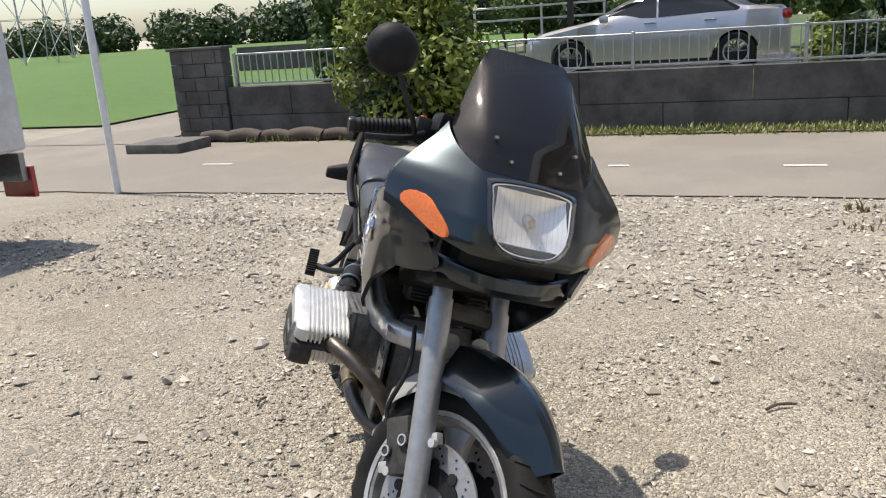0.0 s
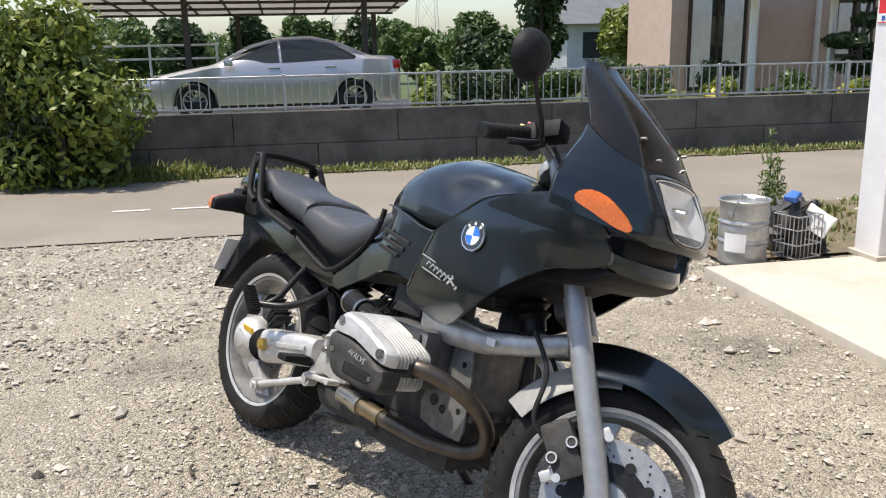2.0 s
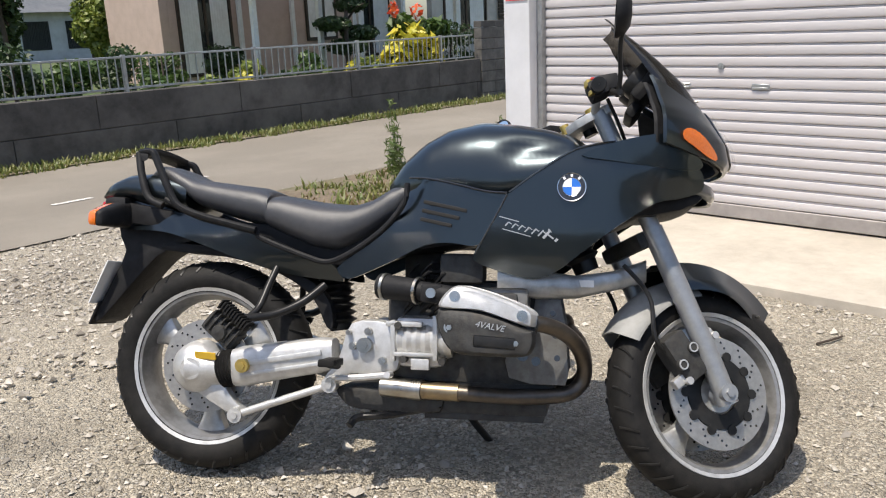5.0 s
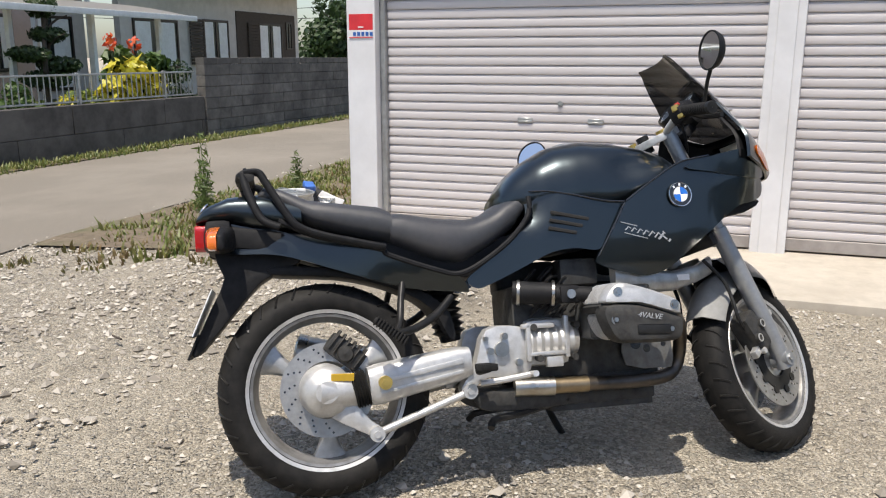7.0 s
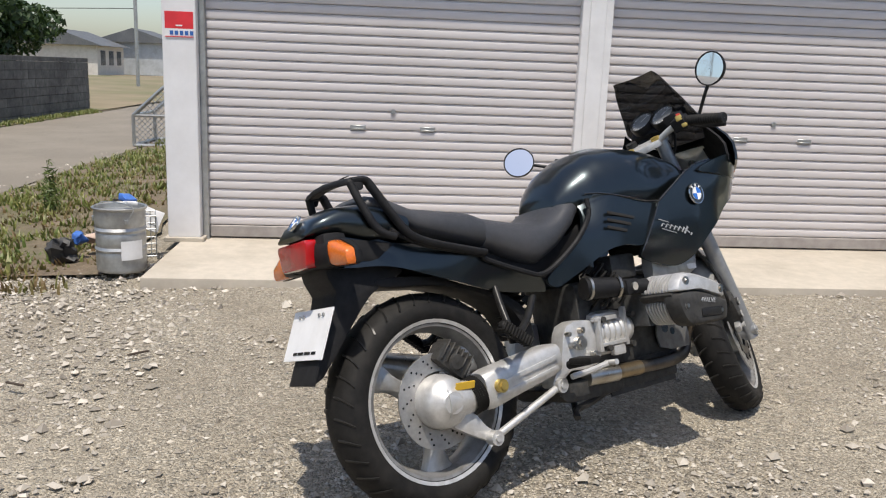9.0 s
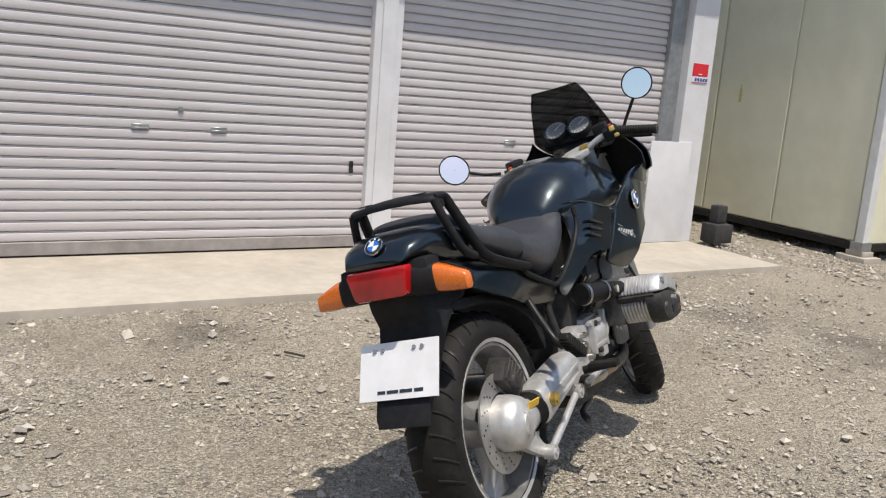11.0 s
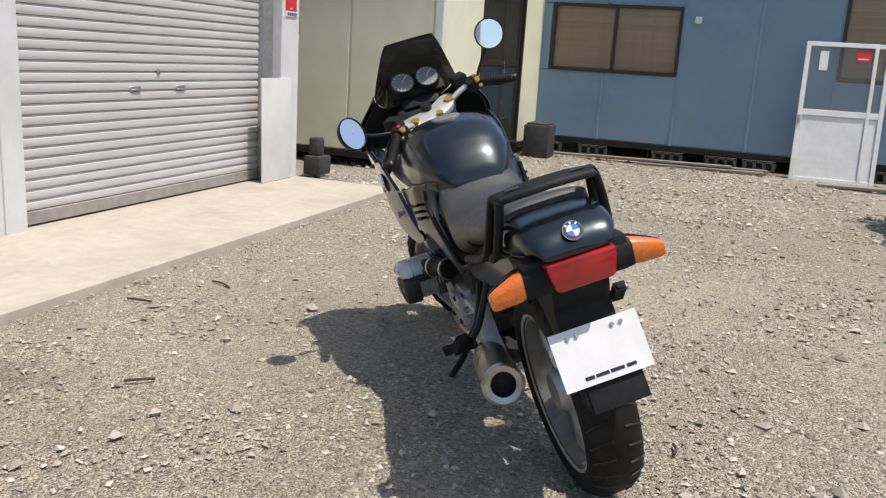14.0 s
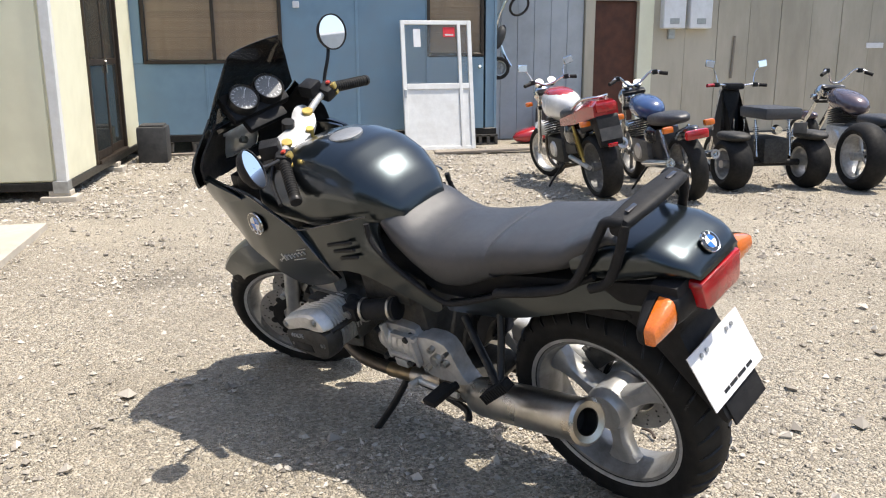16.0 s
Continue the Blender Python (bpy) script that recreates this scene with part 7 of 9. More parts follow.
def roundel(m, r, parent=None):
    """Round badge: black ring with a silver edge, quartered blue and white."""
    t = new("badge")
    t.parent = parent or bike
    b = bm_new()
    lathe(b, [(0.001, 0.003), (r, 0.003), (r, 0.0)], 36, m)
    bpart("badge_ring", b, "blackemb", t)
    b = bm_new()
    lathe(b, [(r * 0.94, 0.0035), (r, 0.0042), (r * 1.03, 0.0)], 36, m)
    lathe(b, [(r * 0.60, 0.0035), (r * 0.645, 0.0042), (r * 0.66, 0.003)], 36, m)
    bpart("badge_edge", b, "chrome", t)
    for k in range(4):
        b = bm_new()
        vs = [b.verts.new(m @ Vector((0, 0, 0.0042)))] + [b.verts.new(m @ Vector((r * 0.61 * math.cos(a), r * 0.61 * math.sin(a), 0.0042))) for a in np.linspace(k * math.pi / 2, (k + 1) * math.pi / 2, 9)]
        b.faces.new(vs)
        bpart("badge_quarter", b, "white" if k % 2 else "blueemb", t, smooth=0)
    b = bm_new()
    for a in (50, 90, 130):
        tbox(b, m @ pose(0, 0, 0, 0, 0, a - 90) @ pose(0, r * 0.80, 0.0036), r * 0.16, r * 0.2, 0.001)
    bpart("badge_marks", b, "white", t, smooth=0)


bc = SQ @ Vector((1.094, -0.2345, 0.812))
roundel(pose(*bc, 90, 0, 0) @ pose(0, 0, 0, -3, 0, 0), 0.036, fr_)
roundel(pose(bc.x, -bc.y, bc.z, -90, 0, 0) @ pose(0, 0, 0, 3, 0, 0), 0.036, fl_)
roundel(Matrix.Translation((-0.268, 0, 0.838)) @ Vector((-0.78, 0, 0.62)).to_track_quat("Z", "Y").to_matrix().to_4x4(), 0.024)
# slanted silver side marking: strokes, not letters
b = bm_new()
m0 = Matrix.Translation((0.915, -0.206, 0.722)) @ pose(0, 0, 0, 0, 15, 0) @ Matrix.Diagonal((0.86, 1, 0.75, 1))
for k in range(6):
    tbox(b, m0 @ pose(0.018 + 0.021 * k, -(0.006 + 0.0022 * k), 0.004, 0, 24, 0), 0.004, 0.003, 0.016 + 0.002 * k)
    tbox(b, m0 @ pose(0.027 + 0.021 * k, -(0.006 + 0.0022 * k), 0.010, 0, 24, 0), 0.012, 0.003, 0.003)
for k in range(2):
    x = 0.152 + 0.036 * k
    tbox(b, m0 @ pose(x, -0.0165, 0.018, 0, 24, 0), 0.024, 0.003, 0.005)
    tbox(b, m0 @ pose(x, -0.0165, 0.002, 0, 24, 0), 0.024, 0.003, 0.005)
    tbox(b, m0 @ pose(x - 0.012, -0.0165, 0.004, 0, 24, 0), 0.007, 0.003, 0.032)
tbox(b, m0 @ pose(0.09, -0.010, -0.016, 0, 0, 2.5), 0.16, 0.003, 0.003)
tbox(b, m0 @ pose(0.05, -0.008, 0.022, 0, 0, 2.5), 0.12, 0.003, 0.003)
b.transform(SQ)
o = mirrored(b)
bpart("side_marking", b, "silverprint", fr_, smooth=0)
bpart("side_marking", o, "silverprint", fl_, smooth=0)

# --- engine ---
b = bm_new()
tbox(b, pose(0.80, 0, 0.43), 0.42, 0.22, 0.28, 0.03)
tbox(b, pose(0.90, 0, 0.33), 0.30, 0.20, 0.12, 0.02)
bpart("crankcase", b, "iron")
b = bm_new()
tbox(b, pose(1.025, 0, 0.45), 0.05, 0.20, 0.26, 0.02)
for k in range(4):
    rod(b, (1.0, -0.075 + 0.05 * k, 0.35), (1.056, -0.075 + 0.05 * k, 0.35), 0.01, None, 8)
bpart("front_cover", b, "casegrey")
for s in (-1, 1):
    b = bm_new()
    prism(b, smooth_poly([(1.00, 0.555), (1.055, 0.560), (1.085, 0.33), (1.05, 0.30), (0.93, 0.315), (0.93, 0.40), (0.985, 0.42)], 2), min(s * 0.118, s * 0.126), max(s * 0.118, s * 0.126), "y", 0.002)
    fp = bpart("engine_bracket", b, "casegrey")
    for x, z, r in ((1.035, 0.53, 0.009), (1.042, 0.485, 0.008), (1.05, 0.43, 0.009), (1.055, 0.37, 0.008), (0.965, 0.375, 0.016), (1.0, 0.36, 0.012)):
        b = bm_new()
        rod(b, (x, s * 0.124, z), (x, s * 0.1268, z), r, None, 14)
        bpart("bracket_hole", b, "blackemb", fp)
b = bm_new()
prism(b, smooth_poly([(0.505, 0.452), (0.605, 0.456), (0.64, 0.42), (0.632, 0.33), (0.56, 0.312), (0.50, 0.315), (0.44, 0.275), (0.425, 0.295), (0.47, 0.36)], 3), -0.155, -0.10, "y", 0.006)
both("frame_plate", b, "alu", label="cast aluminium frame plate")
b = bm_new()
for x, z, r in ((0.545, 0.395, 0.021), (0.512, 0.392, 0.010), (0.555, 0.432, 0.010), (0.50, 0.428, 0.007), (0.452, 0.292, 0.014), (0.595, 0.355, 0.010)):
    rod(b, (x, -0.172, z), (x, -0.15, z), r, None, 16)
    rod(b, (x, -0.176, z), (x, -0.171, z), r * 0.55, None, 6)
both("plate_bolts", b, "steel")
b = bm_new()
tbox(b, pose(0.69, -0.085, 0.405), 0.14, 0.13, 0.14, 0.03)
both("gearbox_cover", b, "alu")
b = bm_new()
lathe(b, [(0.001, -0.08), (0.044, -0.08)] + [(0.050 if k % 2 else 0.045, -0.075 + 0.0125 * k) for k in range(13)] + [(0.044, 0.08), (0.001, 0.08)], 24, pose(0.70, -0.125, 0.41, 0, 90, 0))
both("ribbed_housing", b, "alu")
for k, (x, z, w, h) in enumerate(((0.655, 0.455, 0.10, 0.014), (0.68, 0.375, 0.12, 0.012), (0.74, 0.42, 0.014, 0.12), (0.625, 0.41, 0.014, 0.11), (0.70, 0.35, 0.05, 0.03))):
    b = bm_new()
    tbox(b, pose(x, -0.166, z), w, 0.02, h, 0.004)
    both("casting_web", b, "alu")
for x, z in ((0.64, 0.452), (0.77, 0.452), (0.76, 0.36), (0.655, 0.362)):
    b = bm_new()
    rod(b, (x, -0.15, z), (x, -0.182, z), 0.010, None, 8)
    both("case_bolt", b, "iron")
b = bm_new()
for k in range(40):
    x, z = 0.64 + 0.13 * random.random(), 0.47 + 0.12 * random.random()
    y = -0.08 - 0.05 * random.random()
    tube(b, [(x, y, z), (x + 0.03, y - 0.015, z + 0.03), (x + 0.08 * random.random(), y + 0.02, z + 0.05 * random.random())], 0.004, 5, 3)
bpart("cable_loom", b, "blackmetal")
b = bm_new()
tbox(b, pose(0.80, -0.1, 0.60), 0.12, 0.08, 0.08, 0.015)
tbox(b, pose(0.70, 0.1, 0.60), 0.2, 0.08, 0.1, 0.015)
bpart("injection_box", b, "iron")

for s in (-1, 1):
    t = new("cylinder")
    t.parent = bike
    dx, dy = (0.0, 0.0) if s < 0 else (0.055, -0.055)
    b = bm_new()
    tbox(b, pose(0.885 + dx, s * 0.16, 0.475), 0.15, 0.12, 0.13, 0.02)
    bpart("barrel", b, "iron", t)
    for k in range(8):
        b = bm_new()
        tbox(b, pose(0.885 + dx, s * (0.118 + 0.0125 * k + dy * 0.6), 0.475), 0.195, 0.004, 0.150, 0.012, 2)
        bpart("fin", b, "casegrey", t)
    # ribbed silver head in two lobes, a dark band between them, and a scuffed guard over the lower one
    lobe_u = smooth_poly([(0.776, 0.512), (0.800, 0.543), (0.835, 0.553), (0.920, 0.530), (1.000, 0.496), (1.010, 0.470), (0.995, 0.456), (0.880, 0.492), (0.786, 0.497)], 3)
    lobe_l = smooth_poly([(0.790, 0.474), (0.880, 0.474), (0.985, 0.442), (0.998, 0.425), (0.990, 0.402), (0.960, 0.392), (0.880, 0.393), (0.820, 0.400), (0.792, 0.432)], 3)
    guard = smooth_poly([(0.776, 0.492), (0.880, 0.489), (0.990, 0.453), (1.010, 0.444), (1.006, 0.404), (0.980, 0.385), (0.880, 0.385), (0.815, 0.392), (0.782, 0.432)], 3)
    band = smooth_poly([(0.776, 0.500), (0.880, 0.494), (1.000, 0.456), (1.004, 0.436), (0.985, 0.438), (0.880, 0.470), (0.785, 0.472)], 3)
    def cover(poly, steps):
        c = bm_new()
        cx, cz = sum(p[0] for p in poly) / len(poly), sum(p[1] for p in poly) / len(poly)
        loft(c, [[Vector((cx + (x - cx) * k + dx, s * (y + dy), cz + (z - cz) * k)) for x, z in poly] for y, k in steps])
        bmesh.ops.recalc_face_normals(c, faces=c.faces)
        return c
    ribs = [(0.214 + 0.0115 * k + d, 1.0 if d in (0.0, 0.0045) else 0.925) for k in range(9) for d in (0.0, 0.0045, 0.0055, 0.0105)]
    bpart("rocker_cover", cover(lobe_u, ribs + [(0.318, 1.0), (0.336, 0.985), (0.350, 0.91), (0.357, 0.74)]), "alu", t, "bright ribbed rocker cover", smooth=0.5)
    bpart("head_lobe", cover(lobe_l, ribs), "alu", t, "bright ribbed lower head", smooth=0.5)
    bpart("head_band", cover(band, [(0.205, 0.97), (0.33, 0.97)]), "iron", t)
    bpart("head_guard", cover(guard, [(0.300, 0.98), (0.312, 1.0), (0.338, 0.99), (0.353, 0.93), (0.359, 0.78)]), "iron", t, "scuffed dark head guard")
    b = bm_new()
    for x, z in ((0.818, 0.527), (0.980, 0.484), (0.806, 0.452), (0.966, 0.418)):
        rod(b, (x + dx, s * (0.335 + dy), z), (x + dx, s * (0.358 + dy), z), 0.013, None, 16)
        rod(b, (x + dx, s * (0.356 + dy), z), (x + dx, s * (0.361 + dy), z), 0.007, None, 6)
    bpart("cover_bolts", b, "steel", t)
    cu = bpy.data.curves.new("marking", "FONT")
    cu.body, cu.size, cu.extrude, cu.shear = "4VALVE", 0.021, 0.0008, 0.25
    ob = bpy.data.objects.new("marking", cu)
    me = bpy.data.meshes.new_from_object(ob)
    bpy.data.objects.remove(ob)
    b = bm_new()
    b.from_mesh(me)
    b.transform(pose((0.868 if s < 0 else 0.965) + dx, s * (0.3602 + dy), 0.456 if s < 0 else 0.444, 90, 0, 0 if s < 0 else 180) @ pose(0, 0, 0, 0, 0, -9 if s < 0 else 9))
    bpart("cover_marking", b, "silverprint", t, "silver lettering on the guard", smooth=0)
    b = bm_new()
    tbox(b, pose(0.915 + dx, s * (0.3592 + dy), 0.420, 0, 3, 0), 0.10, 0.004, 0.026, 0.004)
    bpart("guard_recess", b, "blackmetal", t)
    # intake
    b = bm_new()
    rod(b, (0.585 + dx, s * 0.155, 0.549), (0.70 + dx, s * 0.190, 0.538), 0.034, 0.030, 20)
    rod(b, (0.70 + dx, s * 0.190, 0.538), (0.80 + dx, s * (0.215 + dy), 0.526), 0.026, 0.024, 20)
    tbox(b, pose(0.735 + dx, s * 0.20, 0.533), 0.06, 0.05, 0.05, 0.012)
    it = bpart("intake_pipe", b, "matte", bike)
    b = bm_new()
    for x, y, z in ((0.60, 0.160, 0.5475), (0.695, 0.188, 0.5385)):
        m, _ = axis_to((x + dx, s * y, z), (x + dx + 0.1, s * (y + 0.03), z - 0.01))
        lathe(b, [(0.0345, -0.005), (0.0365, -0.004), (0.0365, 0.004), (0.0345, 0.005)], 20, m, True)
    rod(b, (0.735 + dx, s * 0.22, 0.533), (0.735 + dx, s * 0.231, 0.533), 0.013, None, 14)
    bpart("hose_clamps", b, "steel", it)
    # header pipe
    b = bm_new()
    tube(b, [(0.975 + dx, s * (0.262 + dy), 0.462), (1.025 + dx * 0.8, s * (0.240 + dy), 0.460), (1.078, s * 0.185, 0.436), (1.112, s * 0.128, 0.395), (1.126, s * 0.088, 0.345), (1.115, s * 0.078, 0.300), (1.070, s * 0.095, 0.272), (0.95, s * 0.128, 0.266), (0.80, s * 0.135, 0.271), (0.66, s * 0.122, 0.274)], 0.0205, 16, 6)
    hp = bpart("header_pipe", b, "pipe", bike, "heat-browned exhaust header")
    b = bm_new()
    rod(b, (0.980 + dx, s * (0.260 + dy), 0.462), (1.003 + dx, s * (0.250 + dy), 0.461), 0.028, None, 16)
    bpart("pipe_flange", b, "iron", hp)
    b = bm_new()
    rod(b, (0.80, s * 0.135, 0.271), (0.70, s * 0.126, 0.273), 0.0235, None, 16)
    bpart("pipe_sleeve", b, "sleeve", hp)
    b = bm_new()
    rod(b, (0.70, s * 0.126, 0.273), (0.585, s * 0.108, 0.277), 0.028, None, 16)
    bpart("pipe_joint", b, "steel", hp)
b = bm_new()
prism(b, smooth_poly([(0.46, 0.272), (0.47, 0.235), (0.52, 0.212), (0.72, 0.210), (0.75, 0.23), (0.74, 0.262), (0.6, 0.272)], 3), -0.11, 0.11, "y", 0.012)
bpart("exhaust_collector", b, "iron")
b = bm_new()
tbox(b, pose(0.86, 0, 0.235), 0.34, 0.20, 0.05, 0.015)
sump = bpart("sump", b, "iron")
for k in range(6):
    b = bm_new()
    tbox(b, pose(0.86, -0.09 + 0.036 * k, 0.205), 0.32, 0.006, 0.02, 0.001)
    bpart("sump_rib", b, "iron", sump)
# muffler on the left side
b = bm_new()
m, ln = axis_to((0.42, 0.140, 0.306), (-0.016, 0.195, 0.416))
prof = [(0.001, -0.09), (0.022, -0.09), (0.026, -0.03), (0.050, 0.02), (0.055, 0.05), (0.055, ln - 0.03), (0.058, ln - 0.028), (0.058, ln), (0.050, ln + 0.006), (0.034, ln + 0.002), (0.034, ln - 0.05), (0.001, ln - 0.05)]
lathe(b, prof, 32, m)
mf = bpart("muffler", b, "steel", label="scratched stainless muffler")
b = bm_new()
lathe(b, [(0.001, ln - 0.045), (0.033, ln - 0.045), (0.033, ln - 0.002)], 24, m)
bpart("muffler_bore", b, "blackmetal", mf)
b = bm_new()
tube(b, [(0.62, 0.09, 0.24), (0.53, 0.13, 0.27), (0.46, 0.136, 0.296)], 0.024, 14)
bpart("link_pipe", b, "pipe", mf)

# swingarm, final drive, torque rod, rear caliper
b = bm_new()
rings = []
for x, z, hz, hy in ((0.165, 0.318, 0.052, 0.040), (0.19, 0.322, 0.056, 0.046), (0.30, 0.342, 0.052, 0.044), (0.42, 0.362, 0.048, 0.042), (0.455, 0.368, 0.040, 0.036)):
    rings.append([Vector((x - (0.1) * (hz * math.sin(a)), -0.135 + hy * math.copysign(abs(math.cos(a)) ** 0.6, math.cos(a)), z + hz * math.copysign(abs(math.sin(a)) ** 0.6, math.sin(a)))) for a in np.linspace(0, 2 * math.pi, 21)[:-1]])
loft(b, rings)
bmesh.ops.recalc_face_normals(b, faces=b.faces)
sw = bpart("swingarm", b, "alu", label="silver drive shaft swingarm", m=SQ)
b = bm_new()
tbox(b, pose(0.31, -0.181, 0.352, 0, -10, 0), 0.24, 0.006, 0.014, 0.002)
tbox(b, pose(0.31, -0.179, 0.322, 0, -10, 0), 0.24, 0.006, 0.010, 0.002)
bpart("swingarm_ribs", b, "alu", sw, m=SQ)
b = bm_new()
rod(b, (0.205, -0.196, 0.330), (0.205, -0.17, 0.330), 0.019, None, 18)
rod(b, (0.205, -0.200, 0.330), (0.205, -0.194, 0.330), 0.011, None, 6)
bpart("pivot_bolt", b, "gold", sw, m=SQ)
b = bm_new()
for k in range(5):
    lathe(b, [(0.046, -0.005), (0.053, 0), (0.046, 0.005)], 22, axis_to((0.125, -0.135, 0.31), (0.17, -0.135, 0.32))[0] @ pose(0, 0, 0.008 * k))
bpart("gaiter", b, "rubber", sw, m=SQ)
b = bm_new()
m = Matrix.Translation((0.046, -0.118, 0.314)) @ pose(0, 0, 0, 90, 0, 0)
lathe(b, [(0.001, 0.066), (0.030, 0.064), (0.036, 0.057), (0.056, 0.050), (0.069, 0.034), (0.074, 0.008), (0.074, -0.02)], 40, m)
rings = []
for x, h, y in ((0.03, 0.052, -0.145), (0.09, 0.048, -0.14), (0.135, 0.046, -0.136)):
    rings.append([Vector((x, y + h * 0.85 * math.cos(a), 0.313 + h * math.sin(a))) for a in np.linspace(0, 2 * math.pi, 21)[:-1]])
loft(b, rings)
prism(b, smooth_poly([(0.05, 0.275), (0.12, 0.275), (0.165, 0.225), (0.195, 0.20), (0.185, 0.178), (0.165, 0.182), (0.06, 0.24)], 3), -0.150, -0.120, "y", 0.005)
bmesh.ops.recalc_face_normals(b, faces=b.faces)
fd = bpart("final_drive", b, "alu", label="cast silver final drive housing", m=SQ)
b = bm_new()
for a in (100, 160, 185, 230):
    r_ = 0.060
    rod(b, (0.045 + r_ * math.cos(radians(a)), -0.128, 0.318 + r_ * math.sin(radians(a))), (0.045 + r_ * math.cos(radians(a)), -0.118, 0.318 + r_ * math.sin(radians(a))), 0.010, None, 6)
rod(b, (0.005, -0.158, 0.30), (0.005, -0.150, 0.30), 0.011, None, 6)
bpart("drive_bolts", b, "iron", fd, m=SQ)
b = bm_new()
tbox(b, pose(0.09, -0.178, 0.352, 18, 3, 0), 0.062, 0.004, 0.020)
bpart("service_sticker", b, "yellowtag", fd, "small yellow sticker", m=SQ, smooth=0)
b = bm_new()
tube(b, [(0.178, -0.162, 0.190), (0.31, -0.160, 0.236), (0.44, -0.155, 0.280)], 0.011, 12, 3)
for p in ((0.178, -0.162, 0.190), (0.447, -0.155, 0.284)):
    rod(b, (p[0], p[1] - 0.016, p[2]), (p[0], p[1] + 0.016, p[2]), 0.021, None, 18)
    rod(b, (p[0], p[1] - 0.021, p[2]), (p[0], p[1] + 0.021, p[2]), 0.010, None, 8)
bpart("torque_rod", b, "alu", m=SQ)
b = bm_new()
tbox(b, pose(0.105, -0.095, 0.415, 0, 40, 0), 0.115, 0.060, 0.060, 0.012)
for k in range(6):
    o = bm_new()
    tbox(o, pose(0.105, -0.098, 0.415, 0, 40, 0) @ pose(-0.045 + 0.018 * k, 0, 0.012), 0.005, 0.066, 0.062, 0.002, 1)
    bpart("caliper_fin", o, "iron", m=SQ)
lathe(b, [(0.001, 0.012), (0.020, 0.010), (0.024, 0.0)], 20, pose(0.105, -0.126, 0.412, 90, 0, 0))
rod(b, (0.085, -0.118, 0.44), (0.085, -0.105, 0.44), 0.012, None, 12)
rod(b, (0.13, -0.118, 0.405), (0.13, -0.105, 0.405), 0.012, None, 12)
bpart("rear_caliper", b, "iron", m=SQ)
b = bm_new()
m, ln = axis_to((0.43, 0, 0.42), (0.40, 0, 0.66))
lathe(b, [(0.001, 0), (0.03, 0)] + [(0.052 if k % 2 else 0.034, 0.02 + 0.010 * k) for k in range(20)] + [(0.03, ln), (0.001, ln)], 20, m)
bpart("rear_shock", b, "blackmetal")
b = bm_new()
prism(b, smooth_poly([(-0.08, 0.665), (0.10, 0.650), (0.26, 0.610), (0.40, 0.53), (0.43, 0.44), (0.41, 0.43), (0.36, 0.52), (0.25, 0.585), (0.10, 0.625), (-0.08, 0.640)], 3), -0.075, 0.075, "y", 0.006)
bpart("inner_mudguard", b, "matte")
# foot pegs, levers, side stand, passenger peg hanger
for s in (-1, 1):
    t = new("footrest")
    t.parent = bike
    b = bm_new()
    tube(b, [(0.415, s * 0.11, 0.550), (0.36, s * 0.14, 0.50), (0.29, s * 0.18, 0.465), (0.225, s * 0.225, 0.455)], 0.0115, 10)
    tube(b, [(0.275, s * 0.11, 0.60), (0.262, s * 0.14, 0.545), (0.25, s * 0.175, 0.485), (0.235, s * 0.205, 0.458)], 0.010, 10)
    bpart("hanger", b, "blackmetal", t)
    b = bm_new()
    m, ln = axis_to((0.172, s * 0.238, 0.495), (0.262, s * 0.250, 0.425))
    tbox(b, m @ pose(0, 0, 0.052), 0.026, 0.020, 0.108, 0.004, 1)
    pg = bpart("passenger_peg", b, "rubber", t)
    for k in range(11):
        b = bm_new()
        tbox(b, m @ pose(0, 0, 0.005 + 0.0095 * k), 0.034, 0.028, 0.005, 0.001, 1)
        bpart("peg_rib", b, "rubber", pg)
    b = bm_new()
    rod(b, (0.47, s * 0.16, 0.335), (0.475, s * 0.24, 0.345), 0.0125, None, 12)
    tbox(b, pose(0.473, s * 0.225, 0.347), 0.045, 0.09, 0.02, 0.006)
    bpart("rider_peg", b, "rubber", t)
    b = bm_new()
    tube(b, [(0.47, s * 0.165, 0.30), (0.54, s * 0.17, 0.305), (0.62, s * 0.175, 0.315)], 0.009, 8)
    rod(b, (0.62, s * 0.165, 0.315), (0.62, s * 0.21, 0.318), 0.009, None, 10)
    bpart("foot_lever", b, "alu", t)
b = bm_new()
tube(b, [(0.73, 0.11, 0.27), (0.79, 0.18, 0.16), (0.86, 0.245, 0.062)], 0.0115, 10)
tbox(b, BIKE.inverted() @ Matrix.Translation(BIKE @ Vector((0.868, 0.252, 0.058))) @ pose(0, 0, 0, 0, 0, -30), 0.07, 0.04, 0.012, 0.004)
bpart("side_stand", b, "blackmetal")
b = bm_new()
tube(b, [(0.70, -0.09, 0.22), (0.60, -0.10, 0.20), (0.52, -0.11, 0.19), (0.50, -0.13, 0.17)], 0.011, 8)
tube(b, [(0.70, 0.09, 0.22), (0.60, 0.10, 0.20), (0.52, 0.11, 0.19), (0.50, 0.13, 0.17)], 0.011, 8)
bpart("centre_stand", b, "blackmetal")

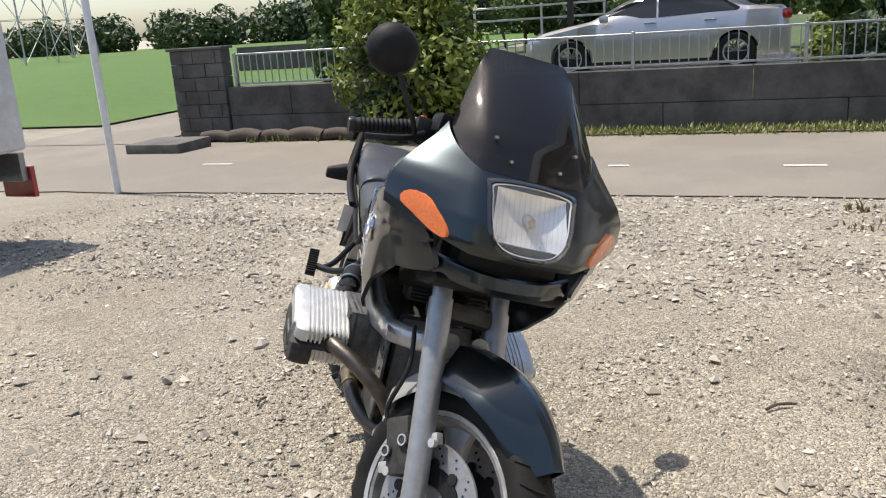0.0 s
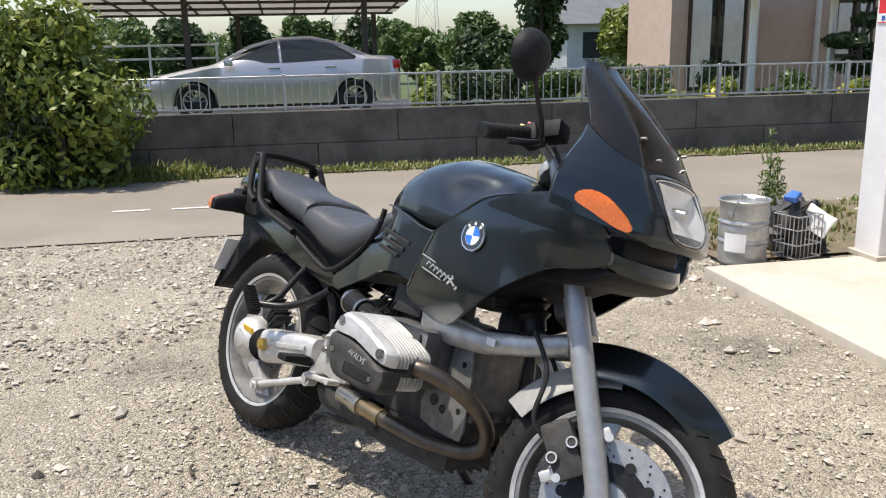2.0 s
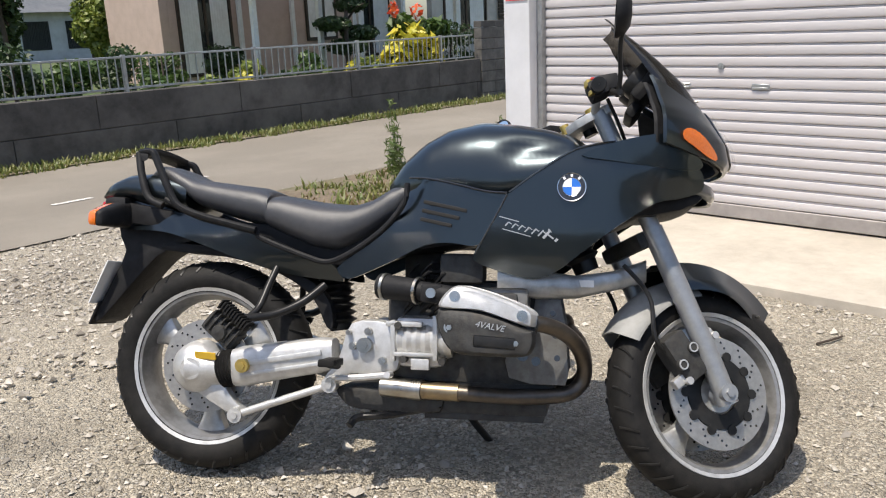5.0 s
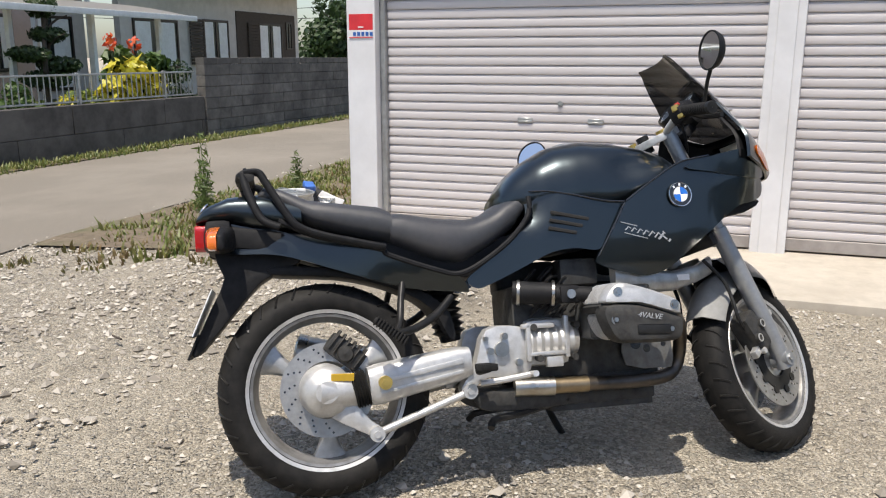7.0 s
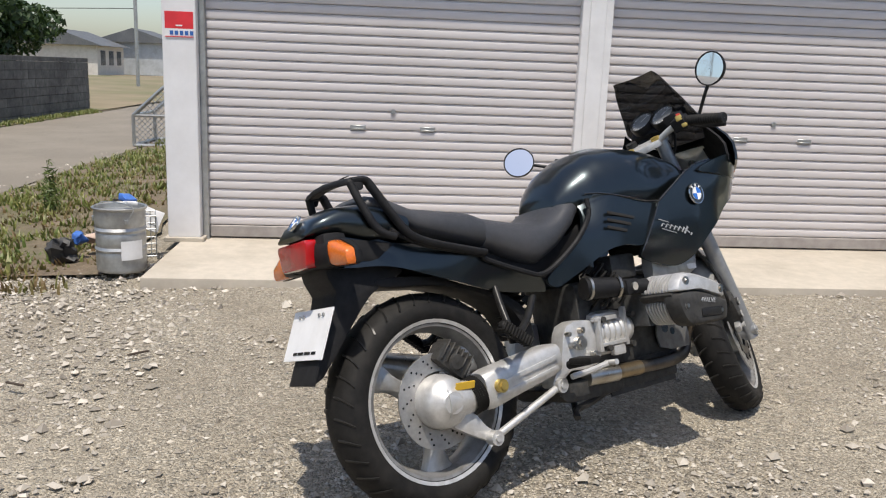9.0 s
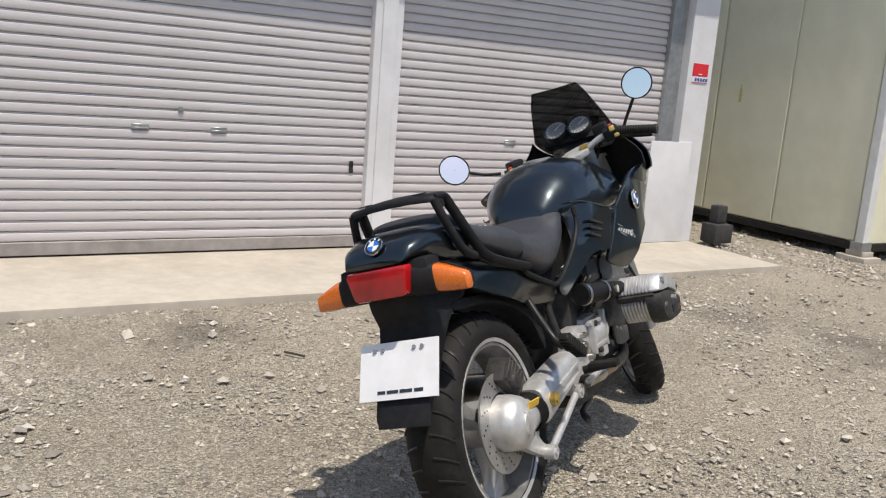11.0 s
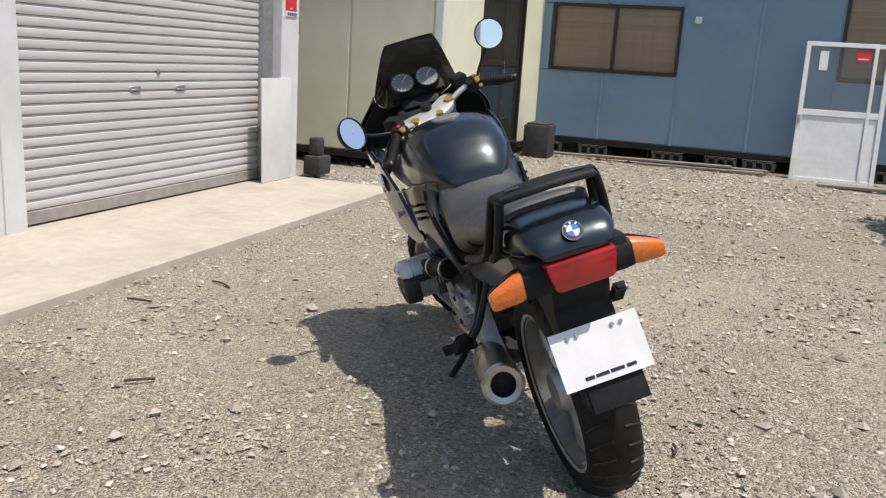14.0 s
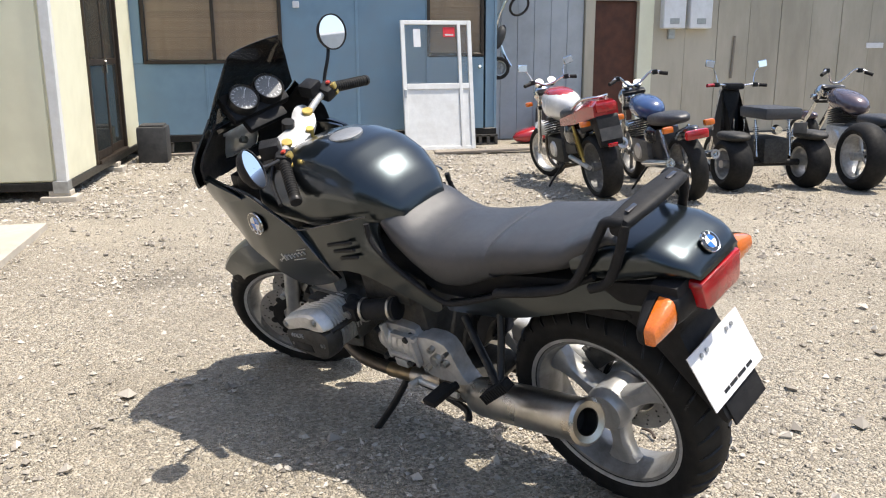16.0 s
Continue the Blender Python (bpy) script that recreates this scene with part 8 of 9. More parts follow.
# --- bars, controls, gauges, mirrors ---
BZ = 0.797   # height of the bar clamp along the steering axis
b = bm_new()
prism(b, smooth_poly([(-0.06, -0.03), (-0.13, 0.03), (-0.10, 0.06), (0.0, 0.04), (0.10, 0.06), (0.13, 0.03), (0.06, -0.03)], 3), -0.012, 0.012, "z", 0.004)
b.transform(Matrix.Translation(fk(-0.03, 0, BZ)) @ pose(0, 0, 0, 0, -24, 0) @ pose(0, 0, 0, 0, 0, -90))
bpart("top_yoke", b, "alu", label="bright cast top yoke", m=STEER)
b = bm_new()
for y, x in ((-0.09, -0.01), (0.09, -0.01), (0, -0.05), (0, 0.02)):
    rod(b, fk(x - 0.01, y, BZ - 0.005), fk(x - 0.01, y, BZ + 0.022), 0.017 if y else 0.013, None, 14)
bpart("yoke_bolts", b, "gold", m=STEER)
BEND = {}
for s in (-1, 1):
    t = new("handlebar")
    t.parent = bike
    e0, e1, e2, e3 = fk(-0.02, s * 0.10, BZ + 0.005), fk(-0.035, s * 0.16, BZ + 0.030), fk(-0.060, s * 0.215, BZ + 0.040), fk(-0.135, s * 0.330, BZ + 0.014)
    b = bm_new()
    tube(b, [e0, e1, e2, e3], 0.0115, 12)
    bpart("bar_tube", b, "alu", t, m=STEER)
    b = bm_new()
    m, ln = axis_to(e2, e3)
    lathe(b, [(0.001, 0), (0.0165, 0)] + [(0.0160 + 0.0020 * (k % 2), 0.008 + (ln - 0.016) * k / 26) for k in range(27)] + [(0.0165, ln), (0.001, ln)], 16, m)
    bpart("grip", b, "rubber", t, m=STEER)
    b = bm_new()
    m, _ = axis_to(e3, e3 + (e3 - e2))
    lathe(b, [(0.001, 0.012), (0.017, 0.012), (0.0185, 0.008), (0.0185, 0.0)], 16, m)
    bpart("bar_end", b, "blackmetal", t, m=STEER)
    b = bm_new()
    tbox(b, Matrix.Translation(e2.lerp(e1, 0.35)) @ pose(0, 0, 0, 0, -24, s * 20), 0.05, 0.055, 0.048, 0.012)
    tbox(b, Matrix.Translation(e2.lerp(e1, 0.75) + Vector((0.03, 0, 0.03))) @ pose(0, 0, 0, 0, -10, s * 20), 0.06, 0.055, 0.045, 0.01)
    bpart("switch_block", b, "matte", t, m=STEER)
    b = bm_new()
    tbox(b, Matrix.Translation(e2.lerp(e1, 0.3) + Vector((-0.026, 0, 0.012))), 0.014, 0.022, 0.02, 0.004)
    tbox(b, Matrix.Translation(e2.lerp(e1, 0.3) + Vector((-0.020, s * 0.01, -0.016))), 0.014, 0.02, 0.014, 0.004)
    bpart("switch", b, "gold", t, m=STEER)
    b = bm_new()
    tbox(b, Matrix.Translation(e2.lerp(e1, 0.3) + Vector((-0.012, 0, 0.028))), 0.012, 0.014, 0.008, 0.003)
    bpart("stop_switch", b, "orangewire", t, m=STEER)
    b = bm_new()
    tube(b, [e2 + Vector((0.04, 0, -0.005)), e2.lerp(e3, 0.4) + Vector((0.062, 0, -0.012)), e3 + Vector((0.055, 0, -0.012))], 0.0065, 8, 4, flat=1.2)
    bpart("lever", b, "blackmetal", t, m=STEER)
    b = bm_new()
    tube(b, [e1 + Vector((0.03, 0, 0)), e1 + Vector((0.08, -s * 0.03, -0.06)), fk(0.06, s * 0.05, BZ - 0.16)], 0.005, 6)
    bpart("control_cable", b, "blackmetal", t, m=STEER)
# mirrors
def mirror(stem, head, facing, name="mirror"):
    t = new(name)
    t.parent = bike
    head, facing = Vector(head), Vector(facing).normalized()
    b = bm_new()
    tube(b, stem + [head - Vector((0, 0, 0.0)) + facing * -0.02], 0.006, 10, 5)
    bpart("stem", b, "blackmetal", t)
    m = Matrix.Translation(head) @ facing.to_track_quat("Z", "Y").to_matrix().to_4x4()
    b = bm_new()
    lathe(b, [(0.001, -0.032), (0.03, -0.029), (0.050, -0.016), (0.058, 0.0), (0.058, 0.007), (0.054, 0.007), (0.054, 0.002), (0.001, 0.002)], 36, m)
    bpart("mirror_shell", b, "matte", t)
    b = bm_new()
    lathe(b, [(0.001, 0.0045), (0.0535, 0.0045)], 36, m)
    bpart("mirror_glass", b, "mirror", t)
mirror([(1.200, -0.215, 1.035), (1.206, -0.235, 1.085), (1.204, -0.275, 1.150)], (1.198, -0.311, 1.216), (-1.0, -0.02, 0.05))
mirror([(0.945, 0.185, 0.995), (0.92, 0.24, 1.005), (0.88, 0.29, 1.025)], (0.847, 0.324, 1.041), (-0.85, -0.75, 0.30))
# gauges in the pod on the yoke
pod = new("instrument_pod")
pod.parent = bike
b = bm_new()
POD = Matrix.Translation((1.268, 0.003, 1.098))
tbox(b, pose(0.012, 0, 0.0, 0, 40, 0), 0.04, 0.22, 0.105, 0.018)
tbox(b, pose(-0.02, 0, -0.06, 0, 40, 0), 0.03, 0.15, 0.05, 0.012)
bpart("pod_case", b, "matte", pod, m=POD)
for y in (-0.049, 0.049):
    m = POD @ pose(0.0, y, 0.01, 0, -50, 0)
    b = bm_new()
    lathe(b, [(0.001, 0.028), (0.043, 0.028), (0.047, 0.034), (0.050, 0.030), (0.050, 0.0)], 32, m)
    g = bpart("gauge_bezel", b, "blackmetal", pod)
    b = bm_new()
    lathe(b, [(0.001, 0.0285), (0.042, 0.0285)], 32, m)
    bpart("gauge_face", b, "gaugeface", g)
    b = bm_new()
    for k in range(13):
        a = radians(225 - 270 * k / 12)
        tbox(b, m @ pose(0.035 * math.cos(a), 0.035 * math.sin(a), 0.029, 0, 0, math.degrees(a)), 0.008, 0.002, 0.0008)
    tbox(b, m @ pose(0.012, -0.010, 0.030, 0, 0, -40), 0.035, 0.002, 0.0008)
    bpart("gauge_marks", b, "white", g, smooth=0)
    b = bm_new()
    lathe(b, [(0.001, 0.034), (0.044, 0.033)], 32, m)
    bpart("gauge_glass", b, "gaugeglass", g)
b = bm_new()
rod(b, fk(0.01, 0, BZ - 0.03), fk(0.01, 0, BZ + 0.03), 0.02, None, 16)
bpart("ignition_lock", b, "blackmetal", m=STEER)
b = bm_new()
prism(b, smooth_poly([(1.0, 0.80), (1.15, 0.90), (1.30, 0.90), (1.36, 0.84), (1.30, 0.76), (1.1, 0.68), (1.0, 0.66)], 2), -0.13, 0.13, "y", 0.02)
bpart("fairing_inner", b, "matte")
b = bm_new()
tbox(b, pose(1.04, 0, 0.70), 0.06, 0.22, 0.14, 0.01)
for k in range(14):
    tbox(b, pose(1.073, 0, 0.64 + 0.0095 * k), 0.01, 0.2, 0.004)
bpart("oil_cooler", b, "iron")


# ---- parked bikes, seen over the tail ----
def torus_tyre(parent, c, r, w, rimmat="rim", spokes=5, steer=None, fat=0.24):
    t = new("wheel")
    t.parent = parent
    m = (steer or Matrix()) @ Matrix.Translation(c)
    b = bm_new()
    ri = r * (1 - fat)
    lathe(b, [(ri, -w * 0.42)] + [(ri + (r - ri) * (0.3 + 0.7 * math.cos(a)), w / 2 * math.sin(a)) for a in np.linspace(-1.5, 1.5, 9)] + [(ri, w * 0.42)], 40, m @ WH, True)
    bmesh.ops.recalc_face_normals(b, faces=b.faces)
    part("tyre", b, "rubber", t)
    b = bm_new()
    lathe(b, [(ri, -w * 0.4), (ri - 0.02, -w * 0.36), (ri - 0.03, 0), (ri - 0.02, w * 0.36), (ri, w * 0.4)], 40, m @ WH, True)
    for k in range(spokes):
        tbox(b, m @ WH @ pose(0, 0, 0, 0, 0, 360 / spokes * k) @ pose(ri * 0.5, 0, 0), ri * 0.95, 0.03 if spokes < 8 else 0.006, 0.03 if spokes < 8 else 0.006, 0.004, 1)
    rod(b, m @ Vector((0, -w * 0.45, 0)), m @ Vector((0, w * 0.45, 0)), 0.04, None, 16)
    part("rim", b, rimmat, t)
    return t


def ellipsoid(parent, name, m, sx, sy, sz, mat, p=0.7, label=""):
    b = bm_new()
    rings = []
    for x in np.linspace(-0.985, 0.985, 15):
        k = (1 - abs(x) ** 2.4) ** 0.5
        rings.append([Vector((x * sx / 2, k * sy / 2 * math.copysign(abs(math.cos(a)) ** p, math.cos(a)), k * sz / 2 * math.copysign(abs(math.sin(a)) ** p, math.sin(a)))) for a in np.linspace(0, 2 * math.pi, 19)[:-1]])
    loft(b, rings)
    bmesh.ops.recalc_face_normals(b, faces=b.faces)
    b.transform(m)
    return part(name, b, mat, parent, label, smooth=1.2)


def pbars(t, cx, cz, half, rise, mirrors, back=0.1, gripmat="rubber", square=True):
    b = bm_new()
    tube(b, [(cx - back, -half, cz + rise * 0.6), (cx - back * 0.5, -half * 0.6, cz + rise), (cx, -half * 0.2, cz), (cx, half * 0.2, cz), (cx - back * 0.5, half * 0.6, cz + rise), (cx - back, half, cz + rise * 0.6)], 0.013, 10, 5)
    part("handlebar", b, "chrome", t)
    for s in (-1, 1):
        b = bm_new()
        rod(b, (cx - back * 0.8, s * half * 0.8, cz + rise * 0.78), (cx - back * 1.05, s * half * 1.05, cz + rise * 0.56), 0.02, None, 12)
        part("grip", b, gripmat if s > 0 else "rubber", t)
        b = bm_new()
        tbox(b, pose(cx - back * 0.6, s * half * 0.68, cz + rise * 0.9), 0.06, 0.05, 0.05, 0.01)
        part("switch_block", b, "blackmetal", t)
        if mirrors:
            mz = cz + rise + mirrors
            b = bm_new()
            tube(b, [(cx - back * 0.5, s * half * 0.62, cz + rise), (cx, s * half * 0.7, cz + rise + mirrors * 0.6), (cx, s * half * 0.88, mz)], 0.006, 8)
            mr = part("mirror_stem", b, "chrome", t)
            b = bm_new()
            tbox(b, pose(cx - 0.01, s * half * 0.92, mz + 0.02, 10 * s, 4, 0), 0.02, 0.105, 0.078, 0.012)
            part("mirror_shell", b, "chrome", mr)
            b = bm_new()
            tbox(b, pose(cx - 0.022, s * half * 0.92, mz + 0.018, 10 * s, 4, 0), 0.003, 0.09, 0.064, 0)
            part("mirror_glass", b, "mirror", mr)


def pfork(t, hx, hz, ax, az, w, r=0.02, mat="chrome"):
    for s in (-1, 1):
        b = bm_new()
        rod(b, (ax, s * w, az), (hx, s * w, hz), r * 1.25, r, 14)
        part("fork_leg", b, mat, t)
    b = bm_new()
    tbox(b, pose(hx, 0, hz - 0.02, 0, -25, 0), 0.07, w * 2.4, 0.04, 0.01)
    tbox(b, pose((hx * 0.75 + ax * 0.25), 0, hz * 0.75 + az * 0.25, 0, -25, 0), 0.07, w * 2.4, 0.04, 0.01)
    part("yoke", b, "blackmetal", t)


def pengine(t, x, z, big=1.0, mat="iron"):
    b = bm_new()
    tbox(b, pose(x, 0, z), 0.42 * big, 0.32, 0.26, 0.04)
    part("crankcase", b, mat, t)
    for k in range(7):
        b = bm_new()
        tbox(b, pose(x + 0.08, 0, z + 0.16 + 0.024 * k, 0, 12, 0), 0.20, 0.36, 0.009, 0.003, 1)
        part("fin", b, "iron", t)
    for s in (-1, 1):
        b = bm_new()
        lathe(b, [(0.001, 0.02), (0.07, 0.018), (0.085, 0)], 24, pose(x + 0.02, s * 0.16, z, -90 * s, 0, 0))
        part("engine_cover", b, "alu", t)


def pshocks(t, xa, za, xb, zb, w, mat="chrome"):
    for s in (-1, 1):
        b = bm_new()
        m, ln = axis_to((xa, s * w, za), (xb, s * w, zb))
        rod(b, (xa, s * w, za), (xb, s * w, zb), 0.014, None, 10)
        for k in range(12):
            lathe(b, [(0.024, -0.004), (0.031, 0), (0.024, 0.004)], 14, m @ pose(0, 0, ln * (0.18 + 0.055 * k)))
        part("shock", b, mat, t)


def naked(m):
    t = thing("parked_motorcycle", m, "red and white naked motorcycle parked before the shed", "motorcycle", "parked bikes")
    torus_tyre(t, Vector((-0.72, 0, 0.315)), 0.315, 0.21, "casegrey", 3)
    torus_tyre(t, Vector((0.72, 0, 0.30)), 0.30, 0.12, "rim", 3, Matrix.Translation((0.72, 0, 0.3)) @ Matrix.Rotation(radians(18), 4, "Z") @ Matrix.Translation((-0.72, 0, -0.3)))
    pfork(t, 0.46, 1.0, 0.70, 0.30, 0.10)
    pengine(t, 0.06, 0.42)
    ellipsoid(t, "fuel_tank", pose(0.12, 0, 0.86, 0, -5, 0), 0.62, 0.36, 0.32, "whitepaint", 0.8, "white fuel tank with a red top")
    ellipsoid(t, "tank_stripe", pose(0.14, 0, 0.935, 0, -5, 0), 0.52, 0.29, 0.20, "redpaint", 0.8)
    ellipsoid(t, "seat", pose(-0.30, 0, 0.80, 0, 6, 0), 0.66, 0.28, 0.13, "seat", 0.6)
    b = bm_new()
    rings = [[Vector((x, y * w, z0 + (z1 - z0) * q)) for y, q in ((-1, 0), (-1, 0.7), (-0.6, 1), (0.6, 1), (1, 0.7), (1, 0))] for x, w, z0, z1 in ((-0.15, 0.14, 0.68, 0.78), (-0.5, 0.15, 0.72, 0.87), (-0.8, 0.14, 0.78, 0.96), (-0.98, 0.12, 0.82, 0.96))]
    loft(b, rings)
    bmesh.ops.recalc_face_normals(b, faces=b.faces)
    part("tail_cowl", b, "redpaint", t, "red tail cowl")
    b = bm_new()
    tbox(b, pose(-0.98, 0, 0.90), 0.05, 0.20, 0.09, 0.02)
    part("tail_lamp", b, "redlens", t)
    b = bm_new()
    tube(b, [(-0.45, -0.12, 0.86), (-0.75, -0.13, 0.97), (-0.86, 0, 0.98), (-0.75, 0.13, 0.97), (-0.45, 0.12, 0.86)], 0.012, 10)
    part("grab_rail", b, "chrome", t)
    b = bm_new()
    prism(b, smooth_poly([(-0.60, 0.72), (-0.90, 0.84), (-1.0, 0.80), (-1.04, 0.56), (-0.98, 0.56), (-0.88, 0.70), (-0.6, 0.64)], 2), -0.11, 0.11, "y", 0.01)
    part("mudguard", b, "matte", t)
    ellipsoid(t, "side_cover", pose(-0.30, 0, 0.60), 0.46, 0.30, 0.26, "blackemb", 0.6)
    b = bm_new()
    tbox(b, pose(-1.045, 0, 0.66, 0, 10, 0), 0.004, 0.21, 0.115, 0)
    part("number_plate", b, "grime", t)
    b = bm_new()
    tbox(b, pose(-1.05, 0, 0.555), 0.03, 0.09, 0.035, 0.006)
    part("reflector", b, "redlens", t)
    for s in (-1, 1):
        b = bm_new()
        tbox(b, pose(-0.86, s * 0.17, 0.76), 0.06, 0.10, 0.055, 0.02)
        part("indicator", b, "amber", t)
        b = bm_new()
        tbox(b, pose(0.62, s * 0.18, 0.86), 0.05, 0.08, 0.05, 0.02)
        part("indicator", b, "amber", t)
    ellipsoid(t, "front_fender", pose(0.72, 0, 0.56), 0.52, 0.15, 0.16, "whitepaint", 0.7)
    ellipsoid(t, "headlight", pose(0.66, 0, 0.94), 0.17, 0.19, 0.19, "chrome", 1.0)
    for s in (-1, 1):
        b = bm_new()
        lathe(b, [(0.001, 0.04), (0.045, 0.04), (0.05, 0.03), (0.05, 0)], 20, pose(0.52, s * 0.07, 1.06, 0, -45, 0))
        part("gauge", b, "chrome", t)
    b = bm_new()
    mm, ln = axis_to((-0.05, -0.18, 0.30), (-0.78, -0.22, 0.50))
    lathe(b, [(0.001, 0), (0.025, 0), (0.05, 0.25), (0.055, ln), (0.03, ln), (0.03, ln - 0.04), (0.001, ln - 0.04)], 24, mm)
    part("muffler", b, "steel", t)
    for k in range(4):
        b = bm_new()
        y = -0.12 + 0.08 * k
        tube(b, [(0.25, y, 0.58), (0.38, y, 0.5), (0.38, y, 0.3), (0.2, y * 0.7, 0.2), (-0.1, -0.12, 0.25)], 0.017, 10)
        part("header_pipe", b, "pipe", t)
    pshocks(t, -0.62, 0.36, -0.45, 0.70, 0.13, "gold")
    for s in (-1, 1):
        b = bm_new()
        rod(b, (-0.2, s * 0.1, 0.36), (-0.72, s * 0.12, 0.315), 0.024, None, 10)
        part("swingarm", b, "alu", t)
    b = bm_new()
    tbox(b, pose(-0.22, 0, 0.54, 0, 8, 0), 0.36, 0.24, 0.30, 0.04)
    part("battery_box", b, "grime", t)
    pbars(t, 0.44, 1.06, 0.28, 0.05, 0.14)
    b = bm_new()
    tube(b, [(-0.1, 0.15, 0.28), (-0.02, 0.26, 0.12), (0.03, 0.33, 0.0)], 0.012, 8)
    part("side_stand", b, "blackmetal", t)
    return t


def roadster(m):
    t = thing("parked_motorcycle", m, "black and blue retro motorcycle with twin shocks", "motorcycle", "parked bikes")
    torus_tyre(t, Vector((-0.70, 0, 0.32)), 0.32, 0.17, "casegrey", 5)
    torus_tyre(t, Vector((0.72, 0, 0.32)), 0.32, 0.11, "casegrey", 5)
    pfork(t, 0.44, 1.0, 0.70, 0.32, 0.10)
    pengine(t, 0.05, 0.42, 1.0, "casegrey")
    ellipsoid(t, "fuel_tank", pose(0.13, 0, 0.84, 0, -8, 0), 0.56, 0.30, 0.24, "bluepaint", 0.9)
    ellipsoid(t, "seat", pose(-0.38, 0, 0.76, 0, 4, 0), 0.74, 0.29, 0.13, "seat", 0.6)
    ellipsoid(t, "side_cover", pose(-0.18, 0, 0.60), 0.30, 0.34, 0.20, "blackemb", 0.6)
    ellipsoid(t, "rear_fender", pose(-0.76, 0, 0.63, 0, 20, 0), 0.46, 0.17, 0.14, "blackemb", 0.7)
    b = bm_new()
    tbox(b, pose(-0.98, 0, 0.66), 0.07, 0.22, 0.09, 0.03)
    part("tail_lamp", b, "redlens", t)
    for s in (-1, 1):
        b = bm_new()
        tbox(b, pose(-0.82, s * 0.2, 0.72), 0.06, 0.10, 0.06, 0.02)
        part("indicator", b, "amber", t)
    ellipsoid(t, "front_fender", pose(0.72, 0, 0.60), 0.5, 0.14, 0.12, "chrome", 0.7)
    ellipsoid(t, "headlight", pose(0.64, 0, 0.92), 0.18, 0.19, 0.19, "chrome", 1.0)
    for s in (-1, 1):
        b = bm_new()
        lathe(b, [(0.001, 0.04), (0.04, 0.04), (0.045, 0.03), (0.045, 0)], 20, pose(0.48, s * 0.06, 1.04, 0, -45, 0))
        part("gauge", b, "chrome", t)
        b = bm_new()
        mm, ln = axis_to((-0.1, s * 0.19, 0.32), (-0.85, s * 0.22, 0.42))
        lathe(b, [(0.001, 0), (0.02, 0), (0.042, 0.2), (0.045, ln), (0.025, ln), (0.001, ln - 0.03)], 22, mm)
        part("muffler", b, "chrome", t)
        b = bm_new()
        rod(b, (-0.2, s * 0.1, 0.36), (-0.70, s * 0.12, 0.32), 0.022, None, 10)
        part("swingarm", b, "blackmetal", t)
    pshocks(t, -0.66, 0.36, -0.50, 0.68, 0.14)
    b = bm_new()
    tbox(b, pose(-0.22, 0, 0.50, 0, 8, 0), 0.34, 0.22, 0.30, 0.04)
    part("battery_box", b, "grime", t)
    pbars(t, 0.42, 1.06, 0.30, 0.10, 0, 0.16)
    b = bm_new()
    tube(b, [(-0.1, 0.15, 0.28), (-0.02, 0.26, 0.12), (0.03, 0.33, 0.0)], 0.012, 8)
    part("side_stand", b, "blackmetal", t)
    return t


def trike(m):
    t = thing("three_wheel_scooter", m, "black fat-tyred three-wheel scooter with a red grip", "trike", "parked bikes")
    for s in (-1, 1):
        torus_tyre(t, Vector((-0.45, s * 0.42, 0.27)), 0.27, 0.25, "rim", 4, None, 0.42)
        ellipsoid(t, "wheel_fender", pose(-0.45, s * 0.42, 0.545, 0, 0, 0), 0.46, 0.26, 0.10, "iron", 0.7)
    torus_tyre(t, Vector((0.68, 0, 0.24)), 0.24, 0.13, "rim", 4, None, 0.42)
    b = bm_new()
    rod(b, (-0.45, -0.42, 0.27), (-0.45, 0.42, 0.27), 0.035, None, 12)
    part("rear_axle", b, "blackmetal", t)
    b = bm_new()
    tbox(b, pose(-0.35, 0, 0.40), 0.42, 0.28, 0.26, 0.05)
    part("engine", b, "iron", t)
    b = bm_new()
    tbox(b, pose(-0.38, 0, 0.77), 0.52, 0.40, 0.12, 0.04)
    part("seat", b, "seat", t)
    b = bm_new()
    prism(b, smooth_poly([(0.62, 0.46), (0.50, 0.92), (0.42, 0.95), (0.40, 0.60), (0.30, 0.34), (0.0, 0.30), (0.0, 0.24), (0.4, 0.24)], 3), -0.10, 0.10, "y", 0.03)
    part("leg_shield", b, "matte", t)
    ellipsoid(t, "front_fender", pose(0.68, 0, 0.47), 0.42, 0.20, 0.14, "iron", 0.7)
    pshocks(t, -0.5, 0.34, -0.42, 0.70, 0.18)
    pfork(t, 0.52, 0.95, 0.68, 0.24, 0.07)
    b = bm_new()
    tbox(b, pose(0.40, 0, 1.0), 0.16, 0.2, 0.07, 0.03)
    part("handlebar_cover", b, "matte", t)
    pbars(t, 0.38, 1.0, 0.33, 0.02, 0.2, 0.06, "redpaint")
    for y in (-0.06, 0.06):
        b = bm_new()
        tube(b, [(0.30, y, 0.5), (0.22, y, 0.48), (0.22, y, 0.66)], 0.008, 8)
        part("luggage_hook", b, "chrome", t)
    b = bm_new()
    lathe(b, [(0.001, 0.05), (0.04, 0.05), (0.05, 0)], 18, pose(-0.64, 0.08, 0.62, 0, -90, 0))
    part("work_lamp", b, "chrome", t)
    b = bm_new()
    tbox(b, pose(-0.70, -0.14, 0.64), 0.02, 0.14, 0.10, 0.004)
    part("number_plate", b, "grime", t)
    return t


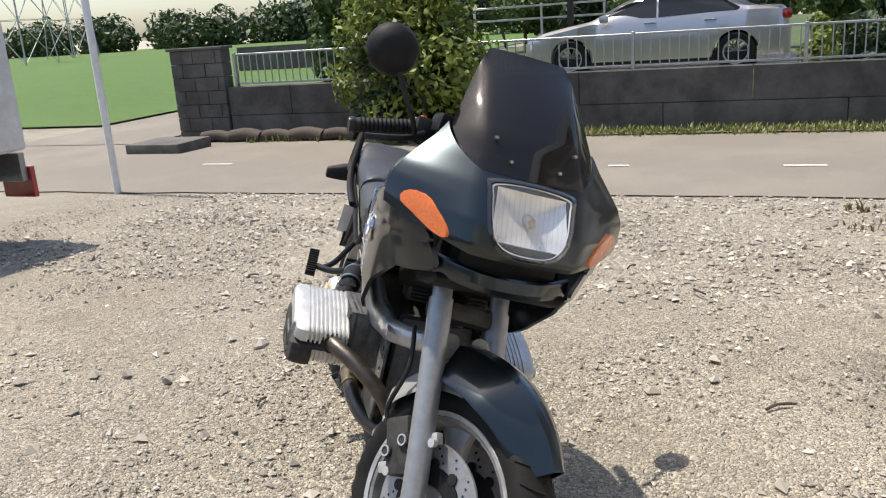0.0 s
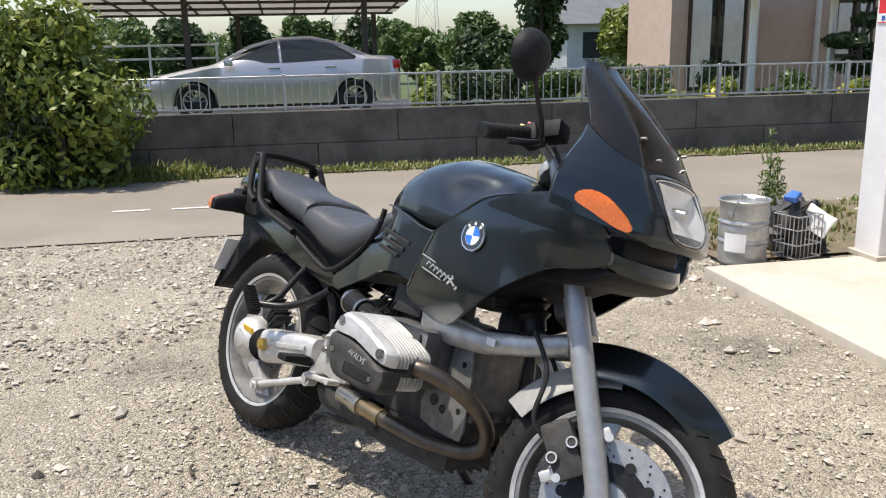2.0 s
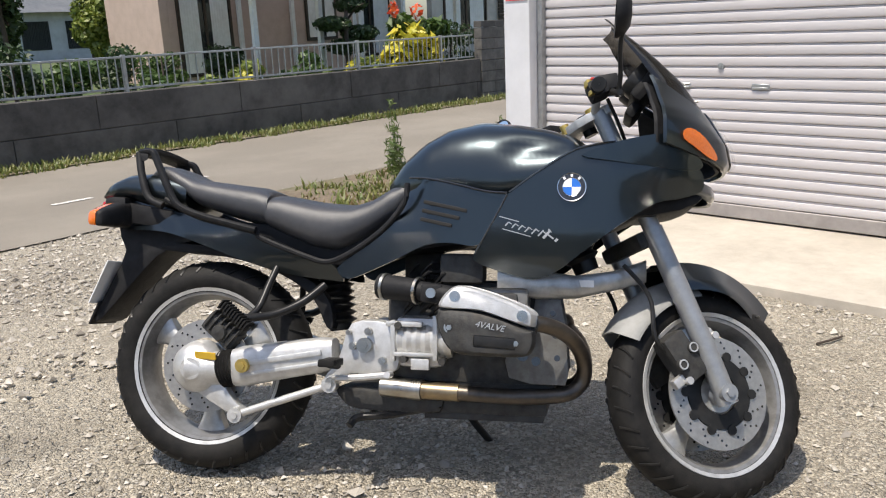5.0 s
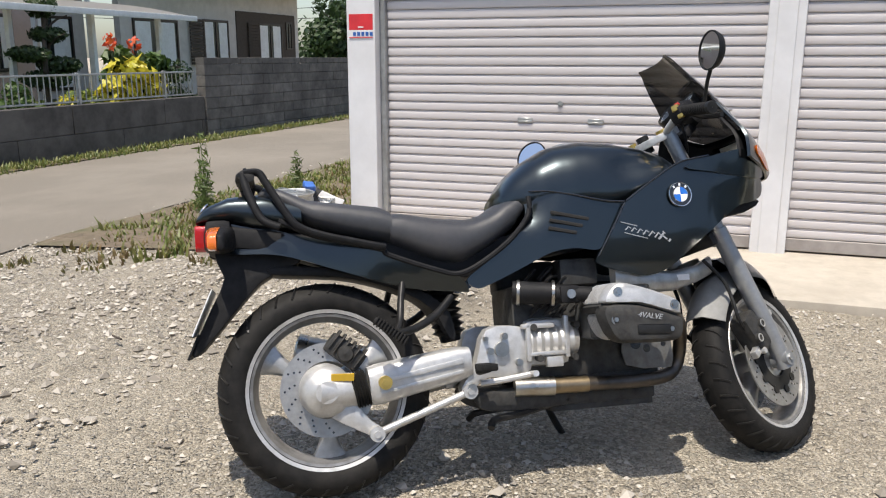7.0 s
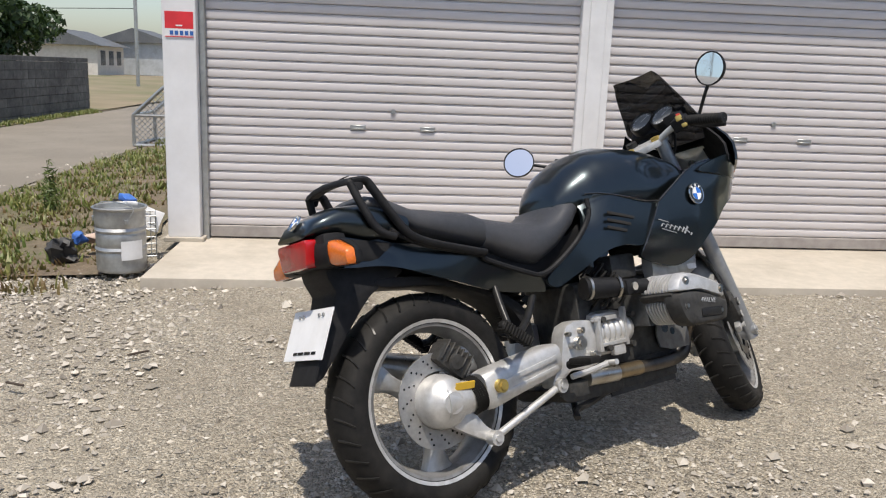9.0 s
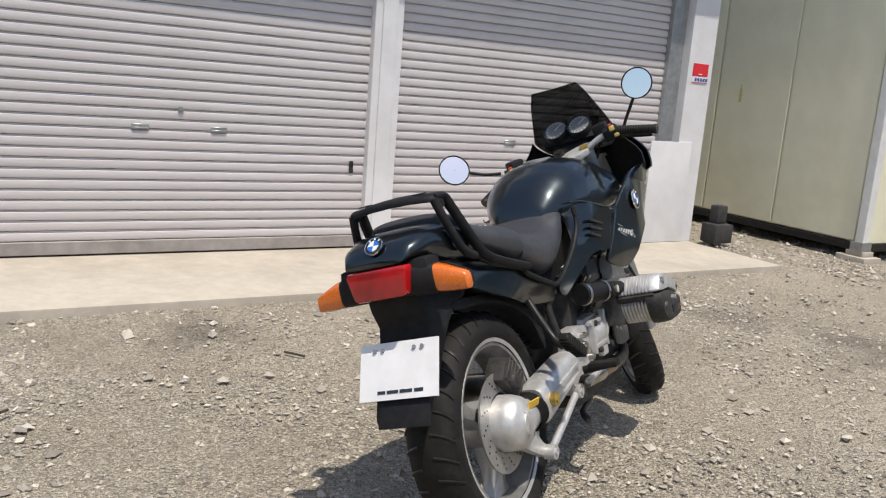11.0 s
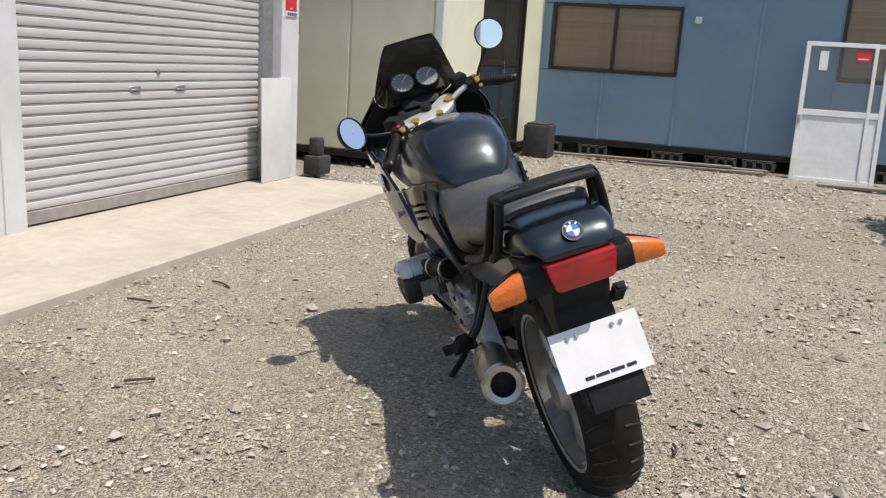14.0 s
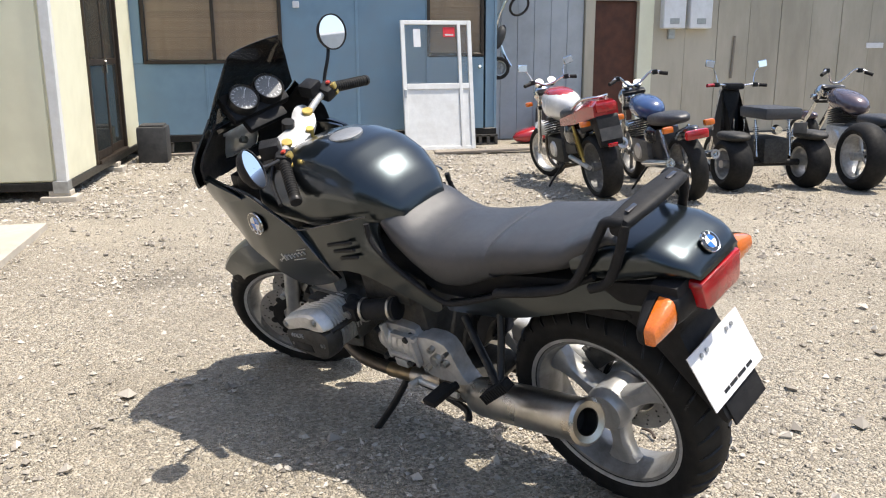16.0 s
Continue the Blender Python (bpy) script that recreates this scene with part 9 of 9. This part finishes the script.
def cruiser(m):
    t = thing("parked_motorcycle", m, "smoky purple chopper trike with tall bars and wide rear wheels", "motorcycle", "parked bikes")
    for s in (-1, 1):
        torus_tyre(t, Vector((-0.85, s * 0.42, 0.34)), 0.34, 0.24, "rim", 5, None, 0.34)
    torus_tyre(t, Vector((1.0, 0, 0.32)), 0.32, 0.12, "chrome", 5)
    b = bm_new()
    rod(b, (-0.85, -0.42, 0.34), (-0.85, 0.42, 0.34), 0.05, None, 12)
    part("rear_axle", b, "blackmetal", t)
    pfork(t, 0.46, 0.98, 0.98, 0.32, 0.11)
    pengine(t, 0.05, 0.44, 1.1, "alu")
    ellipsoid(t, "fuel_tank", pose(0.15, 0, 0.82, 0, -12, 0), 0.66, 0.32, 0.26, "purplepaint", 0.9)
    ellipsoid(t, "seat", pose(-0.45, 0, 0.66, 0, 0, 0), 0.6, 0.34, 0.14, "seat", 0.6)
    ellipsoid(t, "sissy_pad", pose(-0.86, 0, 0.92, 0, 80, 0), 0.3, 0.24, 0.09, "seat", 0.6)
    b = bm_new()
    tbox(b, pose(-0.35, 0, 0.48), 0.7, 0.26, 0.26, 0.05)
    part("frame_cover", b, "grime", t)
    b = bm_new()
    tube(b, [(-0.7, 0, 0.5), (-0.84, 0, 0.8), (-0.86, 0, 1.0)], 0.014, 8)
    part("sissy_bar", b, "chrome", t)
    ellipsoid(t, "headlight", pose(0.66, 0, 0.9), 0.2, 0.19, 0.19, "chrome", 1.0)
    pbars(t, 0.42, 1.03, 0.29, 0.14, 0, 0.2)
    b = bm_new()
    tube(b, [(0.2, -0.18, 0.5), (0.3, -0.2, 0.3), (0.0, -0.2, 0.24), (-0.8, -0.22, 0.26)], 0.03, 12)
    part("exhaust", b, "chrome", t)
    ellipsoid(t, "front_fender", pose(1.0, 0, 0.62), 0.5, 0.15, 0.12, "purplepaint", 0.7)
    for s in (-1, 1):
        b = bm_new()
        tbox(b, pose(0.5, s * 0.2, 0.86), 0.07, 0.07, 0.07, 0.025)
        part("indicator", b, "chrome", t)
    return t


SC = 0.86
def park(x, y, yaw, lean):
    return Matrix.Translation((x, y, 0)) @ pose(0, 0, 0, 0, 0, yaw) @ pose(0, 0, 0, -lean, 0, 0) @ Matrix.Diagonal((SC, SC, SC, 1))
naked(park(-3.64, -1.88, -89, 10))
roadster(park(-4.30, -1.55, -94, 10))
trike(park(-5.22, -1.70, -93, 0))
cruiser(park(-6.35, -1.75, -96, 0))

# ---- clutter by the post ----
dr = thing("metal_can", pose(0.96, 4.85, 0.0), "dented galvanised pail can with a blank paper label", "can")
b = bm_new()
prof = [(0.001, 0.0), (0.135, 0.0), (0.140, 0.01)]
for k in range(22):
    z = 0.02 + 0.335 * k / 21
    prof.append((0.140 + (0.005 if k in (7, 14) else 0.0) - (0.004 if k in (6, 8, 13, 15) else 0), z))
prof += [(0.150, 0.365), (0.152, 0.372), (0.146, 0.376), (0.138, 0.370), (0.136, 0.345), (0.001, 0.345)]
lathe(b, prof, 40)
for v in b.verts:
    v.co.x += 0.006 * noise.noise(v.co * 9)
    v.co.y += 0.006 * noise.noise(v.co * 9 + Vector((5, 5, 5)))
part("can_body", b, "galv", dr)
b = bm_new()
rows = [[Vector((0.1475 * math.cos(a), 0.1475 * math.sin(a), z)) for a in np.linspace(radians(196), radians(246), 10)] for z in (0.08, 0.19)]
loft(b, rows, ring_closed=False)
part("paper_label", b, "white", dr)
b = bm_new()
for a in (-1, 1):
    tbox(b, pose(0.15 * math.cos(radians(150 + 60 * a)), 0.15 * math.sin(radians(150 + 60 * a)), 0.30, 0, 0, 150 + 60 * a), 0.012, 0.03, 0.03, 0.004)
tube(b, [(0.148 * math.cos(radians(90)), 0.148 * math.sin(radians(90)), 0.30), (0.05, 0.12, 0.385), (-0.1, -0.1, 0.385), (0.148 * math.cos(radians(210)), 0.148 * math.sin(radians(210)), 0.30)], 0.003, 6)
part("bail", b, "galv", dr)
for nm, mt, mm, sz, lab in (("rag", "white", pose(1.0, 4.80, 0.385, 10, 8, 30), (0.12, 0.06, 0.02), "crumpled white rag on the can"),
                            ("scrap_box", "grime", pose(1.38, 4.98, 0.15, 0, 0, 20), (0.26, 0.22, 0.3), "black plastic scrap box behind the can"),
                            ("plastic_sheet", "tarp", pose(1.30, 4.90, 0.36, 12, -8, 40), (0.13, 0.07, 0.04), "blue plastic sheet on the scrap heap"),
                            ("white_board", "white", pose(1.42, 4.82, 0.22, 25, 12, 30), (0.02, 0.18, 0.14), "torn white board in the scrap heap"),
                            ("scrap_part", "grime", pose(1.25, 5.30, 0.03, 0, 10, 30), (0.16, 0.14, 0.14), "dirty black engine part on the soil"),
                            ("scrap_part", "tarp", pose(1.34, 5.22, 0.10, 0, 10, 60), (0.10, 0.06, 0.07), "blue plastic cap on the soil"),
                            ("scrap_part", "pinkplaster", pose(1.44, 5.17, 0.08, 0, 25, 10), (0.09, 0.08, 0.05), "faded orange plastic scrap on the soil"),
                            ("scrap_part", "iron", pose(1.58, 5.10, 0.05, 0, 5, 80), (0.2, 0.12, 0.12), "dark metal scrap beside the can")):
    b = bm_new()
    tbox(b, Matrix(), *sz, min(sz) * 0.3, 3)
    bmesh.ops.subdivide_edges(b, edges=[e for e in b.edges if e.calc_length() > 0.05], cuts=2, use_grid_fill=True)
    for v in b.verts:
        v.co += Vector((noise.noise(v.co * 25), noise.noise(v.co * 25 + Vector((3, 1, 2))), noise.noise(v.co * 25 + Vector((7, 4, 9))))) * min(sz) * 0.35
    ob = part(nm, b, mt)
    ob.matrix_world = mm
    tagged(ob, lab, nm.replace("_", " "), "scrap")
bk = thing("wire_basket", pose(1.30, 4.83, 0.0, 0, 0, 15), "rusty wire basket full of scrap", "basket")
b = bm_new()
for k in range(7):
    for y in (-0.09, 0.09):
        rod(b, (-0.1 + 0.033 * k, y, 0.02), (-0.1 + 0.033 * k, y, 0.27), 0.003, None, 5)
    for x in (-0.1, 0.1):
        rod(b, (x, -0.09 + 0.03 * k, 0.02), (x, -0.09 + 0.03 * k, 0.27), 0.003, None, 5)
for z in (0.02, 0.1, 0.19, 0.27):
    for y in (-0.09, 0.09):
        rod(b, (-0.1, y, z), (0.1, y, z), 0.004, None, 5)
    for x in (-0.1, 0.1):
        rod(b, (x, -0.09, z), (x, 0.09, z), 0.004, None, 5)
part("basket_wires", b, "galv", bk)

# mesh-sided cage by the lane
cg = thing("mesh_cage", pose(9.6, 7.16, -0.14, 0, 0, -90), "rusted mesh-sided cage standing beside the lane", "cage")
poly = [(0.0, 0.03), (0.0, 0.50), (0.7, 1.15), (2.6, 1.15), (2.6, 0.03)]
for a, c in zip(poly, poly[1:] + poly[:1]):
    b = bm_new()
    for q in (0, 1.3):
        b = bm_new()
        rod(b, (a[0], q, a[1]), (c[0], q, c[1]), 0.028, None, 8)
        part("frame_bar", b, "galv", cg)
    b = bm_new()
    rod(b, (a[0], 0, a[1]), (a[0], 1.3, a[1]), 0.025, None, 8)
    part("cross_bar", b, "galv", cg)
b = bm_new()
for k in range(56):
    for d in (-1, 1):
        x0 = -1.0 + 0.085 * k if d > 0 else 0.085 * k
        p = [Vector((x0 + d * s, 0, 0.04 + s)) for s in np.linspace(0, 1.1, 34)]
        q = [v for v in p if 0 <= v.x <= 2.6 and v.z < min(1.15, 0.50 + v.x * 0.93)]
        if len(q) > 1:
            rod(b, q[0], q[-1], 0.006, None, 4)
part("wire_mesh", b, "galv", cg)
b = bm_new()
rod(b, (0.0, 0, 0.50), (2.6, 0, 0.50), 0.022, None, 8)
part("frame_bar", b, "galv", cg)

# pedal kart hung on the grey wall, red scrap below
t = thing("pedal_kart", pose(-4.1, -5.8, 0), "black and silver pedal kart hung upright on the wall", "kart")
b = bm_new()
tube(b, [(0.1, 0, 2.2), (-0.12, 0.02, 2.0), (0.0, 0.02, 1.8), (0.1, 0, 1.5), (0.0, 0, 1.2), (-0.1, 0.05, 1.0)], 0.025, 8)
part("frame_tube", b, "chrome", t)
b = bm_new()
lathe(b, [(0.12, -0.015), (0.15, 0), (0.12, 0.015)], 24, pose(-0.2, 0.05, 1.78, 60, 20, 0), True)
part("steering_wheel", b, "blackmetal", t)
ellipsoid(t, "bucket_seat", pose(0.06, 0.03, 1.38, 0, 70, 0), 0.34, 0.20, 0.12, "grime", 0.7)
for x, z, r in ((0.05, 2.28, 0.13), (0.08, 0.98, 0.15)):
    w = new("wheel")
    w.parent = t
    wheel_simple(w, (x, 0.05, z), r, 0.12, 1)
t = thing("red_scrap", pose(-4.5, -5.55, 0.0), "red painted car part lying by the wall", "scrap")
ellipsoid(t, "shell", pose(0, 0, 0.12, 0, 8, 12), 0.7, 0.3, 0.2, "redpaint", 0.8)
t = thing("tool_crate", pose(-4.95, -5.7, 0.0), "dark crate against the grey wall", "crate")
piece(t, "case", "grime", -0.35, 0.35, -0.2, 0.2, -0.01, 0.45, bev=0.02)
